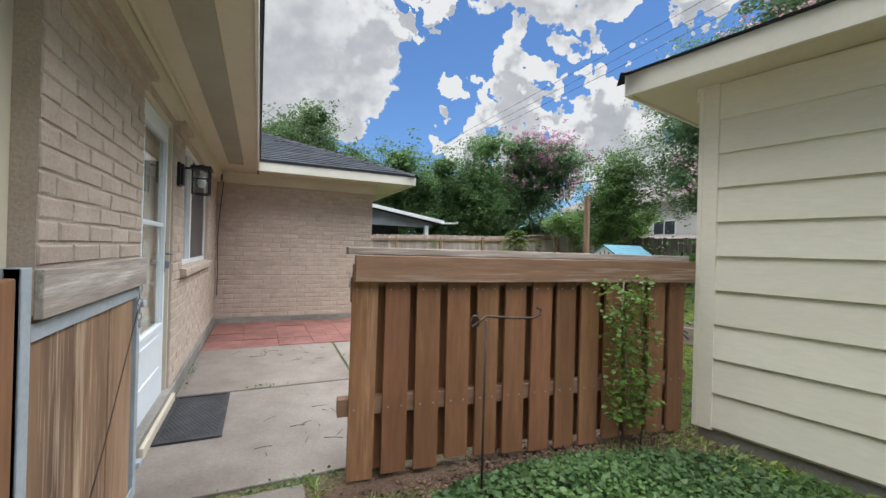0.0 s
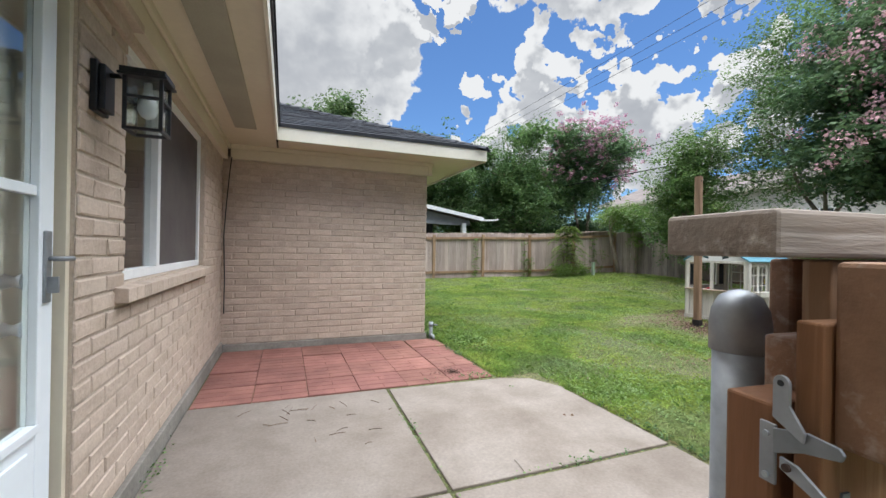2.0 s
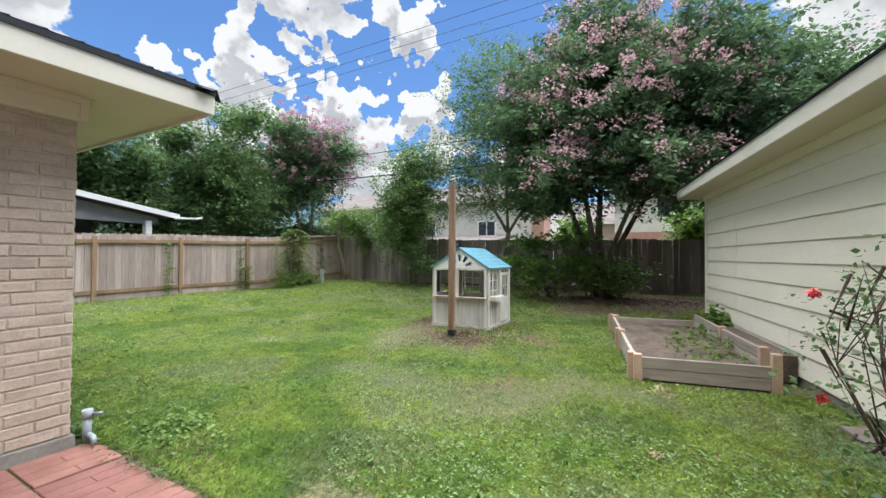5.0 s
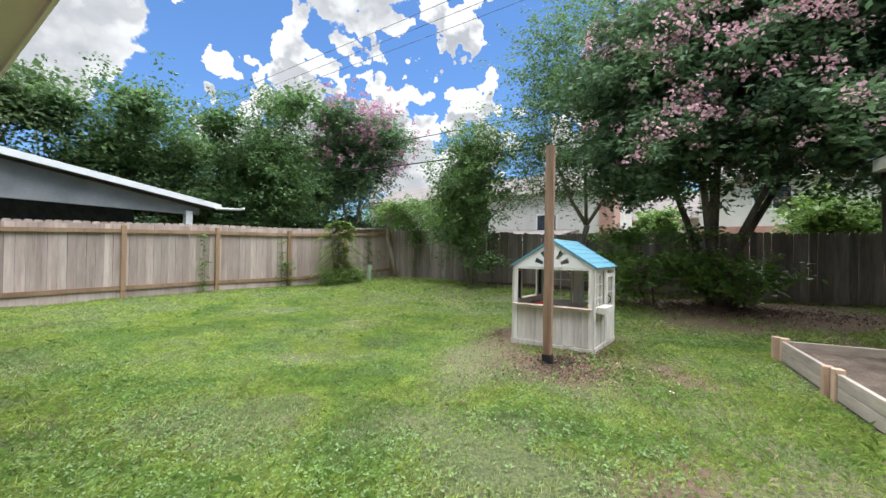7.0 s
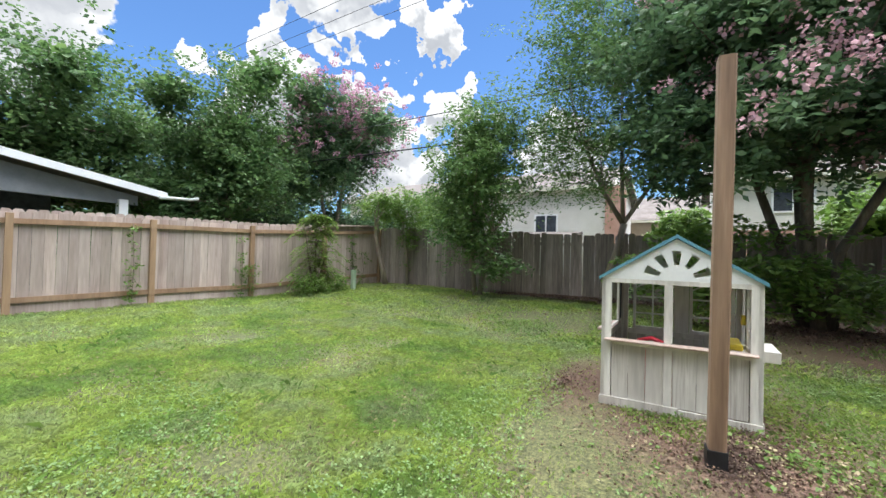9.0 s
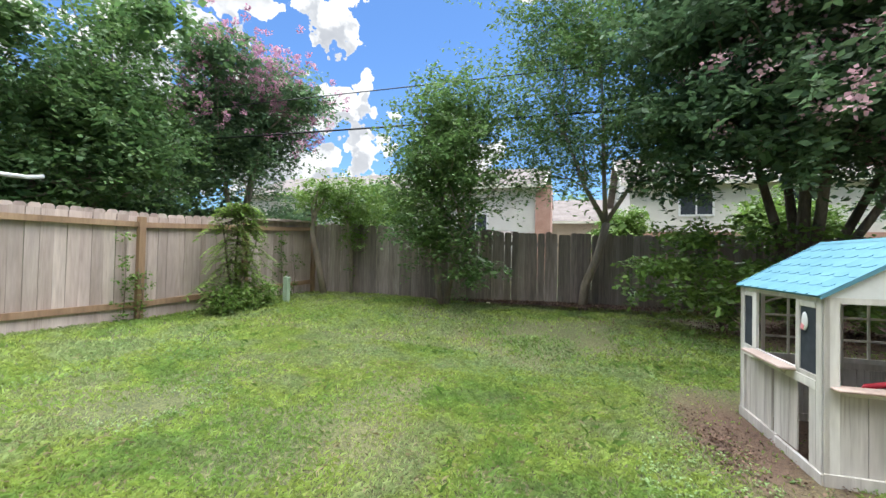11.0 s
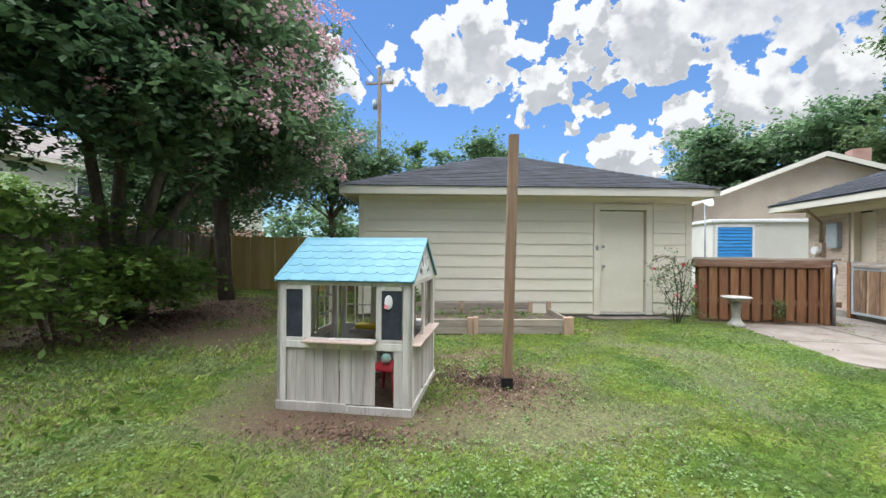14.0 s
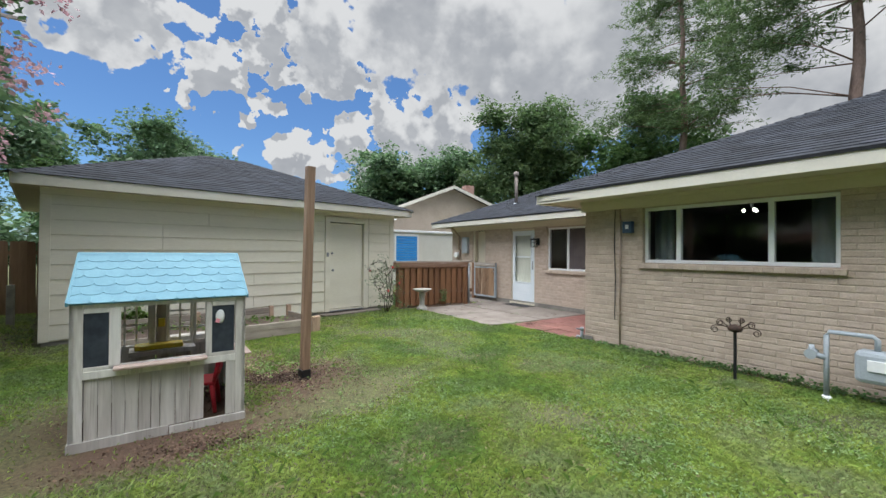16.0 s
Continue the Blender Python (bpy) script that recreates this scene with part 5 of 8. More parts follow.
    for u in (0.36, 0.70):
        Geo().prism([(-0.06, MID + 0.054), (-0.005, MID + 0.054), (-0.005, MID + 0.01)], "x", u, u + 0.018).part("bracket", PLAYWOOD, s)
    sh = Geo()
    sh.lathe([(0.0, -0.004), (0.03, -0.003), (0.034, 0.0), (0.03, 0.003), (0.0, 0.004)], 14)
    hook = sh.part("sticker", PALEP, frames["N"], "white and pink paper cut-out on the chalkboard")
    hook.matrix_basis = pose(0.93, 0.0, 0.87, 90, 0, 0) @ Matrix.Diagonal((1.0, 1.7, 1.0, 1.0))
    hk = Geo().box(0, 0.03, -0.006, 0, -0.02, 0.012).part("sticker_patch", PINKP, frames["N"])
    hk.matrix_basis = pose(0.90, 0.0, 0.845, 0, 20, 0)
    # west wall, gable with serving counter: u from north to south
    bb("W", "mid_rail", PLAYCREAM, 0.075, D - 0.075, MID, MID + 0.03, -0.002, 0.02)
    bb("W", "centre_post", PLAYCREAM, 0.46, 0.52, 0.05, E - 0.036, -0.004, 0.02)
    boards("W", 0.08, 0.46, 0.05, MID, w=0.12)
    boards("W", 0.52, D - 0.08, 0.05, MID, w=0.16)
    Geo().box(0.03, D - 0.03, -0.06, 0.05, MID + 0.031, MID + 0.046).part("serving_shelf", COUNTER, frames["W"], "long pinkish serving counter", 0.006)
    # south wall: u from west to east
    bb("S", "mid_rail", PLAYCREAM, 0.075, 0.58, MID, MID + 0.055, -0.004, 0.02)
    boards("S", 0.08, 0.575, 0.05, MID)
    bb("S", "stile", PLAYCREAM, 0.56, 0.61, 0.05, E - 0.036, 0.0, 0.02)
    casement("S", 0.08, MID - 0.02, E - 0.045, 0.225)
    casement("S", 0.308, MID - 0.02, E - 0.045, 0.225)
    door = new("door")
    door.parent = frames["S"]
    door["label"] = "small cream playhouse door with an arched window"
    Geo().box(0.62, 0.68, -0.004, 0.016, 0.06, 0.95).box(0.95, 1.01, -0.004, 0.016, 0.06, 0.95).box(0.68, 0.95, -0.004, 0.016, 0.06, 0.50).box(0.68, 0.95, -0.004, 0.016, 0.90, 0.95).part("door_leaf", PLAYCREAM, door, bevel=0.003)
    for i in range(1, 3):
        Geo().box(0.68 + 0.09 * i - 0.008, 0.68 + 0.09 * i + 0.008, 0, 0.012, 0.5, 0.9).part("door_bar", PLAYCREAM, door)
    Geo().box(0.68, 0.95, 0, 0.012, 0.69, 0.706).part("door_bar", PLAYCREAM, door)
    Geo().tube([(0.65, -0.01, 0.56), (0.65, -0.04, 0.58), (0.65, -0.04, 0.64), (0.65, -0.01, 0.66)], 0.007, 6).part("door_pull", BLACK, door, "black pull handle")
    bx = Geo().box(0.10, 0.50, -0.11, -0.006, MID - 0.02, MID + 0.06).part("flower_box", PLAYCREAM, frames["S"], "cream planter box under the window", 0.004)
    # east wall: two wide sashes
    boards("E", 0.08, D - 0.08, 0.05, 0.42)
    bb("E", "mid_rail", PLAYCREAM, 0.0755, D - 0.0755, 0.421, 0.47, -0.004, 0.02)
    bb("E", "stile", PLAYCREAM, 0.455, 0.585, 0.471, E - 0.036, 0.0, 0.02)
    casement("E", 0.085, 0.472, E - 0.05, 0.365)
    casement("E", 0.59, 0.472, E - 0.05, 0.365)
    # gables with fan cut-outs
    for k in "WE":
        hw = D / 2 + 0.018
        cx = D / 2
        # fill between the openings by a fan of quads in polar steps
        gg = Geo()
        N = 90
        inner_r, outer_r = 0.125, 0.235

        def lim(a):
            ca, sa = math.cos(a), math.sin(a)
            # distance to the roof line from the fan's centre
            h0 = R - 0.02 - (E + 0.0)
            return h0 * hw / (abs(ca) * h0 + sa * hw)

        def pt(a, r_):
            return (cx + math.cos(a) * r_, E + max(math.sin(a) * r_, 0.0))
        for i in range(N):
            a0, a1 = math.pi * i / N, math.pi * (i + 1) / N
            mid = math.degrees((a0 + a1) / 2)
            hole = any(abs(mid - c_) < 8.5 for c_ in (22, 56, 90, 124, 158))
            l0, l1 = lim(a0 + 1e-5), lim(a1 - 1e-5)
            r0, r1 = min(outer_r, l0 - 0.03), min(outer_r, l1 - 0.03)
            segs = [(0.0, 0.0, inner_r, inner_r), (r0, r1, l0, l1)] if hole else [(0.0, 0.0, l0, l1)]
            for s0, s1, e0, e1 in segs:
                q = [pt(a0, s0), pt(a0, e0), pt(a1, e1), pt(a1, s1)]
                if s0 == 0:
                    q = q[:3]
                n = len(q)
                gg.add([(p_[0], 0.002, p_[1]) for p_ in q] + [(p_[0], 0.016, p_[1]) for p_ in q], [tuple(range(n)), tuple(range(n, 2 * n))[::-1]] + [(j, j + n, (j + 1) % n + n, (j + 1) % n) for j in range(n)])
        gg.v, gg.f = weld(gg.v, gg.f)
        gg.smooth = [False] * len(gg.f)
        gg.part("gable", PALEP, frames[k], "pale gable panel with a sunburst of openings")
    # roof
    roof = new("roof")
    roof.parent = P
    roof["label"] = "bright blue roof of rounded shingles"
    hw = D / 2 + 0.02
    x0, x1 = -0.016, W + 0.016
    for sgn in (-1, 1):
        ye = D / 2 + sgn * hw
        Geo().add([(x0, ye, E - 0.005), (x1, ye, E - 0.005), (x1, D / 2, R - 0.005), (x0, D / 2, R - 0.005), (x0, ye, E + 0.008), (x1, ye, E + 0.008), (x1, D / 2, R + 0.008), (x0, D / 2, R + 0.008)],
                  [(0, 1, 2, 3), (4, 5, 6, 7), (0, 4, 5, 1), (1, 5, 6, 2), (2, 6, 7, 3), (3, 7, 4, 0)]).part("roof_board", PLAYBLUE, roof)
        # rounded shingles
        rows, cols = 6, 9
        run = math.hypot(hw, R - E)
        up = Vector((0, -sgn * hw, R - E)).normalized()
        nn = Vector((0, sgn * (R - E), hw)).normalized()
        base = Vector((0, ye, E + 0.009))
        cw = (x1 - x0) / cols
        ch = run / rows
        me = None
        for r_ in range(rows):
            for c_ in range(-1, cols + 1):
                cxx = x0 + (c_ + 0.5 + (r_ % 2) * 0.5) * cw
                xa, xb = max(cxx - cw / 2, x0), min(cxx + cw / 2, x1)
                if xb - xa < 0.01:
                    continue
                outl = []
                for j in range(9):
                    xx = xa + (xb - xa) * j / 8
                    q = (xx - cxx) / (cw / 2)
                    outl.append((xx, -0.035 * math.sqrt(max(0, 1 - q * q)) + 0.012))
                top = ch * (r_ + 1)
                low = [base + Vector((xx, 0, 0)) + up * max(r_ * ch + dd, -0.01) for xx, dd in outl]
                hi = [base + Vector((xx, 0, 0)) + up * top for xx, _ in outl]
                gs = Geo()
                n = 9
                gs.add([p_ + nn * 0.0 for p_ in low] + [p_ + nn * 0.004 for p_ in low] + [p_ + nn * 0.0005 for p_ in hi],
                       [(j, j + 1, n + j + 1, n + j) for j in range(8)] + [(n + j, n + j + 1, 2 * n + j + 1, 2 * n + j) for j in range(8)])
                gs.part("shingle", PLAYBLUE, roof)
        # barge boards on the gable ends
    for xx in (x0 - 0.004, x1 - 0.012):
        for sgn in (-1, 1):
            ye = D / 2 + sgn * (hw + 0.002)
            Geo().add([(xx + dx, yy, zz) for dx in (0, 0.016) for yy, zz in ((ye, E - 0.012), (D / 2, R - 0.012), (D / 2, R + 0.016), (ye, E + 0.016))],
                      [(0, 1, 2, 3), (4, 7, 6, 5), (0, 4, 5, 1), (1, 5, 6, 2), (2, 6, 7, 3), (3, 7, 4, 0)]).part("barge_board", PLAYBLUE, roof)
    Geo().prism([(D / 2 - 0.03, R - 0.005), (D / 2, R + 0.018), (D / 2 + 0.03, R - 0.005), (D / 2, R + 0.006)], "x", x0, x1).part("ridge_cap", PLAYBLUE, roof)
    # inside: grey back board, toy phone and small stove
    Geo().box(0.535, 0.615, 0.031, 0.05, 0.5, 1.0).part("post_board", PLAYWOOD, P)
    Geo().box(0.545, 0.60, 0.051, 0.085, 0.67, 0.75).part("toy_phone", YELLOW, P, "yellow toy telephone", 0.006)
    Geo().box(0.40, 0.78, 0.08, 0.22, MID - 0.01, MID + 0.035).part("toy_sink", YELLOW, P, "yellow toy sink", 0.01)
    Geo().box(0.30, 0.82, 0.035, 0.26, MID - 0.05, MID - 0.012).part("inside_shelf", PLAYWOOD, P)


playhouse()


def toy_chair(x, y, rz):
    c = thing("toy_chair", x, y, 0.0, rz, "red plastic child chair inside the playhouse", "chair")
    Geo().box(-0.15, 0.15, -0.14, 0.14, 0.24, 0.265).part("seat", RED, c, bevel=0.01)
    for sx in (-1, 1):
        for sy in (-1, 1):
            Geo().tube([(sx * 0.12, sy * 0.11, 0.245), (sx * 0.15, sy * 0.14, 0.0)], [0.022, 0.018], 8).part("leg", RED, c)
    back = Geo()
    pts = [(-0.14, 0.13, 0.265), (-0.15, 0.16, 0.42), (-0.10, 0.175, 0.52), (0.0, 0.18, 0.55), (0.10, 0.175, 0.52), (0.15, 0.16, 0.42), (0.14, 0.13, 0.265)]
    back.tube(pts, 0.018, 8)
    back.box(-0.13, 0.13, 0.155, 0.17, 0.33, 0.45)
    back.part("backrest", RED, c)


toy_chair(7.64, 7.16, 78)
b = thing("toy_ball", 7.67, 7.15, 0.266, 0, "small pale green ball on the toy chair", "ball")
Geo().lathe([(0.0, 0.0), (0.03, 0.008), (0.045, 0.03), (0.048, 0.045), (0.045, 0.062), (0.03, 0.085), (0.0, 0.092)], 16).part("ball", material("mint_rubber", [(0.4, 0.72, 0.6), (0.5, 0.8, 0.68)], 4, 20, 0.5, 0, contrast=0.03), b)


# ---- timber post ----
p = thing("timber_post", 6.61, 6.78, 0.0, 8, "tall square timber post with a black sleeve at its foot", "post")
g = Geo()
h = 0.045
ch = 0.008
oct_ = [(-h + ch, -h), (h - ch, -h), (h, -h + ch), (h, h - ch), (h - ch, h), (-h + ch, h), (-h, h - ch), (-h, -h + ch)]
g.add([(a, b_, -0.05) for a, b_ in oct_] + [(a - 0.055, b_ - 0.015, 2.37) for a, b_ in oct_], [tuple(range(8))[::-1], tuple(range(8, 16))] + [(i, (i + 1) % 8, (i + 1) % 8 + 8, i + 8) for i in range(8)])
g.part("timber", POLE, p)
Geo().box(-0.052, 0.052, -0.052, 0.052, -0.03, 0.10).part("sleeve", BLACK, p, "black plastic sleeve", bevel=0.004)
# the shade inside the bolt hole, painted as a black disc on the timber
Geo().tube([(-0.055, -0.062, 2.30), (-0.055, -0.055, 2.30)], 0.012, 10).part("bolt_hole", BLACK, p)


# ---- raised bed ----
def raised_bed():
    B = thing("raised_bed", GX, GY, 0.0, GA, "bleached timber raised bed with tan corner blocks and weedy soil", "raised bed")
    y0, y1, x0, x1 = 0.46, 1.55, 2.83, 5.78
    for z in (0.0, 0.115):
        Geo().box(x0 + 0.08, 4.27, y1 - 0.04, y1, z, z + 0.11).part("side_board", BEDWOOD, B, bevel=0.006)
        Geo().box(4.43, x1 - 0.08, y1 - 0.04, y1, z, z + 0.11).part("side_board", BEDWOOD, B, bevel=0.006)
        Geo().box(x0, x0 + 0.04, 0.3, y1 - 0.08, z, z + 0.11).part("side_board", BEDWOOD, B, bevel=0.006)
        Geo().box(x1 - 0.04, x1, 0.3, y1 - 0.08, z, z + 0.11).part("side_board", BEDWOOD, B, bevel=0.006)
        Geo().box(3.2, x1, 0.30, 0.34, z + 0.1, z + 0.21).part("back_board", BEDWOOD, B, bevel=0.006)
    for a, c in ((x0 - 0.04, y1 - 0.08), (x0 + 0.045, y1 - 0.03), (4.27, y1 - 0.06), (4.36, y1 - 0.02), (x1 - 0.08, y1 - 0.08), (x1, y1 - 0.02), (3.14, 0.28), (4.4, 0.28), (x0 - 0.03, 0.3)):
        zt = 0.26 if c > 0.5 else 0.35
        Geo().box(a, a + 0.08, c, c + 0.08, -0.03, zt).part("corner_block", BLOCK, B, "tan corner block", bevel=0.01)
    rnd = random.Random(3)
    nx, ny = 40, 18
    v = [(x0 + 0.04 + (x1 - x0 - 0.08) * i / nx, 0.345 + (y1 - 0.385) * j / ny * 1.0, 0.13 + 0.03 * noise.noise(Vector((i * 0.6, j * 0.6, 1))) + 0.012 * rnd.random()) for i in range(nx + 1) for j in range(ny + 1)]
    v = [(a, min(b_, y1 - 0.04), c) for a, b_, c in v]
    me = fast_mesh("soil", v, [(i * (ny + 1) + j, (i + 1) * (ny + 1) + j, (i + 1) * (ny + 1) + j + 1, i * (ny + 1) + j + 1) for i in range(nx) for j in range(ny)])
    put_mesh("soil", me, SOIL, B, "dark dry garden soil", kind="stuff")
    Geo().box(3.2, x1, 0.03, 0.30, 0.0, 0.27).part("back_soil", SOIL, B)


raised_bed()


def birdbath():
    b = thing("bird_bath", 2.70, 2.93, 0.0, 0, "weathered pale stone bird bath on a turned pedestal", "bird bath")
    b.scale = (1.13, 1.13, 1.08)
    Geo().lathe([(0.11, -0.02), (0.12, 0.03), (0.10, 0.06), (0.07, 0.09), (0.055, 0.16), (0.06, 0.28), (0.075, 0.36), (0.06, 0.40)], 20).part("pedestal", STONE, b)
    Geo().lathe([(0.06, 0.39), (0.13, 0.42), (0.20, 0.455), (0.205, 0.475), (0.19, 0.478), (0.12, 0.45), (0.0, 0.44)], 28).part("basin", STONE, b)


birdbath()


# ---- boundary fences ----
def along(p, q, s):
    return (p[0] + (q[0] - p[0]) * s, p[1] + (q[1] - p[1]) * s)


NC, NW_ = (12.62, 14.75), (-3.0, 16.9)


def north_fence():
    L = math.hypot(NC[0] - NW_[0], NC[1] - NW_[1])
    ang = math.degrees(math.atan2(NC[1] - NW_[1], NC[0] - NW_[0]))
    f = thing("fence_north", NW_[0], NW_[1], 0, ang, "faded cedar board fence with honey coloured posts and a cap rail", "fence", kind="structure")
    rnd = random.Random(21)
    me_c = {}
    x, k = 0.0, 0
    board_meshes = []
    for w in (0.132, 0.138, 0.142):
        g = Geo().box(0.001, w, 0.0, 0.018, 0.0, 1.40)
        me = g.mesh("board")
        me.materials.append(PINK)
        board_meshes.append((me, w))
    while x < L - 0.1:
        me, w = rnd.choice(board_meshes)
        gx, gy = along(NW_, NC, (x + 0.07) / L)
        ob = put_mesh("board", me, None, f)
        ob.matrix_basis = pose(x, rnd.uniform(0, 0.006), ground_z(gx, gy) + 0.20 + rnd.uniform(-0.01, 0.01), 0, rnd.uniform(-0.3, 0.3), 0)
        x += w + 0.003
    s = L - 0.5
    posts = []
    x = L
    while x > 0:
        posts.append(x)
        x -= 1.83
    posts = posts[::-1]
    for i, x in enumerate(posts):
        gx, gy = along(NW_, NC, x / L)
        z = ground_z(gx, gy)
        Geo().box(x - 0.045, x + 0.045, -0.092, -0.003, z - 0.05, z + 1.58).part("post", CEDAR, f, "honey coloured cedar post", bevel=0.004)
        if i:
            x0 = posts[i - 1]
            gx0, gy0 = along(NW_, NC, x0 / L)
            z0 = ground_z(gx0, gy0)
            for nm, a, b_, y0, y1, mt in (("kick_board", 0.0, 0.195, -0.02, 0.018, PINK), ("bottom_rail", 0.20, 0.285, -0.055, -0.004, CEDAR), ("top_rail", 1.42, 1.50, -0.055, -0.004, CEDAR)):
                xa, xb = x0 + 0.046, x - 0.046
                Geo().add([(xa, y0, z0 + a), (xa, y1, z0 + a), (xa, y0, z0 + b_), (xa, y1, z0 + b_), (xb, y0, z + a), (xb, y1, z + a), (xb, y0, z + b_), (xb, y1, z + b_)],
                          [(0, 1, 3, 2), (4, 6, 7, 5), (0, 4, 5, 1), (2, 3, 7, 6), (0, 2, 6, 4), (1, 5, 7, 3)]).part(nm, mt, f)
            if i == len(posts) - 1:
                xa, xb = x0, x - 0.003
                Geo().add([(xa, y_, z0 + c) for y_ in (-0.11, 0.05) for c in (1.622, 1.65)] + [(xb, y_, z + c) for y_ in (-0.11, 0.05) for c in (1.622, 1.65)],
                          [(0, 2, 3, 1), (4, 5, 7, 6), (0, 4, 6, 2), (1, 3, 7, 5), (0, 1, 5, 4), (2, 6, 7, 3)]).part("cap_board", PINK, f)
    # the dog-eared pickets of the far side, whose tops stand above the rail
    ears = []
    for w in (0.132, 0.138):
        me = Geo().prism([(0.001, 1.40), (w, 1.40), (w, 1.625), (w - 0.028, 1.655), (0.03, 1.655), (0.001, 1.625)], "y", 0.021, 0.038).mesh("picket")
        me.materials.append(PINK)
        ears.append((me, w))
    x = 0.0
    while x < L - 0.15:
        me, w = rnd.choice(ears)
        gx, gy = along(NW_, NC, (x + 0.07) / L)
        ob = put_mesh("picket", me, None, f)
        ob.matrix_basis = pose(x, 0, ground_z(gx, gy) + rnd.uniform(-0.008, 0.008), 0, rnd.uniform(-0.3, 0.3), 0)
        x += w + 0.004


north_fence()


def dog_fence(name, P, Q, mat, label, h=1.62, wd=0.14, base=None, lean=0.6, seed=5, gapch=0.0):
    L = math.hypot(Q[0] - P[0], Q[1] - P[1])
    ang = math.degrees(math.atan2(Q[1] - P[1], Q[0] - P[0]))
    f = thing(name, P[0], P[1], 0, ang, label, "fence", kind="structure")
    rnd = random.Random(seed)
    meshes = []
    for w in (wd - 0.008, wd, wd + 0.006):
        for tp in (0.02, 0.03):
            g = Geo().prism([(0.001, 0), (w, 0), (w, h - tp), (w - 0.03, h), (0.03, h), (0.001, h - tp)], "y", 0.0, 0.018)
            me = g.mesh("board")
            me.materials.append(mat)
            meshes.append((me, w))
    x = 0.0
    while x < L - 0.05:
        me, w = rnd.choice(meshes)
        gx, gy = along(P, Q, x / L)
        ob = put_mesh("board", me, None, f)
        ob.matrix_basis = pose(x, rnd.uniform(-0.006, 0.006), ground_z(gx, gy) + rnd.uniform(-0.03, 0.03), rnd.uniform(-0.5, 0.5), rnd.uniform(-lean, lean), rnd.uniform(-1, 1))
        x += w + rnd.uniform(-0.002, 0.0025)
    x = 0.0
    while x < L:
        x1 = min(x + 2.4, L)
        (ax, ay), (bx, by) = along(P, Q, x / L), along(P, Q, x1 / L)
        za, zb = ground_z(ax, ay), ground_z(bx, by)
        for zz in (0.3, 1.3):
            Geo().add([(x, y_, za + zz + c) for y_ in (0.024, 0.06) for c in (0, 0.08)] + [(x1 - 0.002, y_, zb + zz + c) for y_ in (0.024, 0.06) for c in (0, 0.08)],
                      [(0, 2, 3, 1), (4, 5, 7, 6), (0, 4, 6, 2), (1, 3, 7, 5), (0, 1, 5, 4), (2, 6, 7, 3)]).part("rail", mat, f)
        Geo().box(x, x + 0.09, 0.062, 0.15, za - 0.05, za + 1.5).part("post", mat, f)
        x += 2.4
    return f


EC = (14.95, 1.4)
dog_fence("fence_east", NC, EC, GREYWOOD, "old grey dog-eared board fence under the trees", 1.60)
dog_fence("fence_southeast", (15.3, -0.2), (11.9, -0.75), NEWCEDAR, "new yellow cedar board fence beyond the garage", 1.62, seed=6)
dog_fence("fence_south", (11.88, -0.75), (9.0, -1.2), CEDAR, "reddish brown board fence behind the garage", 1.60, seed=7)
dog_fence("fence_east_end", (14.97, 1.38), (15.32, -0.2), GREYWOOD, "old grey board fence corner", 1.60, seed=9)


# ---- overhead wires and pole ----
up = thing("utility_pole", 12.15, -6.3, 0, 0, "tall brown utility pole with a crossarm and wires", "utility pole")
Geo().tube([(0, 0, -0.2), (0, 0, 9.2)], [0.12, 0.08], 12).part("pole", BARK, up)
Geo().box(-0.62, 0.62, -0.045, 0.045, 8.48, 8.57).part("crossarm", GREYWOOD, up)
Geo().tube([(0.2, 0.0, 7.4), (0.2, 0.0, 7.8)], 0.10, 14).part("transformer", GALV, up, "grey transformer can")
for dx in (-0.6, 0.0, 0.6):
    Geo().lathe([(0.02, 8.57), (0.04, 8.62), (0.03, 8.68), (0.0, 8.7)], 10, dx, 0).part("insulator", STEEL, up)


def wire(x0, z0, x1, z1, r, sag=0.25, y0=-6.3, y1=42.0, name="overhead_wire", label="thin black overhead wire", n=24):
    w = thing(name, x0, y0, z0, 0, label, "wire", "overhead wires")
    pts = [((x1 - x0) * i / n, (y1 - y0) * i / n, (z1 - z0) * i / n - sag * 4 * (i / n) * (1 - i / n)) for i in range(n + 1)]
    Geo().tube(pts, r, 5).part("strand", BLACK, w)


for dx in (-0.6, 0.0, 0.6):
    wire(12.3 + dx, 8.7, 12.3 + dx, 8.7, 0.008, 0.3)
wire(12.9, 4.0, 13.1, 4.9, 0.022, 0.15, label="thick black overhead cable")
wire(12.8, 5.0, 13.0, 5.5, 0.013, 0.15, label="black overhead service cable")


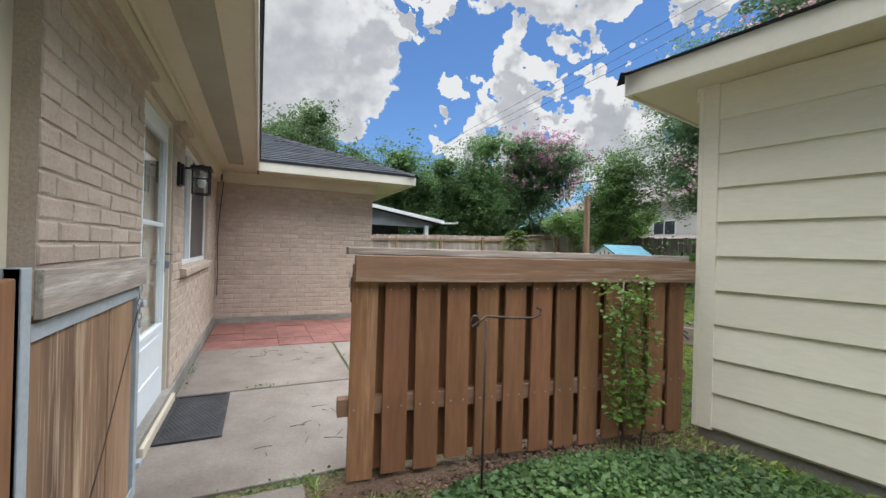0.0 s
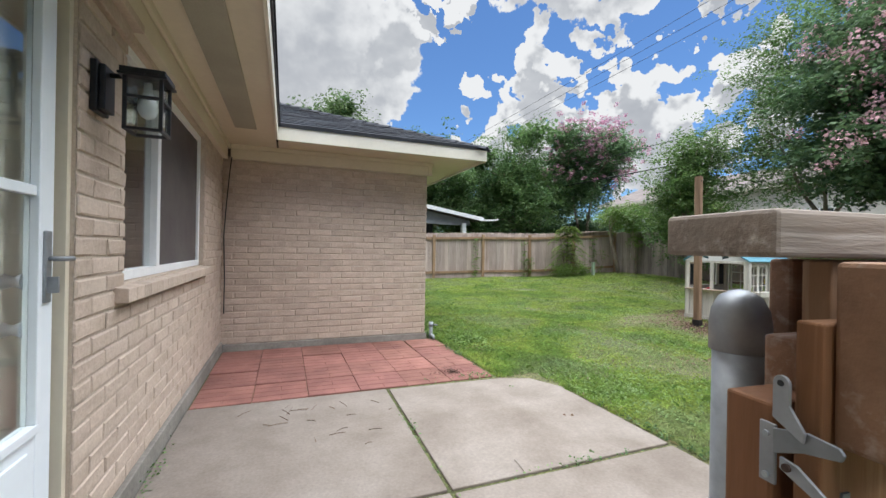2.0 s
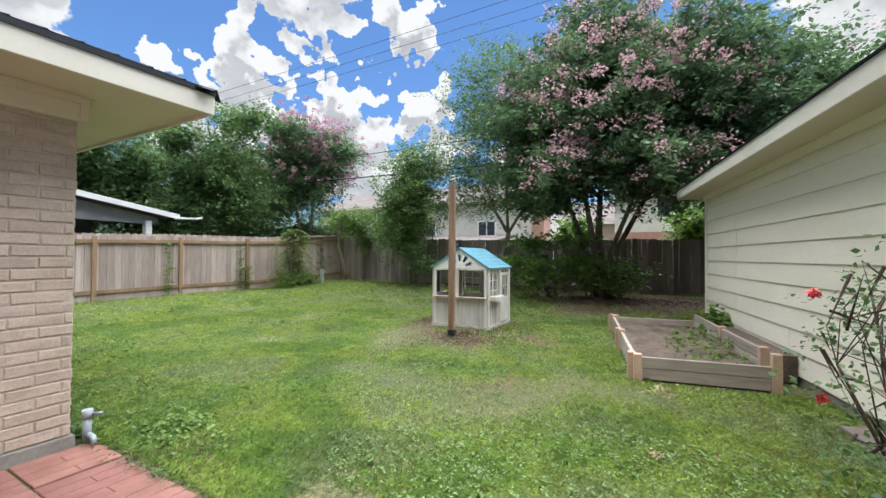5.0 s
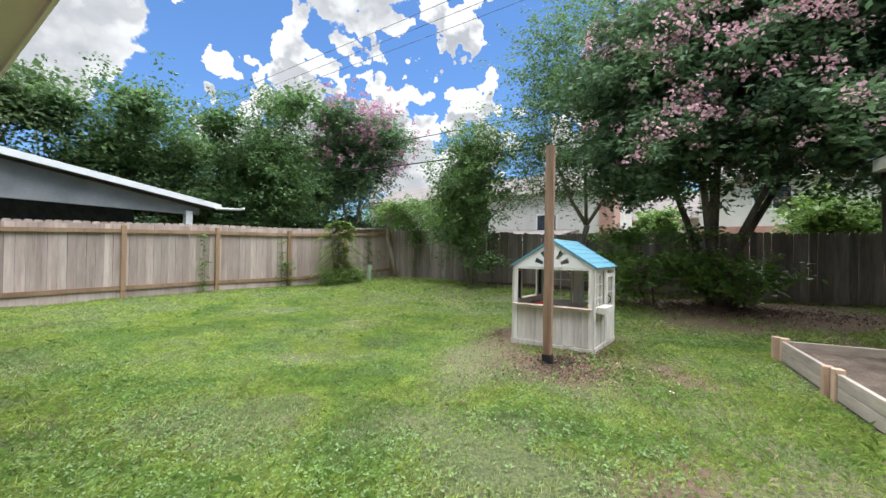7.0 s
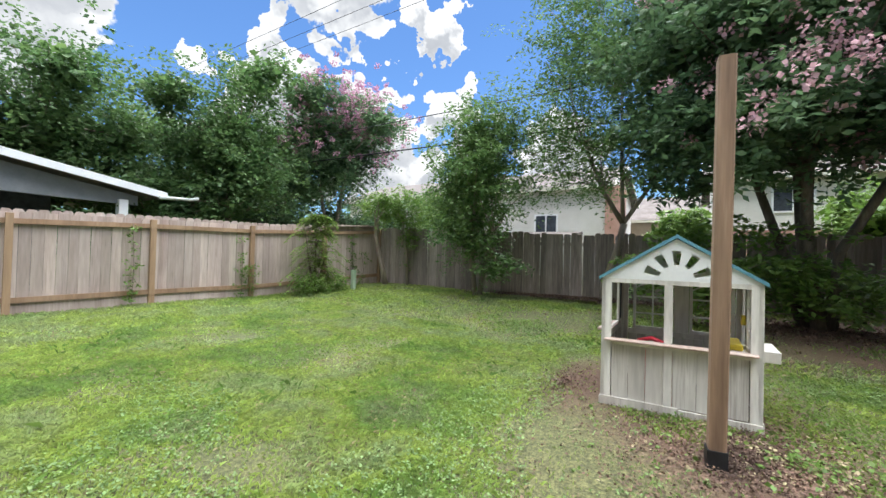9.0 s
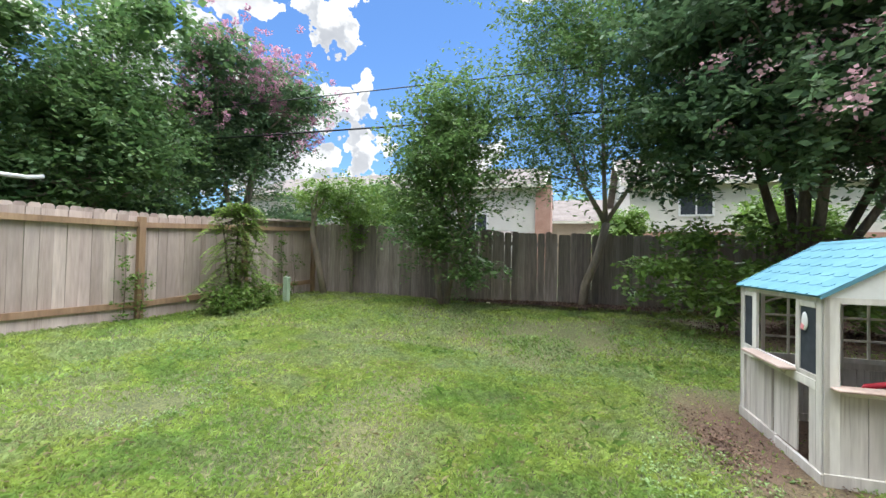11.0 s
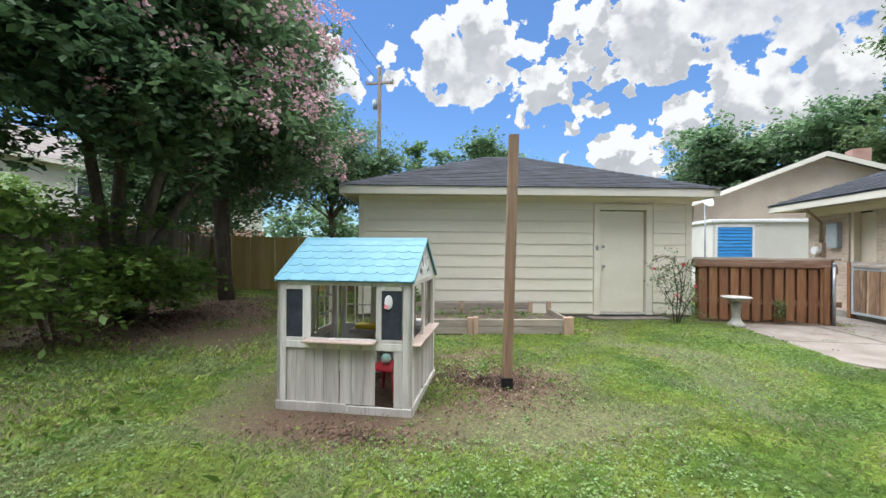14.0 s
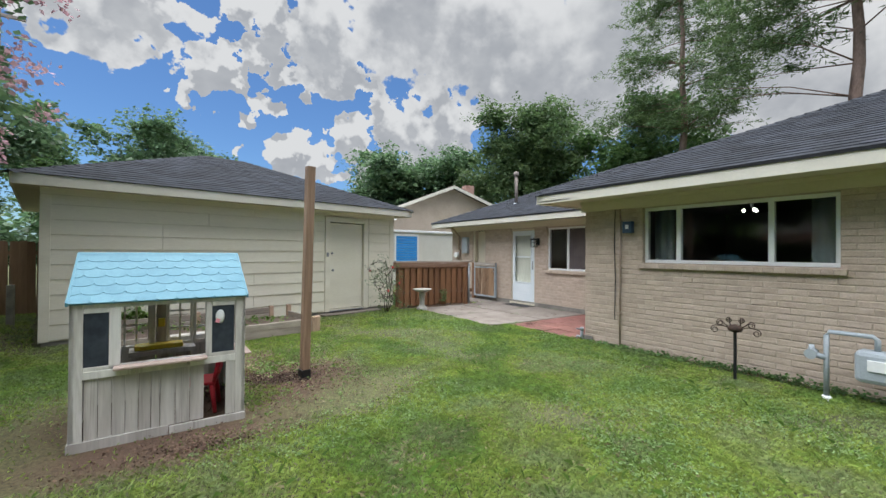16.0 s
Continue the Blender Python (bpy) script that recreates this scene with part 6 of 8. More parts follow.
# ---- trees and bushes ----
def leaf_cloud(rng, centres, radii, per, size, flat=0.35, aspect=0.5, axes=None):
    """Folded leaves about clump centres: points (N*4, 3) and faces of four corners."""
    n = len(centres)
    idx = np.repeat(np.arange(n), per)
    d = rng.normal(size=(len(idx), 3))
    d /= np.linalg.norm(d, axis=1)[:, None]
    r = rng.random(len(idx)) ** 0.45
    if axes is None:
        pos = centres[idx] + d * (r * radii[idx])[:, None] * np.array([1, 1, 0.75])
    else:
        along = (rng.random(len(idx)) * 2.1 - 0.9)
        thin = 0.5 * (1.15 - np.abs(along) * 0.55)
        pos = centres[idx] + axes[idx] * (along * radii[idx])[:, None] + d * (r * radii[idx] * thin)[:, None] * np.array([1, 1, 0.7])
        pos[:, 2] -= 0.22 * radii[idx] * np.maximum(along, 0) ** 2
    a = rng.normal(size=(len(idx), 3)) + d * 0.8
    a[:, 2] *= flat
    a[:, 2] -= 0.25
    a /= np.linalg.norm(a, axis=1)[:, None]
    b = np.cross(a, rng.normal(size=(len(idx), 3)) * np.array([0.4, 0.4, 1.0]))
    b /= np.linalg.norm(b, axis=1)[:, None] + 1e-9
    s = size * (0.6 + 0.8 * rng.random(len(idx)))[:, None]
    tip, side = a * s, b * s * aspect * 0.5
    nrm = np.cross(a, b)
    mid = pos + tip * 0.45
    v = np.stack([pos, mid + side + nrm * s * 0.08, pos + tip, mid - side + nrm * s * 0.08], axis=1).reshape(-1, 3)
    f = np.arange(len(v)).reshape(-1, 4)
    return v, f


def tree(name, label, x, y, trunks, crowns, leaves, size, mat=None, bark=None, clump=0.38, per=70, seed=1, blooms=0, bloom_mat=None, bloom_top=0.3,
         aspect=0.5, category="tree", bloom_size=0.035, limbs=26, shell=0.45, single=True, bloom_r=0.12, bloom_side=None, limb_r=0.2, core=0.0):
    """trunks: lists of (dx, dy, z, radius) from the foot up; crowns: ellipsoids (dx, dy, z, rx, ry, rz)."""
    rng = np.random.default_rng(seed)
    rnd = random.Random(seed)
    base = ground_z(x, y)
    t = thing(name, x, y, base, 0, label, category)
    for tr in trunks:
        Geo().tube([p[:3] for p in tr], [p[3] for p in tr], 9).part("trunk", bark or BARK, t)
    vol = np.array([c[3] * c[4] * c[5] for c in crowns])
    count = max(int(leaves / per), 1)
    which = rng.choice(len(crowns), count, p=vol / vol.sum())
    cr = np.array(crowns, dtype=float)
    d = rng.normal(size=(count, 3))
    d /= np.linalg.norm(d, axis=1)[:, None]
    rr = shell + (1 - shell) * rng.random(count) ** 0.6
    # an uneven outline: lobes by a slow noise, a few sprays reaching out
    lobes = np.array([noise.noise(Vector((a * 2.3 + seed, b * 2.3, c * 2.3 + k))) for (a, b, c), k in zip(d, which)])
    rr = rr * (1.0 + 0.38 * lobes) + (rng.random(count) < 0.12) * 0.22
    centres = cr[which, :3] + d * cr[which, 3:] * rr[:, None]
    axes = d * np.array([1, 1, 0.55]) + rng.normal(size=d.shape) * 0.45 + np.array([0, 0, 0.12])
    axes /= np.linalg.norm(axes, axis=1)[:, None]
    centres[:, 2] = np.maximum(centres[:, 2], 0.25)
    radii = clump * (0.6 + 0.8 * rng.random(count))
    v, f = leaf_cloud(rng, centres, radii * 1.1, per, size, aspect=aspect, axes=axes)
    me = fast_mesh("crown", v, f)
    put_mesh("crown", me, mat or LEAF, t, "", kind="stuff")
    if core:
        # the shaded inner leaves, which close the crown
        k = max(int(count * core), 1)
        pick = rng.choice(count, k)
        inner = cr[which[pick], :3] + (centres[pick] - cr[which[pick], :3]) * (0.15 + 0.5 * rng.random(k))[:, None]
        v, f = leaf_cloud(rng, inner, radii[pick], max(per // 3, 8), size * 1.6, aspect=0.8)
        put_mesh("inner_leaves", fast_mesh("inner_leaves", v, f), mat or LEAF, t, "shaded inner leaves", kind="stuff")
    g = Geo()
    forks = [q for tr in trunks for q in tr[max(1, len(tr) // 3):]]
    order = sorted(range(count), key=lambda i: rnd.random())[:limbs]
    for i in order:
        c = centres[i]
        fk = min(forks, key=lambda q: (q[0] - c[0]) ** 2 + (q[1] - c[1]) ** 2 + 0.6 * (q[2] + 0.3 - c[2]) ** 2 + rnd.random())
        r0 = min(fk[3] * 0.55, limb_r)
        m1 = [fk[k] + (c[k] - fk[k]) * 0.45 + rnd.uniform(-0.12, 0.12) for k in range(3)]
        m1[2] += 0.1
        if single:
            Geo().tube([fk[:3], m1, tuple(c)], [r0, r0 * 0.55, 0.008], 6, cap=False).part("limb", bark or BARK, t)
        else:
            g.tube([fk[:3], m1, tuple(c)], [r0, r0 * 0.55, 0.008], 6, cap=False)
    if not single:
        g.part("branchwork", bark or BARK, t, kind="stuff")
    if blooms:
        score = d[:, 2] + rng.random(count) * 0.9 + rr + (0 if bloom_side is None else (centres[:, :3] * np.array(bloom_side)).sum(1))
        pick = np.argsort(-score)[: max(int(count * bloom_top), 1)]
        pc = centres[pick] + d[pick] * radii[pick][:, None] * 0.8
        pc = pc[rng.choice(len(pc), blooms)]
        pc = pc + rng.normal(size=pc.shape) * clump * 0.45
        v, f = leaf_cloud(rng, pc, np.full(len(pc), bloom_r), 26, bloom_size, flat=1.0, aspect=1.0)
        put_mesh("blossoms", fast_mesh("blossoms", v, f), bloom_mat or BLOOM, t, "pink blossom clusters", kind="stuff")
    return t


def stem(dx0, dy0, dx1, dy1, z1, r, bend=0.1, z0=-0.1, mid=0.5):
    return [(dx0, dy0, z0, r), (dx0 + (dx1 - dx0) * mid * 0.6, dy0 + (dy1 - dy0) * mid * 0.6 + bend, z1 * mid, r * 0.8), (dx1, dy1, z1, r * 0.6)]


# in the yard
tree("crape_myrtle", "large dark green crape myrtle with pale pink blossom", 12.3, 5.3,
     [stem(-0.15, 0, -0.9, 0.3, 2.4, 0.10), stem(0.0, 0.15, -0.3, 0.9, 2.6, 0.09), stem(0.15, 0, 0.5, 0.2, 2.7, 0.10), stem(0.05, -0.15, 0.2, -0.9, 2.5, 0.09), stem(-0.1, -0.1, -0.7, -0.7, 2.4, 0.08), stem(0.05, 0.05, 0.0, 0.1, 3.0, 0.11)],
     [(-1.5, 0.6, 3.0, 1.2, 1.3, 0.55), (-1.4, -1.0, 3.2, 1.3, 1.2, 0.6), (-0.6, 1.7, 3.3, 1.3, 1.0, 0.7), (-1.7, 0.0, 4.2, 1.1, 1.2, 0.6), (-0.9, 1.6, 4.6, 1.3, 1.1, 0.7), (-0.9, -1.8, 4.5, 1.3, 1.1, 0.75),
      (-1.1, 0.2, 5.4, 1.3, 1.4, 0.7), (0.1, 1.5, 5.8, 1.3, 1.2, 0.7), (0.1, -1.4, 5.9, 1.4, 1.3, 0.8), (-0.2, 0.1, 6.8, 1.4, 1.4, 0.7), (1.0, 0.5, 4.2, 1.2, 1.6, 1.0), (0.9, -1.2, 3.6, 1.2, 1.3, 0.9), (0.8, 0.0, 6.0, 1.2, 1.3, 0.9), (-0.3, -2.4, 3.4, 1.0, 0.9, 0.6), (-1.5, 0.9, 2.45, 0.7, 0.6, 0.2), (-1.3, -1.4, 2.5, 0.7, 0.8, 0.22), (0.2, 1.9, 2.5, 0.9, 0.7, 0.3)],
     88000, 0.12, LEAF_DK, BARK, 0.42, 70, 11, 720, BLOOM_PALE, 0.3, limbs=60, bloom_size=0.055, bloom_r=0.17, bloom_side=(-0.35, -0.35, 0.0), core=0.28)
tree("shrub", "leafy dark green undergrowth at the foot of the crape myrtle", 12.0, 6.6, [stem(0, 0, -0.2, 0.2, 0.7, 0.03), stem(0, -0.1, 0.3, -0.3, 0.7, 0.03)],
     [(-0.4, 0.2, 1.0, 0.9, 1.3, 0.12), (-0.2, 0.4, 0.55, 0.8, 1.0, 0.12), (0.0, 0.0, 1.5, 0.8, 1.1, 0.14), (0.1, -1.3, 0.7, 0.8, 0.9, 0.4)], 8500, 0.11, LEAF_LT, BARK, 0.26, 36, 12, category="shrub")
tree("oak_tree", "dark shaded tree against the back fence", 12.6, 2.7, [stem(0, 0, 0.1, 0.2, 2.6, 0.17), stem(0.1, -0.2, 0.5, -0.6, 2.8, 0.12)],
     [(-0.2, 0.4, 4.1, 2.1, 2.0, 1.7), (0.2, -0.9, 4.0, 2.0, 1.6, 1.6), (0.0, 0.4, 5.6, 1.9, 1.9, 1.4), (0.3, -2.4, 4.3, 1.5, 1.3, 1.6)], 54000, 0.125, LEAF_DK, BARK, 0.5, 85, 13, 40, BLOOM_PALE, 0.3, limbs=36, core=0.5)
tree("slender_tree", "slim grey barked tree with airy light foliage by the old fence", 13.35, 8.6,
     [[(0, 0.12, -0.1, 0.10), (0.0, 0.08, 0.5, 0.085), (-0.08, -0.16, 1.1, 0.08), (-0.1, -0.32, 1.8, 0.075)], [(-0.1, -0.3, 1.8, 0.06), (-0.2, 0.1, 2.5, 0.045), (-0.3, 0.5, 3.6, 0.03)], [(-0.1, -0.3, 1.8, 0.05), (0.0, -0.8, 2.6, 0.04), (0.1, -1.2, 3.6, 0.025)], [(-0.1, -0.3, 1.8, 0.05), (-0.1, -0.25, 3.0, 0.04), (0, -0.2, 4.8, 0.02)]],
     [(-0.2, 0.0, 4.4, 1.7, 2.1, 1.9), (0.0, 0.1, 6.4, 1.3, 1.7, 1.5), (-0.2, -1.2, 3.6, 1.0, 1.0, 0.9), (-0.3, 0.9, 3.3, 0.9, 0.9, 0.9)],
     40000, 0.098, LEAF_MID, PALEBARK, 0.42, 40, 14, limbs=70, shell=0.25, aspect=0.35)
tree("small_tree", "bushy small tree with pale leaning stems by the old fence", 12.5, 11.4,
     [[(0, 0, -0.1, 0.07), (0.05, -0.1, 0.7, 0.06), (-0.15, -0.4, 1.5, 0.045)], [(0.05, 0.1, -0.1, 0.06), (0.2, 0.3, 0.8, 0.05), (0.3, 0.2, 1.6, 0.04)], [(-0.05, 0.05, -0.1, 0.05), (-0.1, 0.2, 0.9, 0.04), (-0.2, 0.1, 1.7, 0.03)]],
     [(-0.2, -0.1, 2.6, 1.15, 1.2, 1.1), (0.0, 0.0, 3.7, 0.95, 1.0, 1.1), (-0.35, 0.2, 1.5, 0.75, 0.9, 0.6), (-0.3, -0.6, 0.8, 0.5, 0.6, 0.4)],
     24000, 0.085, LEAF_MID, PALEBARK, 0.36, 44, 15, limbs=36, core=0.3)
tree("vine_tree", "crooked trunk wrapped in bright green vine at the fence corner", 12.35, 14.2, [[(0, 0, -0.1, 0.08), (-0.15, 0.05, 0.6, 0.07), (-0.35, 0.1, 1.3, 0.06), (-0.3, 0.1, 1.8, 0.05)], [(0.3, -0.5, -0.1, 0.04), (0.25, -0.5, 0.9, 0.04), (0.2, -0.4, 1.7, 0.03)]],
     [(-0.3, 0.0, 2.1, 0.55, 0.5, 0.4), (0.35, -0.6, 2.0, 0.55, 0.6, 0.45), (0.25, -0.5, 1.3, 0.22, 0.22, 0.6), (0.1, -0.3, 2.3, 0.7, 0.7, 0.3)], 8500, 0.07, LEAF_LT, PALEBARK, 0.2, 40, 16, limbs=10)


def frond_bush():
    """Layered feathery fronds: each a bowed stalk with paired leaflets."""
    x0, y0 = 10.2, 14.55
    t = thing("mimosa_bush", x0, y0, ground_z(x0, y0), 0, "feathery light green bush with layered fronds before the cedar fence", "bush")
    rng = np.random.default_rng(17)
    for dx, top in ((0.0, 1.9), (-0.35, 1.5), (0.45, 1.3)):
        Geo().tube([(0, 0, -0.05), (dx * 0.5, 0.02, top * 0.5), (dx, -0.02, top)], [0.025, 0.018, 0.008], 6).part("stem", BARK, t)
    stalks, v = Geo(), []
    for k in range(170):
        layer = rng.random()
        z = 0.15 + 1.7 * layer
        reach = (0.95 - 0.5 * layer) * (0.5 + 0.6 * rng.random())
        az = rng.uniform(math.pi, 2 * math.pi) if rng.random() < 0.75 else rng.uniform(0, math.pi)
        d = np.array([math.cos(az), 0.45 * math.sin(az), 0.0])
        start = np.array([0.35 * (rng.random() - 0.5) * 1.6, -0.02, z])
        side = np.array([-d[1], d[0], 0.0]) / np.hypot(d[0], d[1])
        pts = [start + d * reach * q + np.array([0, 0, 0.22 * q - 0.42 * q * q]) for q in np.linspace(0, 1, 6)]
        stalks.tube([tuple(p) for p in pts], 0.004, 4)
        for q in np.linspace(0.15, 1.0, 15):
            p = start + d * reach * q + np.array([0, 0, 0.22 * q - 0.42 * q * q])
            ln = 0.13 * (1.15 - q) + 0.035
            for sg in (-1, 1):
                out = side * sg * ln + d * 0.04 + np.array([0, 0, -0.02 + 0.02 * rng.normal()])
                v += [p, p + out * 0.5 + d * 0.024, p + out, p + out * 0.5 - d * 0.024]
    stalks.part("stalkwork", BARK, t, kind="stuff")
    put_mesh("leaves", fast_mesh("leaves", v, np.arange(len(v)).reshape(-1, 4)), FROND, t, "", kind="stuff")
    low = np.array([[rng.uniform(-0.65, 0.65), rng.uniform(-0.35, 0.0), rng.uniform(0.05, 0.45)] for _ in range(90)])
    a, b = leaf_cloud(rng, low, np.full(90, 0.15), 26, 0.06, aspect=0.5)
    put_mesh("low_leaves", fast_mesh("low_leaves", a, b), LEAF_LT, t, "darker low leaves", kind="stuff")


frond_bush()
for vx, top, w in ((8.74, 1.35, 0.07), (8.95, 0.8, 0.12), (11.6, 1.4, 0.10), (6.86, 1.5, 0.06), (11.95, 0.9, 0.16)):
    vy = 14.75 + (12.62 - vx) * 0.1376 - 0.12
    t = thing("fence_climber", vx, vy, ground_z(vx, vy), 0, "thin green vine climbing the cedar fence", "vine")
    rng = np.random.default_rng(int(vx * 100))
    n = int(22 * top)
    c = np.stack([rng.normal(size=n) * w, rng.normal(size=n) * 0.015, rng.random(n) * top], 1)
    a, b = leaf_cloud(rng, c, np.full(n, 0.06), 9, 0.05, aspect=0.7)
    put_mesh("leaves", fast_mesh("leaves", a, b), LEAF_LT, t, "", kind="stuff")
    Geo().tube([(0, 0, 0), (w * 0.4, 0.01, top * 0.5), (-w * 0.3, 0, top)], 0.005, 5).part("vine_stem", BARK, t)
gp = thing("fence_marker", 11.15, 14.25, ground_z(11.15, 14.25), 0, "short pale green utility marker post by the fence", "marker post")
Geo().box(-0.05, 0.05, -0.05, 0.05, -0.05, 0.5).part("post", material("faded_green_plastic", [(0.28, 0.38, 0.26), (0.36, 0.46, 0.33)], 3, 20, 0.6, 0, contrast=0.08), gp, bevel=0.01)
gp = thing("marker_post", 10.2, 0.9, ground_z(10.2, 0.9), 0, "short pale marker post by the back fence", "marker post")
Geo().box(-0.05, 0.05, -0.05, 0.05, -0.05, 0.75).part("post", STONE, gp, bevel=0.01)

# rose bush, fence vine, ivy by the fence
tree("rose_bush", "thin thorny rose bush with a few red roses", 3.6, 2.78,
     [stem(0, 0, 0.15, 0.2, 1.1, 0.009), stem(0, 0.02, -0.15, 0.1, 1.15, 0.008), stem(0.02, 0, 0.35, 0.1, 0.7, 0.010), stem(0, 0, -0.3, 0.1, 0.6, 0.010), stem(0, 0, 0.05, 0.35, 0.75, 0.010)],
     [(0.1, 0.1, 0.9, 0.4, 0.35, 0.38), (0.0, 0.05, 0.4, 0.35, 0.3, 0.25)], 1500, 0.032, LEAF, RUST, 0.12, 14, 18, 4, ROSE, 0.6, category="rose bush", bloom_size=0.025, bloom_r=0.02, aspect=0.7, limbs=44)
v = thing("fence_vine", 2.42, 2.18, 0.0, 0, "yellow green climbing vine on the brown fence", "vine")
rng = np.random.default_rng(31)
cs = np.array([[0.06 * math.sin(i * 1.7) + (0.0 if i % 2 else 0.17) - 0.02 * i / 10, -0.05 + 0.02 * math.cos(i), 0.16 + i * 0.033] for i in range(27)])
a_, b_ = leaf_cloud(rng, cs, np.full(len(cs), 0.085), 44, 0.032, aspect=0.7)
put_mesh("leaves", fast_mesh("leaves", a_, b_), LEAF_LT, v, "", kind="stuff")
gg = Geo()
for s in (0.0, 0.17):
    gg.tube([(s + 0.02, -0.03, 0.0), (s + 0.05, -0.05, 0.4), (s - 0.02, -0.045, 0.75), (s + 0.01, -0.03, 1.02)], 0.005, 5)
gg.part("stems", BARK, v)
v = thing("vine_sprig", 1.75, 2.47, 0.0, 0, "small green sprig climbing the patio side of the fence", "vine")
cs = np.array([[0.05 * math.sin(i * 2.0), 0.03, 0.12 + i * 0.035] for i in range(9)])
a_, b_ = leaf_cloud(rng, cs, np.full(len(cs), 0.06), 34, 0.035, aspect=0.6)
put_mesh("leaves", fast_mesh("leaves", a_, b_), LEAF, v, "", kind="stuff")


def leaf_patch(name, label, cx, cy, rx, ry, n, size, mat, h=0.10, seed=1, category="ground cover", z=0.0):
    rng = np.random.default_rng(seed)
    t = thing(name, cx, cy, z, 0, label, category)
    a, r = rng.random(n) * 2 * np.pi, (np.sqrt(rng.random(n)) if h > 0.05 else np.abs(rng.normal(size=n)) * 0.6)
    c = np.stack([np.cos(a) * r * rx, np.sin(a) * r * ry, rng.random(n) ** 1.3 * h * np.maximum(1.2 - r, 0.2)], axis=1)
    v, f = leaf_cloud(rng, c, np.full(n, 0.03), 4, size, flat=0.3, aspect=0.8)
    put_mesh("leaves", fast_mesh("leaves", v, f), mat, t, "", kind="stuff")


leaf_patch("ivy_patch", "dark green creeping ground cover at the foot of the low fence", 1.75, 1.85, 0.85, 0.34, 5200, 0.03, LEAF, 0.13, 40)
leaf_patch("ivy_patch", "low green weeds between the fence and the garage", 2.4, 1.25, 0.75, 0.85, 3600, 0.035, LEAF, 0.07, 41)
leaf_patch("litter", "dry brown leaf litter at the foot of the fence", 1.9, 2.15, 1.2, 0.25, 1500, 0.018, MULCH, 0.012, 42, "leaf litter")
leaf_patch("litter", "reddish dry leaf litter round the timber post", 6.85, 6.6, 1.25, 0.9, 3600, 0.017, MULCH, 0.012, 43, "leaf litter")
leaf_patch("litter", "dry leaf litter beside the playhouse", 7.7, 7.95, 1.0, 0.3, 450, 0.018, MULCH, 0.012, 44, "leaf litter")
leaf_patch("litter", "brown leaf litter under the crape myrtle", 12.1, 5.2, 1.3, 2.4, 2600, 0.03, MULCH, 0.012, 45, "leaf litter", z=0.19)
leaf_patch("weeds", "straggly weeds growing in the raised bed", 7.2, 3.4, 1.2, 0.5, 170, 0.045, LEAF_LT, 0.15, 46, "weeds", z=0.14)
leaf_patch("weeds", "leafy seedlings growing by the garage wall", 8.3, 3.2, 0.35, 0.2, 260, 0.07, LEAF_LT, 0.4, 47, "weeds", z=0.16)
leaf_patch("weeds", "weeds and dry clippings at the patio corner", 2.65, 6.9, 0.3, 0.45, 500, 0.03, LEAF_LT, 0.05, 48, "weeds")
leaf_patch("straw", "dry straw scattered beside the raised bed", 5.35, 3.9, 0.3, 0.35, 60, 0.025, STRAW, 0.015, 49, "straw")
leaf_patch("straw", "dry straw among the litter by the timber post", 6.9, 6.5, 1.1, 1.0, 220, 0.022, STRAW, 0.015, 53, "straw")
leaf_patch("weeds", "small weeds coming up through the bare earth", 6.9, 6.3, 1.3, 1.1, 200, 0.03, LEAF_LT, 0.05, 54, "weeds")
leaf_patch("straw", "dry pale clippings on the lawn", 3.9, 3.9, 0.12, 0.1, 30, 0.02, STRAW, 0.02, 50, "straw")
leaf_patch("litter", "brown leaf litter along the old fence", 13.3, 9.5, 0.5, 4.0, 2600, 0.03, MULCH, 0.012, 51, "leaf litter", z=0.3)

for cx, cy, rx, ry, n in ((-0.12, 4.6, 0.02, 1.0, 90), (1.24, 4.7, 0.012, 0.75, 60), (1.23, 3.3, 0.012, 0.6, 60), (0.5, 4.02, 0.6, 0.012, 50), (2.0, 4.02, 0.6, 0.012, 80), (0.6, 2.52, 0.7, 0.02, 120), (2.7, 4.2, 0.05, 1.1, 260), (2.1, 5.55, 0.5, 0.05, 150), (2.25, 6.3, 0.05, 0.7, 200)):
    leaf_patch("joint_weeds", "tiny weeds and moss growing along the slab joints", cx, cy, rx, ry, int(n * 0.4), 0.016, LEAF, 0.045, 70 + n, "weeds", z=-0.012)


def twigs():
    rnd = random.Random(14)
    g = Geo()
    for _ in range(70):
        cx, cy = rnd.choice(((0.75, 3.1), (0.8, 3.5), (1.0, 2.9), (0.6, 5.0), (0.9, 5.1), (1.8, 3.4)))
        x, y, a, l = rnd.gauss(cx, 0.22), rnd.gauss(cy, 0.22), rnd.uniform(0, 3.14), rnd.uniform(0.03, 0.13)
        if -0.1 < x < 2.5 and 2.6 < y < 5.4:
            dx, dy = math.cos(a) * l / 2, math.sin(a) * l / 2
            g.tube([(x - dx, y - dy, 0.003), (x, y + rnd.uniform(-0.006, 0.006), 0.006), (x + dx, y + dy, 0.003)], 0.0016, 4)
    g.part("twig_litter", MULCH, None, "thin dry twigs and pine straw scattered on the concrete", kind="stuff", category="twigs")


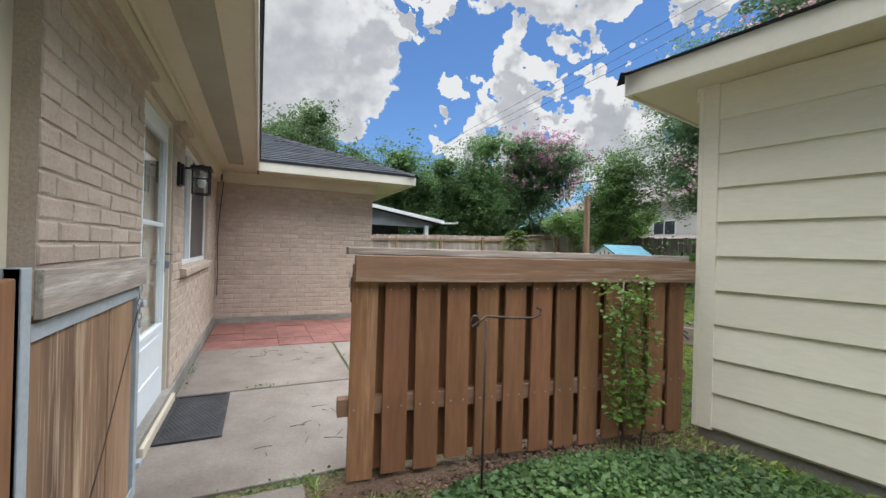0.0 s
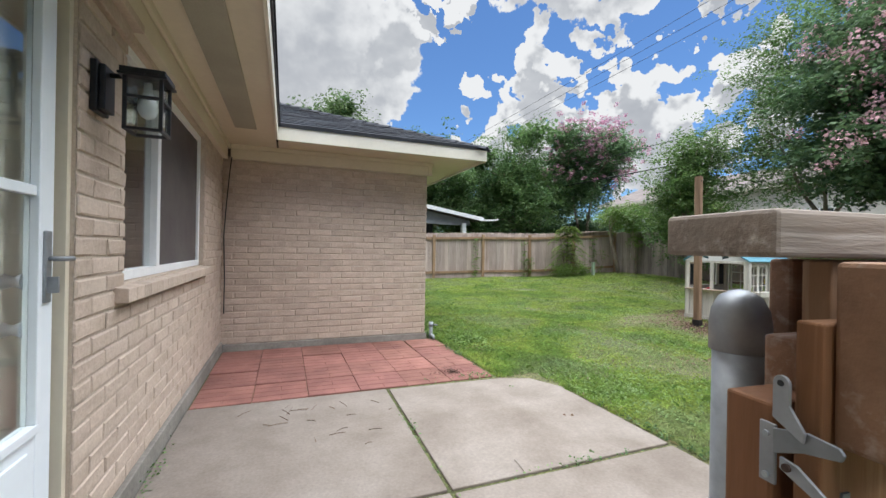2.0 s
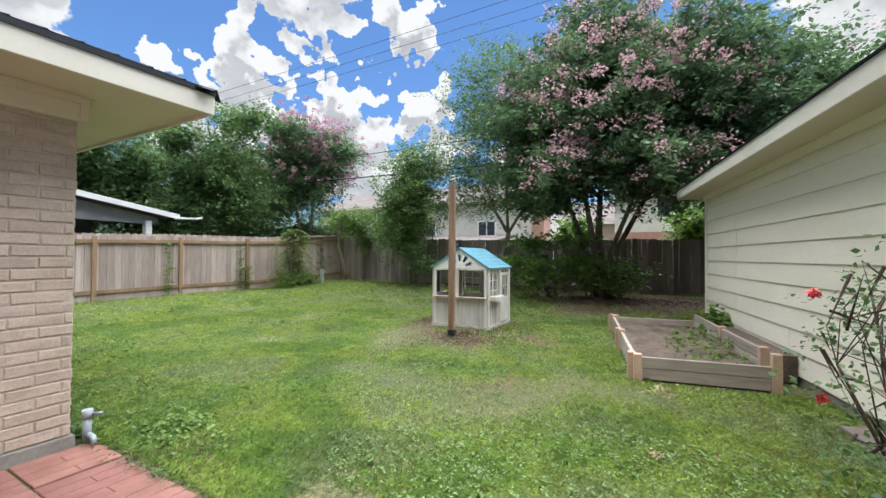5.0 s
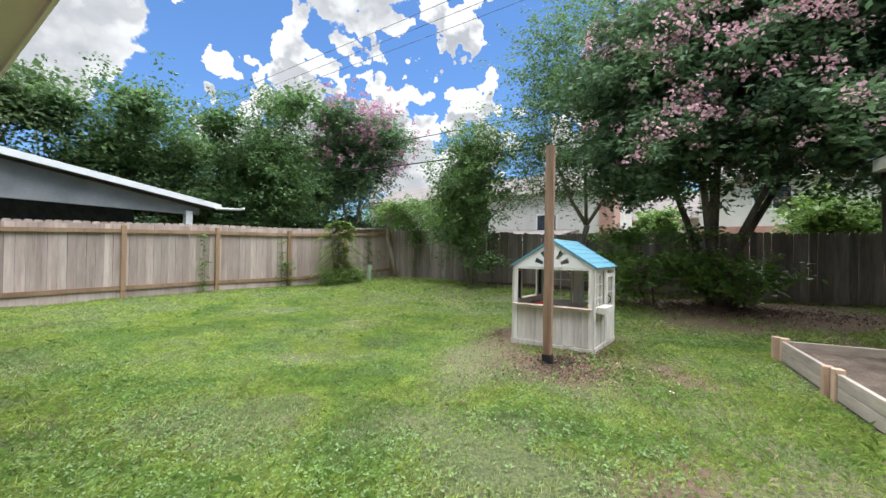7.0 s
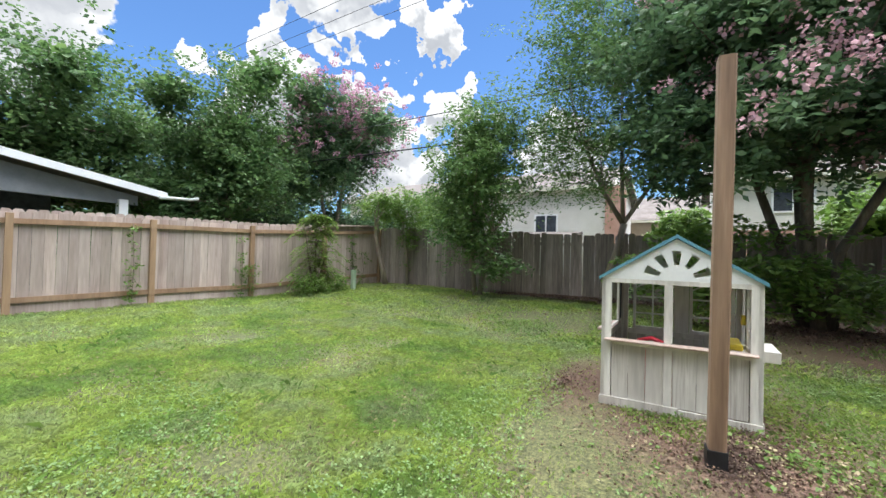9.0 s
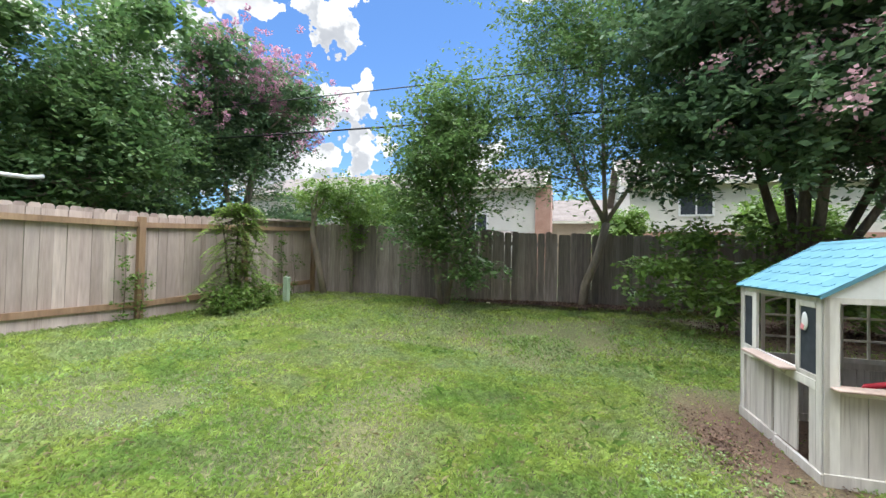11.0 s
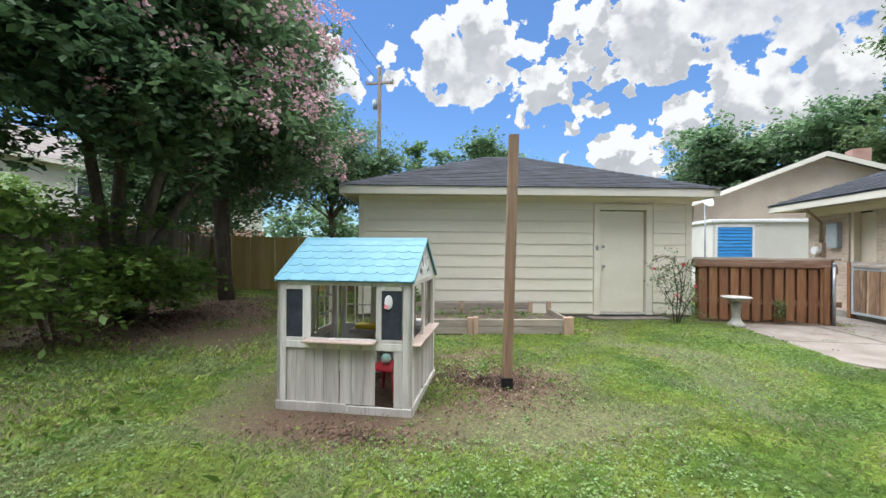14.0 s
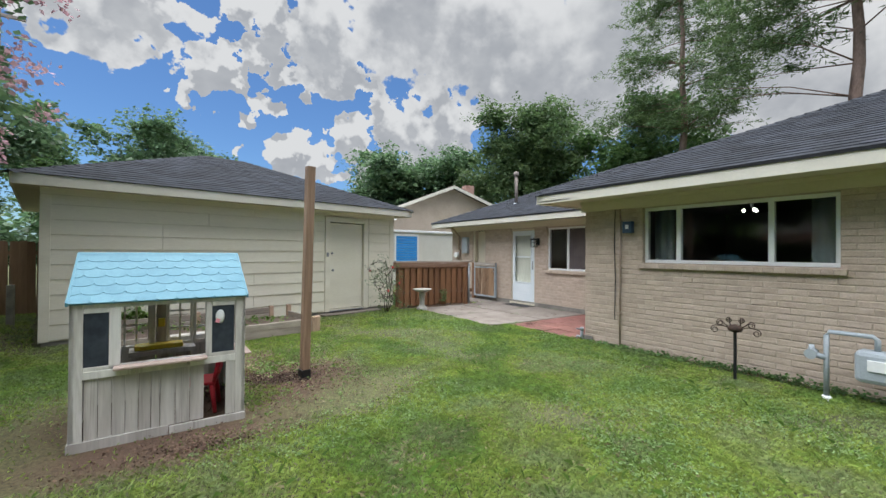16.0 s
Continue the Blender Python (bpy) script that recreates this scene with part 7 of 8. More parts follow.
twigs()
leaf_patch("joint_weeds", "ragged weeds along the foot of the long brick wall", 2.27, 9.8, 0.06, 2.6, 900, 0.04, LEAF_MID, 0.12, 171, "weeds", z=-0.01)
leaf_patch("joint_weeds", "dry brown debris along the foot of the long brick wall", 2.3, 9.6, 0.07, 2.6, 700, 0.02, MULCH, 0.03, 172, "weeds", z=-0.01)
leaf_patch("joint_weeds", "dark debris in the corner joint of the pavers", 1.95, 5.75, 0.2, 0.16, 120, 0.012, MULCH, 0.012, 173, "litter", z=0.0)

# beyond the fences: x, y, height, half width, kind
FAR = [
    # behind the north fence
    ("pink_crape_myrtle", "round crape myrtle covered in pink blossom behind the fence", 14.7, 18.9, 7.8, 2.4, LEAF_DK, 22000, 0.085, 330, BLOOM, 2.3),
    ("elm_tree", "airy green elm behind the cedar fence", 10.6, 19.0, 7.1, 2.5, LEAF, 18000, 0.085, 0, None, 1.2),
    ("elm_tree", "leafy green tree beside the neighbour roof", 7.2, 22.5, 7.9, 3.0, LEAF, 18000, 0.1, 0, None, 0.9),
    ("pine_tree", "dull green tree beyond the north fence", 2.6, 23.0, 9.6, 2.9, LEAF_OL, 26000, 0.1, 0, None, 1.0),
    ("elm_tree", "green tree beyond the north fence", 15.5, 24.0, 7.5, 2.6, LEAF, 15000, 0.1, 0, None, 1.6),
    ("elm_tree", "low green tree filling the gap beyond the fence", 12.0, 24.5, 6.0, 3.0, LEAF, 16000, 0.1, 0, None, 0.8),
    ("elm_tree", "pale green tree behind the old fence corner", 17.5, 15.5, 3.6, 1.5, LEAF_LT, 9000, 0.09, 0, None, 1.2),
    ("bush", "low dark green bushes behind the cedar fence", 13.0, 21.0, 3.9, 2.6, LEAF_DK, 9000, 0.09, 0, None, 0.2),
    ("bush", "low green bushes below the elm behind the cedar fence", 9.2, 19.6, 3.6, 2.2, LEAF, 8000, 0.09, 0, None, 0.2),
    ("bush", "dark green bushes under the pink crape myrtle", 16.0, 19.0, 3.0, 2.0, LEAF_DK, 8000, 0.09, 0, None, 0.2),
    # behind the east fence
    ("elm_tree", "light green tree behind the old fence", 19.0, 7.4, 2.8, 0.9, LEAF_LT, 6000, 0.09, 0, None, 1.0),
    ("elm_tree", "light green tree behind the crape myrtle", 19.5, 2.6, 3.2, 1.5, LEAF_LT, 9000, 0.09, 0, None, 1.0),
    ("elm_tree", "dark tree beyond the southeast corner", 17.5, -3.5, 6.5, 2.4, LEAF_DK, 14000, 0.1, 0, None, 1.5),
    ("elm_tree", "dark green tree spreading over the southeast fence", 12.6, -2.8, 7.2, 2.4, LEAF_DK, 17000, 0.08, 0, None, 2.0),
    ("elm_tree", "tall light green tree far behind the garage", 14.4, -25.0, 11.2, 2.0, LEAF, 9000, 0.17, 0, None, 3.0),
    ("elm_tree", "broad green tree far behind the garage", 8.2, -19.0, 9.6, 3.8, LEAF_DK, 12000, 0.17, 0, None, 3.5),
    ("elm_tree", "shaded green tree beyond the yellow fence", 16.6, 0.2, 6.2, 2.3, LEAF_DK, 16000, 0.1, 0, None, 1.0),
    # behind the house
    ("oak_tree", "dense round green tree beyond the roofs", -7.5, -19.0, 10.4, 4.4, LEAF_DK, 18000, 0.19, 0, None, 2.0),
    ("oak_tree", "dense green tree beyond the neighbour gable", -12.5, -17.0, 10.2, 4.6, LEAF_DK, 20000, 0.19, 0, None, 2.0),
    ("oak_tree", "tall feathery green tree behind the house", -13.5, -9.0, 12.3, 4.8, LEAF_OL, 30000, 0.16, 0, None, 3.0),
    ("oak_tree", "green tree rising behind the roof", -17.5, -2.0, 10.5, 5.2, LEAF, 22000, 0.19, 0, None, 2.5),
]
for i, (nm, lb, x, y, h, w, mt, n, sz, bl, bm_, cb) in enumerate(FAR):
    rnd = random.Random(100 + i)
    zc = (h + cb) / 2
    rz = (h - cb) / 2
    cr = [(0, 0, zc - 0.1 * rz, w * 0.66, w * 0.66, rz * 0.78)]
    for k in range(11):
        a, q = k * 2.4 + rnd.random(), rnd.uniform(0.35, 0.85)
        cr.append((math.cos(a) * w * q, math.sin(a) * w * q, zc + rnd.uniform(-0.6, 0.95) * rz * (1.15 - q * 0.6), w * rnd.uniform(0.22, 0.42), w * rnd.uniform(0.22, 0.42), rz * rnd.uniform(0.14, 0.30)))
    tr = [stem(-0.1, 0, -0.35 * w, 0.1, zc * 0.8, 0.05 * w ** 0.5, 0.1), stem(0.1, 0.1, 0.3 * w, 0.2, zc * 0.85, 0.05 * w ** 0.5), stem(0, -0.1, 0.0, -0.3 * w, zc * 0.9, 0.06 * w ** 0.5)] if bl else [stem(0, 0, 0.2, 0.1, zc, 0.07 * w ** 0.5)]
    tree(nm, lb, x, y, tr, cr, int(n * 1.35), sz * 1.35, mt, PALEBARK if y > 10 else BARK, 0.17 * w + 0.18, 50, 60 + i, bl * 2, bm_, 0.32, limbs=44, shell=0.25, bloom_size=0.06 if bl else 0.03, aspect=0.55, single=False, core=0.8)


def pine(x, y, h, lean, seed, crowns, label):
    tr = [[(lean * (k / 14) ** 1.5 + 0.05 * math.sin(k * 1.3), 0.05 * math.cos(k * 1.7), h * k / 14, 0.24 - 0.012 * k) for k in range(15)]]
    tree("tall_pine", label, x, y, tr, crowns, 30000, 0.21, LEAF_OL, PINEBARK, 0.46, 60, seed, limbs=60, shell=0.15, aspect=0.2, limb_r=0.03, single=False, category="pine tree")


pine(-13.9, 1.4, 15.5, 0.4, 90, [(0.3, 0, 14.9, 2.6, 2.4, 1.3), (-0.6, -2.0, 14.0, 1.6, 1.8, 0.9), (-0.6, 1.8, 12.6, 1.8, 2.0, 1.0), (0.8, -1.6, 11.4, 2.0, 1.8, 0.9), (0.2, 2.0, 10.2, 2.0, 2.2, 0.9), (0.2, -2.6, 9.2, 2.0, 2.2, 0.9), (0.0, 0.2, 8.2, 2.4, 2.6, 0.9)], "tall open pine with tufted branches behind the house")
pine(-9.8, 8.3, 15.0, -0.8, 91, [(-0.6, 0, 13.8, 2.8, 2.8, 1.4), (-0.4, -2.4, 11.6, 2.4, 2.2, 1.1), (1.0, -1.2, 10.2, 2.0, 2.0, 0.8), (0.2, -1.3, 8.6, 1.2, 1.2, 0.6), (0.0, 1.2, 9.6, 1.5, 1.5, 0.6), (-0.2, 2.0, 10.8, 2.0, 2.0, 1.0), (0, -2.6, 9.0, 1.6, 1.6, 0.7), (0, -3.4, 7.6, 1.4, 1.4, 0.7), (0.2, -2.2, 10.2, 1.6, 1.5, 0.9), (0.1, -3.4, 9.0, 1.3, 1.3, 0.7), (0.1, 1.5, 11.0, 1.6, 1.5, 0.8), (0.2, -1.6, 7.8, 1.0, 1.0, 0.5)], "tall pine with a bare reddish trunk behind the wing")


# ---- neighbours ----
def far_window(w, x, y, z, ang, ww, hh, parent):
    o = new("window")
    o.parent = parent
    o.matrix_basis = pose(x, y, z, 0, 0, ang)
    Geo().box(0, ww, -0.05, 0.0, 0, 0.08).box(0, ww, -0.05, 0.0, hh - 0.08, hh).box(0, 0.08, -0.05, 0.0, 0.08, hh - 0.08).box(ww - 0.08, ww, -0.05, 0, 0.08, hh - 0.08).box(ww / 2 - 0.03, ww / 2 + 0.03, -0.05, 0, 0.08, hh - 0.08).part("frame", PALEP, o)
    Geo().box(0.08, ww - 0.08, -0.02, -0.004, 0.08, hh - 0.08).part("pane", CHALK, o, "dark window glass")


def gable_house(name, label, x, y, ang, L, D, he, hr, wall, roof, windows=(), over=0.4, shut=None):
    """Ridge along local x; the front is local -y."""
    h = thing(name, x, y, 0, ang, label, "house")
    g = Geo()
    g.add([(0, 0, 0), (L, 0, 0), (L, D, 0), (0, D, 0), (0, 0, he), (L, 0, he), (L, D, he), (0, D, he), (0, D / 2, hr), (L, D / 2, hr)],
          [(0, 1, 5, 4), (2, 3, 7, 6), (1, 2, 6, 9, 5), (3, 0, 4, 8, 7), (4, 5, 9, 8), (6, 7, 8, 9)])
    g.part("wall", wall, h)
    s = (hr - he) / (D / 2)
    for sg in (-1, 1):
        ye = -over if sg < 0 else D + over
        ze = he - over * s
        pts = [(-over, ye, ze), (L + over, ye, ze), (L + over, D / 2, hr), (-over, D / 2, hr)]
        Geo().add([(a, b, c + 0.02) for a, b, c in pts] + [(a, b, c + 0.14) for a, b, c in pts],
                  [(0, 1, 2, 3), (4, 5, 6, 7), (0, 4, 5, 1), (1, 5, 6, 2), (2, 6, 7, 3), (3, 7, 4, 0)]).part("roof", roof, h)
        Geo().box(-over, L + over, ye - 0.03 if sg < 0 else ye, ye if sg < 0 else ye + 0.03, ze - 0.05, ze + 0.12).part("fascia", TRIM, h)
    for e in (-over - 0.03, L + over):
        for sg in (-1, 1):
            ye = -over if sg < 0 else D + over
            ze = he - over * s
            Geo().add([(e + dx, a, b + c) for dx in (0, 0.03) for a, b in ((ye, ze), (D / 2, hr)) for c in (-0.06, 0.12)], [(0, 1, 3, 2), (4, 6, 7, 5), (0, 4, 5, 1), (2, 3, 7, 6), (0, 2, 6, 4), (1, 5, 7, 3)]).part("barge_board", TRIM, h)
    for wx, wz, ww, hh in windows:
        far_window(None, wx, 0, wz, 0, ww, hh, h)
    return h


# white houses beyond the east fence, fronts towards the yard
hA = gable_house("neighbour_house", "white stucco house with a pale porch roof beyond the old fence", 23.5, 27.0, -90, 16.4, 8, 4.7, 6.2, FARWALL, FARROOF, [(3.0, 2.4, 1.6, 1.0), (8.5, 2.4, 1.6, 1.0), (13.0, 2.4, 1.2, 1.0)])
Geo().box(16.41, 17.1, -0.2, 1.2, 0, 4.6).part("chimney", FARBRICK, hA, "pink brick chimney")
Geo().add([(0, -0.41, 2.35), (15.5, -0.41, 2.35), (15.5, -3.2, 1.95), (0, -3.2, 1.95), (0, -0.41, 2.5), (15.5, -0.41, 2.5), (15.5, -3.2, 2.1), (0, -3.2, 2.1)], [(0, 1, 2, 3), (4, 5, 6, 7), (0, 4, 5, 1), (1, 5, 6, 2), (2, 6, 7, 3), (3, 7, 4, 0)]).part("porch_roof", FARROOF, hA, "grey porch roof")
hB = gable_house("neighbour_house", "tall white stucco house with brown roof and brick band", 25.0, 6.45, -90, 24.0, 8, 4.9, 6.8, FARWALL, FARROOF, [(16.5, 3.3, 1.3, 1.0), (19.0, 3.3, 1.3, 1.0), (2.0, 3.3, 1.4, 1.1), (6.0, 3.3, 1.4, 1.1), (10.5, 3.3, 1.4, 1.1), (13.5, 3.3, 1.4, 1.1)])
Geo().box(0, 24, -0.12, -0.001, 0, 2.6).part("brick_band", FARBRICK, hB, "pink brick lower storey")
hC = gable_house("neighbour_house", "low house with brown roof between the white houses", 33.0, 15.0, -90, 13.0, 8, 3.9, 5.7, FARTAN, FARROOF, [(2.0, 2.0, 2.2, 1.1)])

# the neighbour's patio cover beyond the north fence
n = thing("patio_cover", -3.0, 18.4, 0, 0, "grey sided low neighbour building with a white edged sloping roof", "neighbour building")
g = Geo()
g.add([(0, 0, 2.35), (11.0, 0, 2.2), (11.0, 0, 2.42), (0, 0, 4.3), (0, 0.15, 2.35), (11.0, 0.15, 2.2), (11.0, 0.15, 2.42), (0, 0.15, 4.3)], [(0, 1, 2, 3), (7, 6, 5, 4), (0, 4, 5, 1), (1, 5, 6, 2), (2, 6, 7, 3), (3, 7, 4, 0)])
g.part("gable_siding", FARGREY, n, "grey painted siding")
g = Geo()
g.add([(-0.2, -0.3, 4.36), (11.5, -0.3, 2.42), (11.5, 6, 2.42), (-0.2, 6, 4.36), (-0.2, -0.3, 4.46), (11.5, -0.3, 2.52), (11.5, 6, 2.52), (-0.2, 6, 4.46)], [(0, 1, 2, 3), (4, 5, 6, 7), (0, 4, 5, 1), (1, 5, 6, 2), (2, 6, 7, 3), (3, 7, 4, 0)])
g.part("roof_sheet", FARROOF, n)
g = Geo()
g.add([(-0.2, -0.34, 4.34), (11.5, -0.34, 2.40), (11.5, -0.301, 2.40), (-0.2, -0.301, 4.34), (-0.2, -0.34, 4.50), (11.5, -0.34, 2.56), (11.5, -0.301, 2.56), (-0.2, -0.301, 4.50)], [(0, 1, 2, 3), (4, 5, 6, 7), (0, 4, 5, 1), (1, 5, 6, 2), (2, 6, 7, 3), (3, 7, 4, 0)])
g.part("roof_edge", PALEP, n, "white metal roof edge")
Geo().box(10.6, 10.78, -0.1, 0.1, 0, 2.3).part("post", PALEP, n, "white post")
Geo().tube([(11.3, -0.4, 2.42), (12.0, -0.4, 2.45), (12.2, -0.4, 2.5)], 0.04, 8).part("gutter_spout", PALEP, n)
# near-black sheets: the shade under the roof put into their colour
Geo().box(0, 9.8, 1.5, 1.62, 0, 2.66).box(0, 7.0, 1.63, 1.7, 2.0, 3.1).box(0, 4.0, 1.71, 1.8, 2.0, 3.6).part("back_wall", CHALK, n, "near-black sheet painted as the shade under the roof")

# beyond the low fence
s = thing("white_shed", -3.3, -7.0, 0, 0, "white panelled shed with blue slatted shutter", "shed")
Geo().box(0, 3.2, 0, 3.0, 0, 2.25).part("body", FARWALL, s, bevel=0.02)
Geo().box(-0.08, 3.28, -0.08, 3.08, 2.25, 2.36).part("roof_edge", PALEP, s, bevel=0.02)
Geo().box(1.95, 2.02, 3.001, 3.03, 0.8, 2.2).box(3.06, 3.13, 3.001, 3.03, 0.8, 2.2).box(2.02, 3.06, 3.001, 3.03, 2.1, 2.2).part("shutter_frame", PALEP, s)
for i in range(11):
    Geo().prism([(3.002, 0.9 + i * 0.11), (3.03, 0.91 + i * 0.11), (3.012, 1.0 + i * 0.11), (3.002, 1.0 + i * 0.11)], "x", 2.02, 3.06).part("slat", BLUESLAT, s, "blue painted slat" if i == 0 else "")
nh = gable_house("neighbour_house", "tan house with a brown gable roof beyond the driveway", -9.5, -6.0, -105, 12.0, 8.5, 3.3, 5.0, FARTAN, FARROOF)
Geo().box(2.0, 2.6, 2.0, 2.6, 3.6, 5.6).part("chimney", FARBRICK, nh, "small brick chimney")
d = thing("satellite_dish", 0.93, -2.2, 0, 0, "small grey satellite dish on a mast", "satellite dish")
Geo().tube([(0, 0, 0), (0, 0, 2.68)], 0.02, 8).part("mast", STEEL, d)
dd = Geo().lathe([(0.0, 0.0), (0.1, 0.012), (0.2, 0.05), (0.21, 0.055), (0.2, 0.06), (0.1, 0.024), (0.0, 0.012)], 18).part("dish", PALEP, d)
dd.matrix_basis = pose(0, 0.05, 2.74, -60, 0, 20)
vp = thing("vent_pipe", -0.95, 2.45, 2.8, 0, "dark roof vent pipe with a rain cap", "roof vent")
Geo().tube([(0, 0, 0), (0, 0, 0.98)], 0.05, 12).part("pipe", GREYWOOD, vp)
Geo().lathe([(0.05, 0.95), (0.085, 0.98), (0.085, 1.06), (0.03, 1.1)], 12).part("cap", GREYWOOD, vp)
Geo().lathe([(0.16, 0.02), (0.12, 0.08), (0.055, 0.14)], 12).part("flashing", GALV, vp)
rv = thing("roof_vent", 0.75, 8.38, 3.02, 0, "low square dark roof vent on the wing", "roof vent")
Geo().box(-0.1, 0.1, -0.1, 0.1, -0.1, 0.03).box(-0.14, 0.14, -0.14, 0.14, 0.03, 0.05).part("vent_body", BLACK, rv, bevel=0.01)


# a far belt of woods that closes the horizon
rng = np.random.default_rng(5)
n = 1500
a = rng.random(n) * 2 * np.pi
rad = 46 + 10 * rng.random(n)
top = 6.2 + 1.6 * np.sin(a * 7) + 1.2 * np.sin(a * 17 + 1) + 1.0 * rng.random(n)
cs = np.stack([6 + np.cos(a) * rad, 6 + np.sin(a) * rad, rng.random(n) * top], axis=1)
v, f = leaf_cloud(rng, cs, np.full(n, 1.8), 34, 0.8, aspect=0.7)
put_mesh("far_woods", fast_mesh("far_woods", v, f), LEAF_DK, None, "distant belt of dark green trees", "stuff", "woods")


# ---- grass ----
def lawn():
    rng = np.random.default_rng(77)
    PH = (7.345, 6.49)

    def clear(x, y):
        """True where turf may grow."""
        k = np.ones(len(x), bool)
        k &= ~((x < 2.70) & (x > -0.3) & (y < 5.50) & (y > 2.52))
        k &= ~((x < 0.68) & (y <= 2.56))
        k &= ~((x < 2.30) & (y >= 5.4) & (y < 7.36))
        k &= ~((x < 2.20) & (y >= 7.2))
        k &= x > -0.3
        k &= ~((x > 0.7) & (x < 3.1) & (y > 2.25) & (y < 2.58))
        a = math.radians(GA)
        gx, gy = (x - GX) * math.cos(a) + (y - GY) * math.sin(a), -(x - GX) * math.sin(a) + (y - GY) * math.cos(a)
        k &= ~((gx > -0.05) & (gx < 6.45) & (gy < 0.05) & (gy > -5.4))
        k &= ~((gx > 2.74) & (gx < 5.84) & (gy < 1.60) & (gy >= 0))
        k &= ~((gx > 0.4) & (gx < 2.1) & (gy < 0.3) & (gy >= 0))
        k &= ~((x > PH[0]) & (x < PH[0] + 1.1) & (y > PH[1] - 0.05) & (y < PH[1] + 1.05))
        k &= y < 14.75 + (12.62 - x) * 0.138
        k &= x < 12.62 + (14.75 - y) * 0.175
        k &= y > -1.2 - (9 - x) * 0.1
        return k

    def patchy(x, y):
        """How well the turf grows, 0 to 1."""
        s = np.array([noise.fractal(Vector((a * 0.9, b * 0.9, 3.3)), 0.9, 2.0, 4) for a, b in zip(x, y)])
        g = 0.78 + s * 0.95
        for cx, cy, rx, ry, d in ((6.7, 6.5, 1.0, 0.6, 0.75), (7.0, 6.8, 0.5, 0.9, 0.5), (7.1, 5.5, 0.8, 0.5, 0.5), (8.0, 7.85, 0.9, 0.25, 0.5), (7.0, 7.7, 1.2, 0.5, 0.8), (5.0, 5.4, 0.4, 0.2, 0.5), (5.2, 9.2, 0.35, 0.2, 0.6), (6.4, 8.9, 0.3, 0.2, 0.6), (9.4, 9.6, 0.7, 0.5, 0.5), (6.0, 7.4, 0.35, 0.25, 0.5), (5.6, 6.1, 0.5, 0.25, 0.7), (12.2, 5.3, 1.3, 2.6, 1.0), (8.9, 7.0, 0.6, 0.8, 0.6), (4.1, 6.2, 0.4, 0.2, 0.6), (12.4, 3.0, 2.0, 2.5, 0.8), (2.5, 6.8, 0.25, 0.5, 0.5), (11.0, 8.6, 1.2, 0.6, 0.4), (2.0, 2.1, 1.3, 0.25, 0.8)):
            g -= d * np.exp(-(((x - cx) / rx) ** 2 + ((y - cy) / ry) ** 2))
        return np.clip(g, 0.03, 1.0)

    def sow(x0, x1, y0, y1, per_m2, size, width, keep=None, weeds=False):
        n = int((x1 - x0) * (y1 - y0) * per_m2)
        x, y = x0 + (x1 - x0) * rng.random(n), y0 + (y1 - y0) * rng.random(n)
        k = clear(x, y)
        if keep is not None:
            k &= keep(x, y)
        x, y = x[k], y[k]
        # growth from a coarse grid, to stay quick
        gx, gy = np.arange(-1, 17, 0.25), np.arange(-6, 18, 0.25)
        mx, my = np.meshgrid(gx, gy, indexing="ij")
        grid = patchy(mx.ravel(), my.ravel()).reshape(mx.shape)
        fx, fy = np.clip((x + 1) / 0.25, 0, len(gx) - 1.001), np.clip((y + 6) / 0.25, 0, len(gy) - 1.001)
        ix, iy = fx.astype(int), fy.astype(int)
        tx, ty = fx - ix, fy - iy
        gr = grid[ix, iy] * (1 - tx) * (1 - ty) + grid[ix + 1, iy] * tx * (1 - ty) + grid[ix, iy + 1] * (1 - tx) * ty + grid[ix + 1, iy + 1] * tx * ty
        k = rng.random(len(x)) < gr
        x, y, gr = x[k], y[k], gr[k]
        zg = np.array([ground_z(a, b) for a, b in zip(gx.repeat(len(gy)), np.tile(gy, len(gx)))]).reshape(mx.shape)
        fx, fy = np.clip((x + 1) / 0.25, 0, len(gx) - 1.001), np.clip((y + 6) / 0.25, 0, len(gy) - 1.001)
        ix, iy = fx.astype(int), fy.astype(int)
        tx, ty = fx - ix, fy - iy
        z = zg[ix, iy] * (1 - tx) * (1 - ty) + zg[ix + 1, iy] * tx * (1 - ty) + zg[ix, iy + 1] * (1 - tx) * ty + zg[ix + 1, iy + 1] * tx * ty
        return x, y, z, gr

    def blades(name, label, mat, x, y, z, gr, size, width, lean):
        m = len(x)
        a = rng.random(m) * 2 * np.pi
        h = size * (0.5 + 0.9 * rng.random(m)) * (0.6 + 0.5 * gr)
        ln = lean * (0.3 + rng.random(m))
        dx, dy = np.cos(a), np.sin(a)
        w = width * (0.6 + 0.8 * rng.random(m)) / 2
        p0 = np.stack([x - dy * w, y + dx * w, z - 0.003], 1)
        p1 = np.stack([x + dy * w, y - dx * w, z - 0.003], 1)
        p2 = np.stack([x + dx * h * ln * 0.35 - dy * w * 0.8, y + dy * h * ln * 0.35 + dx * w * 0.8, z + h * 0.55], 1)
        p3 = np.stack([x + dx * h * ln * 1.1, y + dy * h * ln * 1.1, z + h * (1 - 0.35 * ln)], 1)
        v = np.stack([p0, p1, p3, p2], 1).reshape(-1, 3)
        put_mesh(name, fast_mesh(name, v, np.arange(len(v)).reshape(-1, 4)), mat, None, label, "stuff", "grass")

    near = lambda x, y: (x < 9.5) & (y < 13.0) & (y > 2.0)
    x, y, z, g = sow(0.6, 9.5, 2.0, 13.0, 6600, 0, 0, near)
    blades("grass", "short green lawn grass with thin patches", GRASS, x, y, z, g, 0.038, 0.006, 1.1)
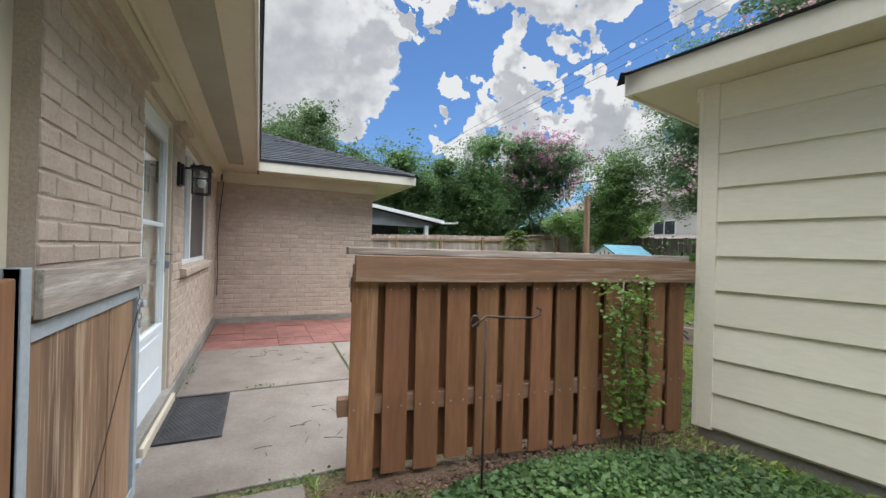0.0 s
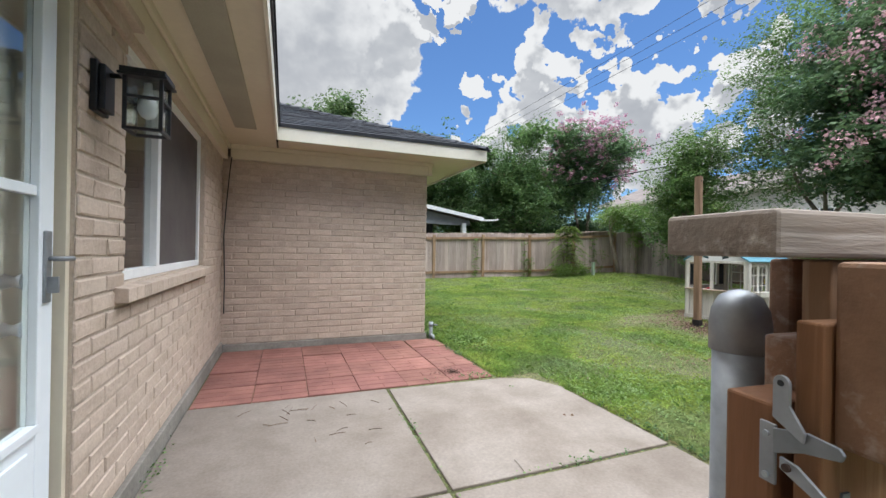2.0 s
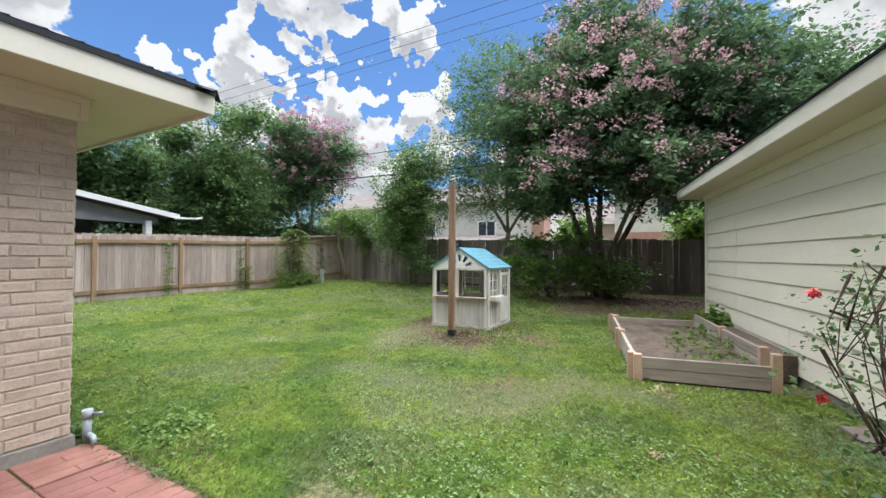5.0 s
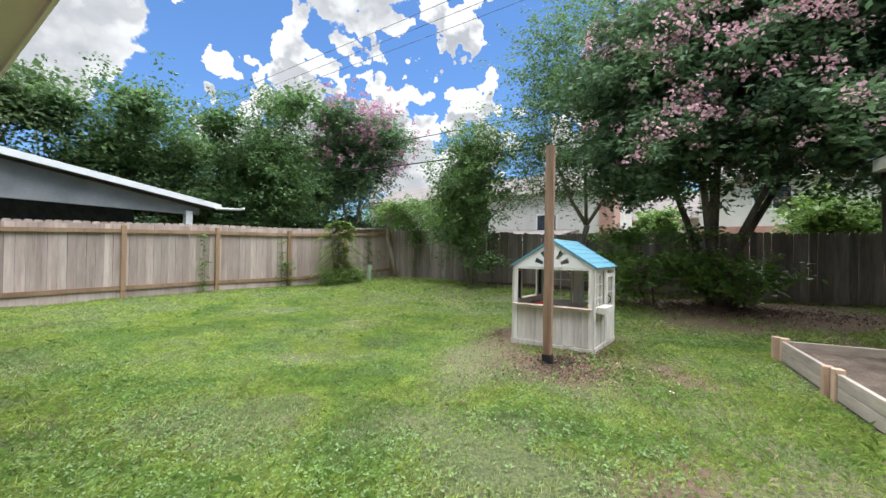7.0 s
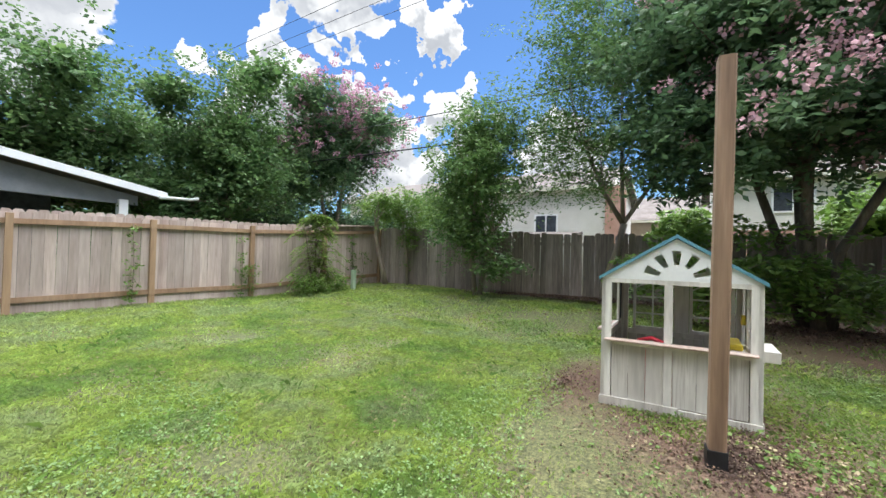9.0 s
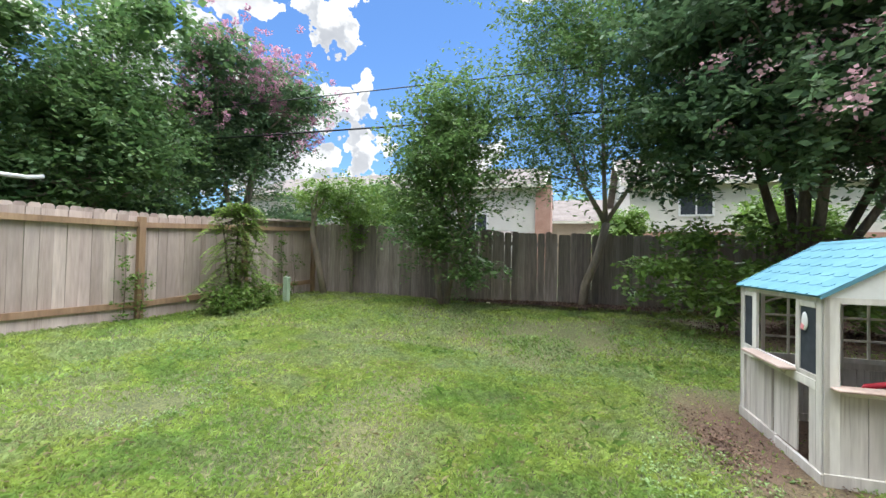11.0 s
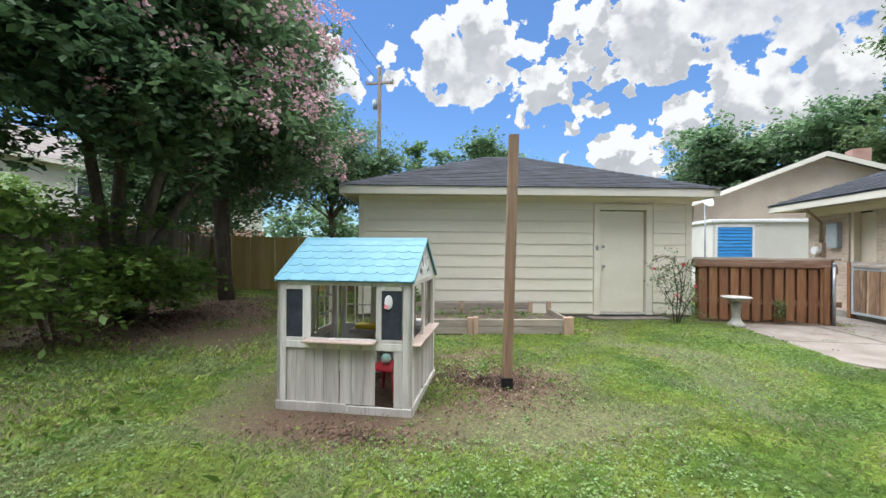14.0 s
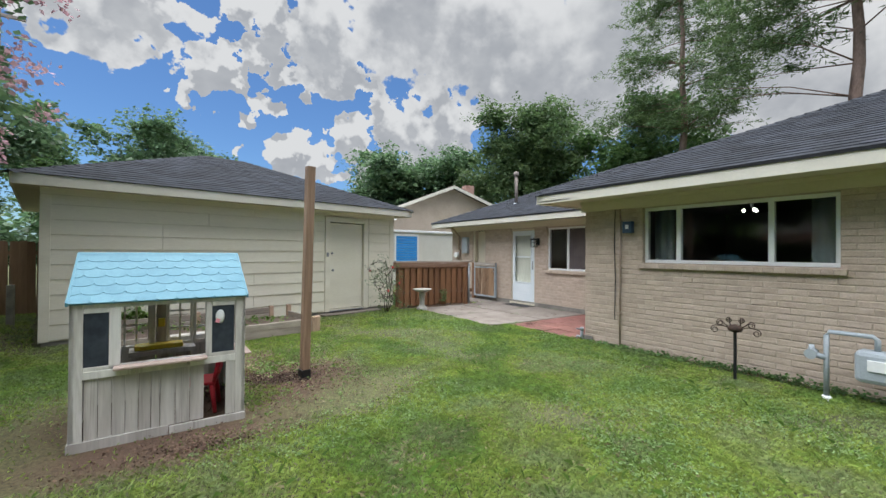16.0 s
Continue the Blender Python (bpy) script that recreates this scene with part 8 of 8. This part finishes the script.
    x, y, z, g = sow(2.1, 16.0, -2.0, 17.5, 1700, 0, 0, lambda x, y: ~near(x, y))
    blades("grass", "lawn grass towards the back fences", GRASS, x, y, z, g, 0.055, 0.012, 0.9)
    x, y, z, g = sow(0.6, 3.2, -2.5, 2.3, 2600, 0, 0)
    blades("grass", "low grass between the fence and the garage", GRASS, x, y, z, g, 0.03, 0.008, 1.0)
    # taller tufts and dry blades
    x, y, z, g = sow(2.0, 10, 2.3, 14.0, 90, 0, 0, lambda x, y: np.array([noise.noise(Vector((a * 1.3, b * 1.3, 9))) > 0.12 for a, b in zip(x, y)]))
    blades("grass_tuft", "taller bright grass blades in the lawn", LEAF_LT, x, y, z, g, 0.075, 0.006, 0.9)
    x, y, z, g = sow(2.0, 13, 2.3, 14.0, 420, 0, 0, lambda x, y: np.array([noise.noise(Vector((a * 0.8, b * 0.8, 19))) > 0.0 for a, b in zip(x, y)]))
    blades("dry_grass", "dry straw coloured blades in the lawn", STRAW, x, y, z + 0.004, g, 0.032, 0.004, 1.6)
    # clover and broad weeds in patches
    x, y, z, g = sow(2.0, 12.0, 2.2, 14.0, 620, 0, 0, lambda x, y: np.array([noise.noise(Vector((a * 0.7, b * 0.7, 5))) > 0.05 for a, b in zip(x, y)]))
    c = np.stack([x, y, z + 0.025], 1)
    v, f = leaf_cloud(rng, c, np.full(len(c), 0.024), 5, 0.015, flat=0.15, aspect=1.0)
    put_mesh("clover", fast_mesh("clover", v, f), WEED, None, "patches of clover and broad leaved weeds in the lawn", "stuff", "weeds")


lawn()


# ---- bricks, last ----
def lay_bricks():
    CH, BL, HJ, VJ = 0.0715, 0.245, 0.011, 0.010
    cache = {}

    def brick_mesh(w, variant):
        key = (round(w, 3), variant)
        if key not in cache:
            rnd = random.Random(int(w * 1000) * 7 + variant)
            e, d, h = 0.0055, 0.0055 + rnd.uniform(-0.002, 0.002), CH - HJ
            j = lambda: rnd.uniform(-0.0025, 0.0025)
            back = [(0, -0.0005, 0), (w, -0.0005, 0), (w, -0.0005, h), (0, -0.0005, h)]
            mid = [(j(), -d * 0.45, j()), (w + j(), -d * 0.45, j()), (w + j(), -d * 0.45, h + j()), (j(), -d * 0.45, h + j())]
            fr = [(e, -d + j(), e), (w - e, -d + j(), e), (w - e, -d + j(), h - e), (e, -d + j(), h - e)]
            v = back + mid + fr
            f = [(8, 9, 10, 11)]
            for o in (0, 4):
                f += [(o + k, o + (k + 1) % 4, o + 4 + (k + 1) % 4, o + 4 + k) for k in range(4)]
            cache[key] = (v, f)
        return cache[key]
    mesh_cache = {}
    for w, L, z0, z1, holes, near in BRICKS_LATER:
        rnd = random.Random(len(w.name) * 31 + int(L * 10))
        spots = []
        rows = int((z1 - z0 + 0.02) / CH)
        for r in range(rows):
            zb = z0 + 0.004 + r * CH
            zt = zb + CH - HJ
            if zt > z1 + 0.01:
                break
            cuts = [(0.0, L)]
            for h0, h1, hz0, hz1 in holes:
                if zt > hz0 + 0.01 and zb < hz1 - 0.01:
                    cuts = [p for a, b in cuts for p in ((a, min(b, h0)), (max(a, h1), b)) if p[1] - p[0] > 0.03]
            for a, b in cuts:
                x = a - ((r % 2) * 0.5 + rnd.uniform(-0.05, 0.05)) * (BL + VJ)
                while x < b - 0.03:
                    u0, u1 = max(x, a + 0.001), min(x + BL, b - 0.001)
                    if u1 - u0 > 0.035:
                        spots.append((u0, zb, round((u1 - u0) / 0.02) * 0.02 if u1 - u0 < BL - 0.01 else BL))
                    x += BL + VJ
        inside = [s for s in spots if near[0] <= s[0] <= near[1]]
        rnd2 = random.Random(1)
        mid_u = sum(near) / 2 if near[1] < 50 else L / 2
        inside.sort(key=lambda s: abs(s[0] - mid_u))
        parts_ = set(inside[:300])
        joined = Geo()
        for s in spots:
            var = rnd.randrange(5)
            if s in parts_:
                key = (s[2], var)
                if key not in mesh_cache:
                    v, f = brick_mesh(s[2], var)
                    me = bpy.data.meshes.new("brick")
                    me.from_pydata(v, [], f)
                    me.materials.append(BRICK)
                    mesh_cache[key] = me
                ob = put_mesh("brick", mesh_cache[key], None, w)
                ob.matrix_basis = pose(s[0], rnd.uniform(-0.002, 0.0), s[1] + rnd.uniform(-0.0012, 0.0012), 0, rnd.uniform(-0.25, 0.25), 0)
            else:
                v, f = brick_mesh(s[2], var)
                joined.add([(a + s[0], b, c + s[1]) for a, b, c in v], f)
        if joined.v:
            joined.part("brick_courses", BRICK_FAR, w, kind="stuff")


lay_bricks()


for ob in bpy.data.objects:
    if ob.type == "MESH" and GLASS.name in ob.data.materials:
        ob.visible_shadow = False
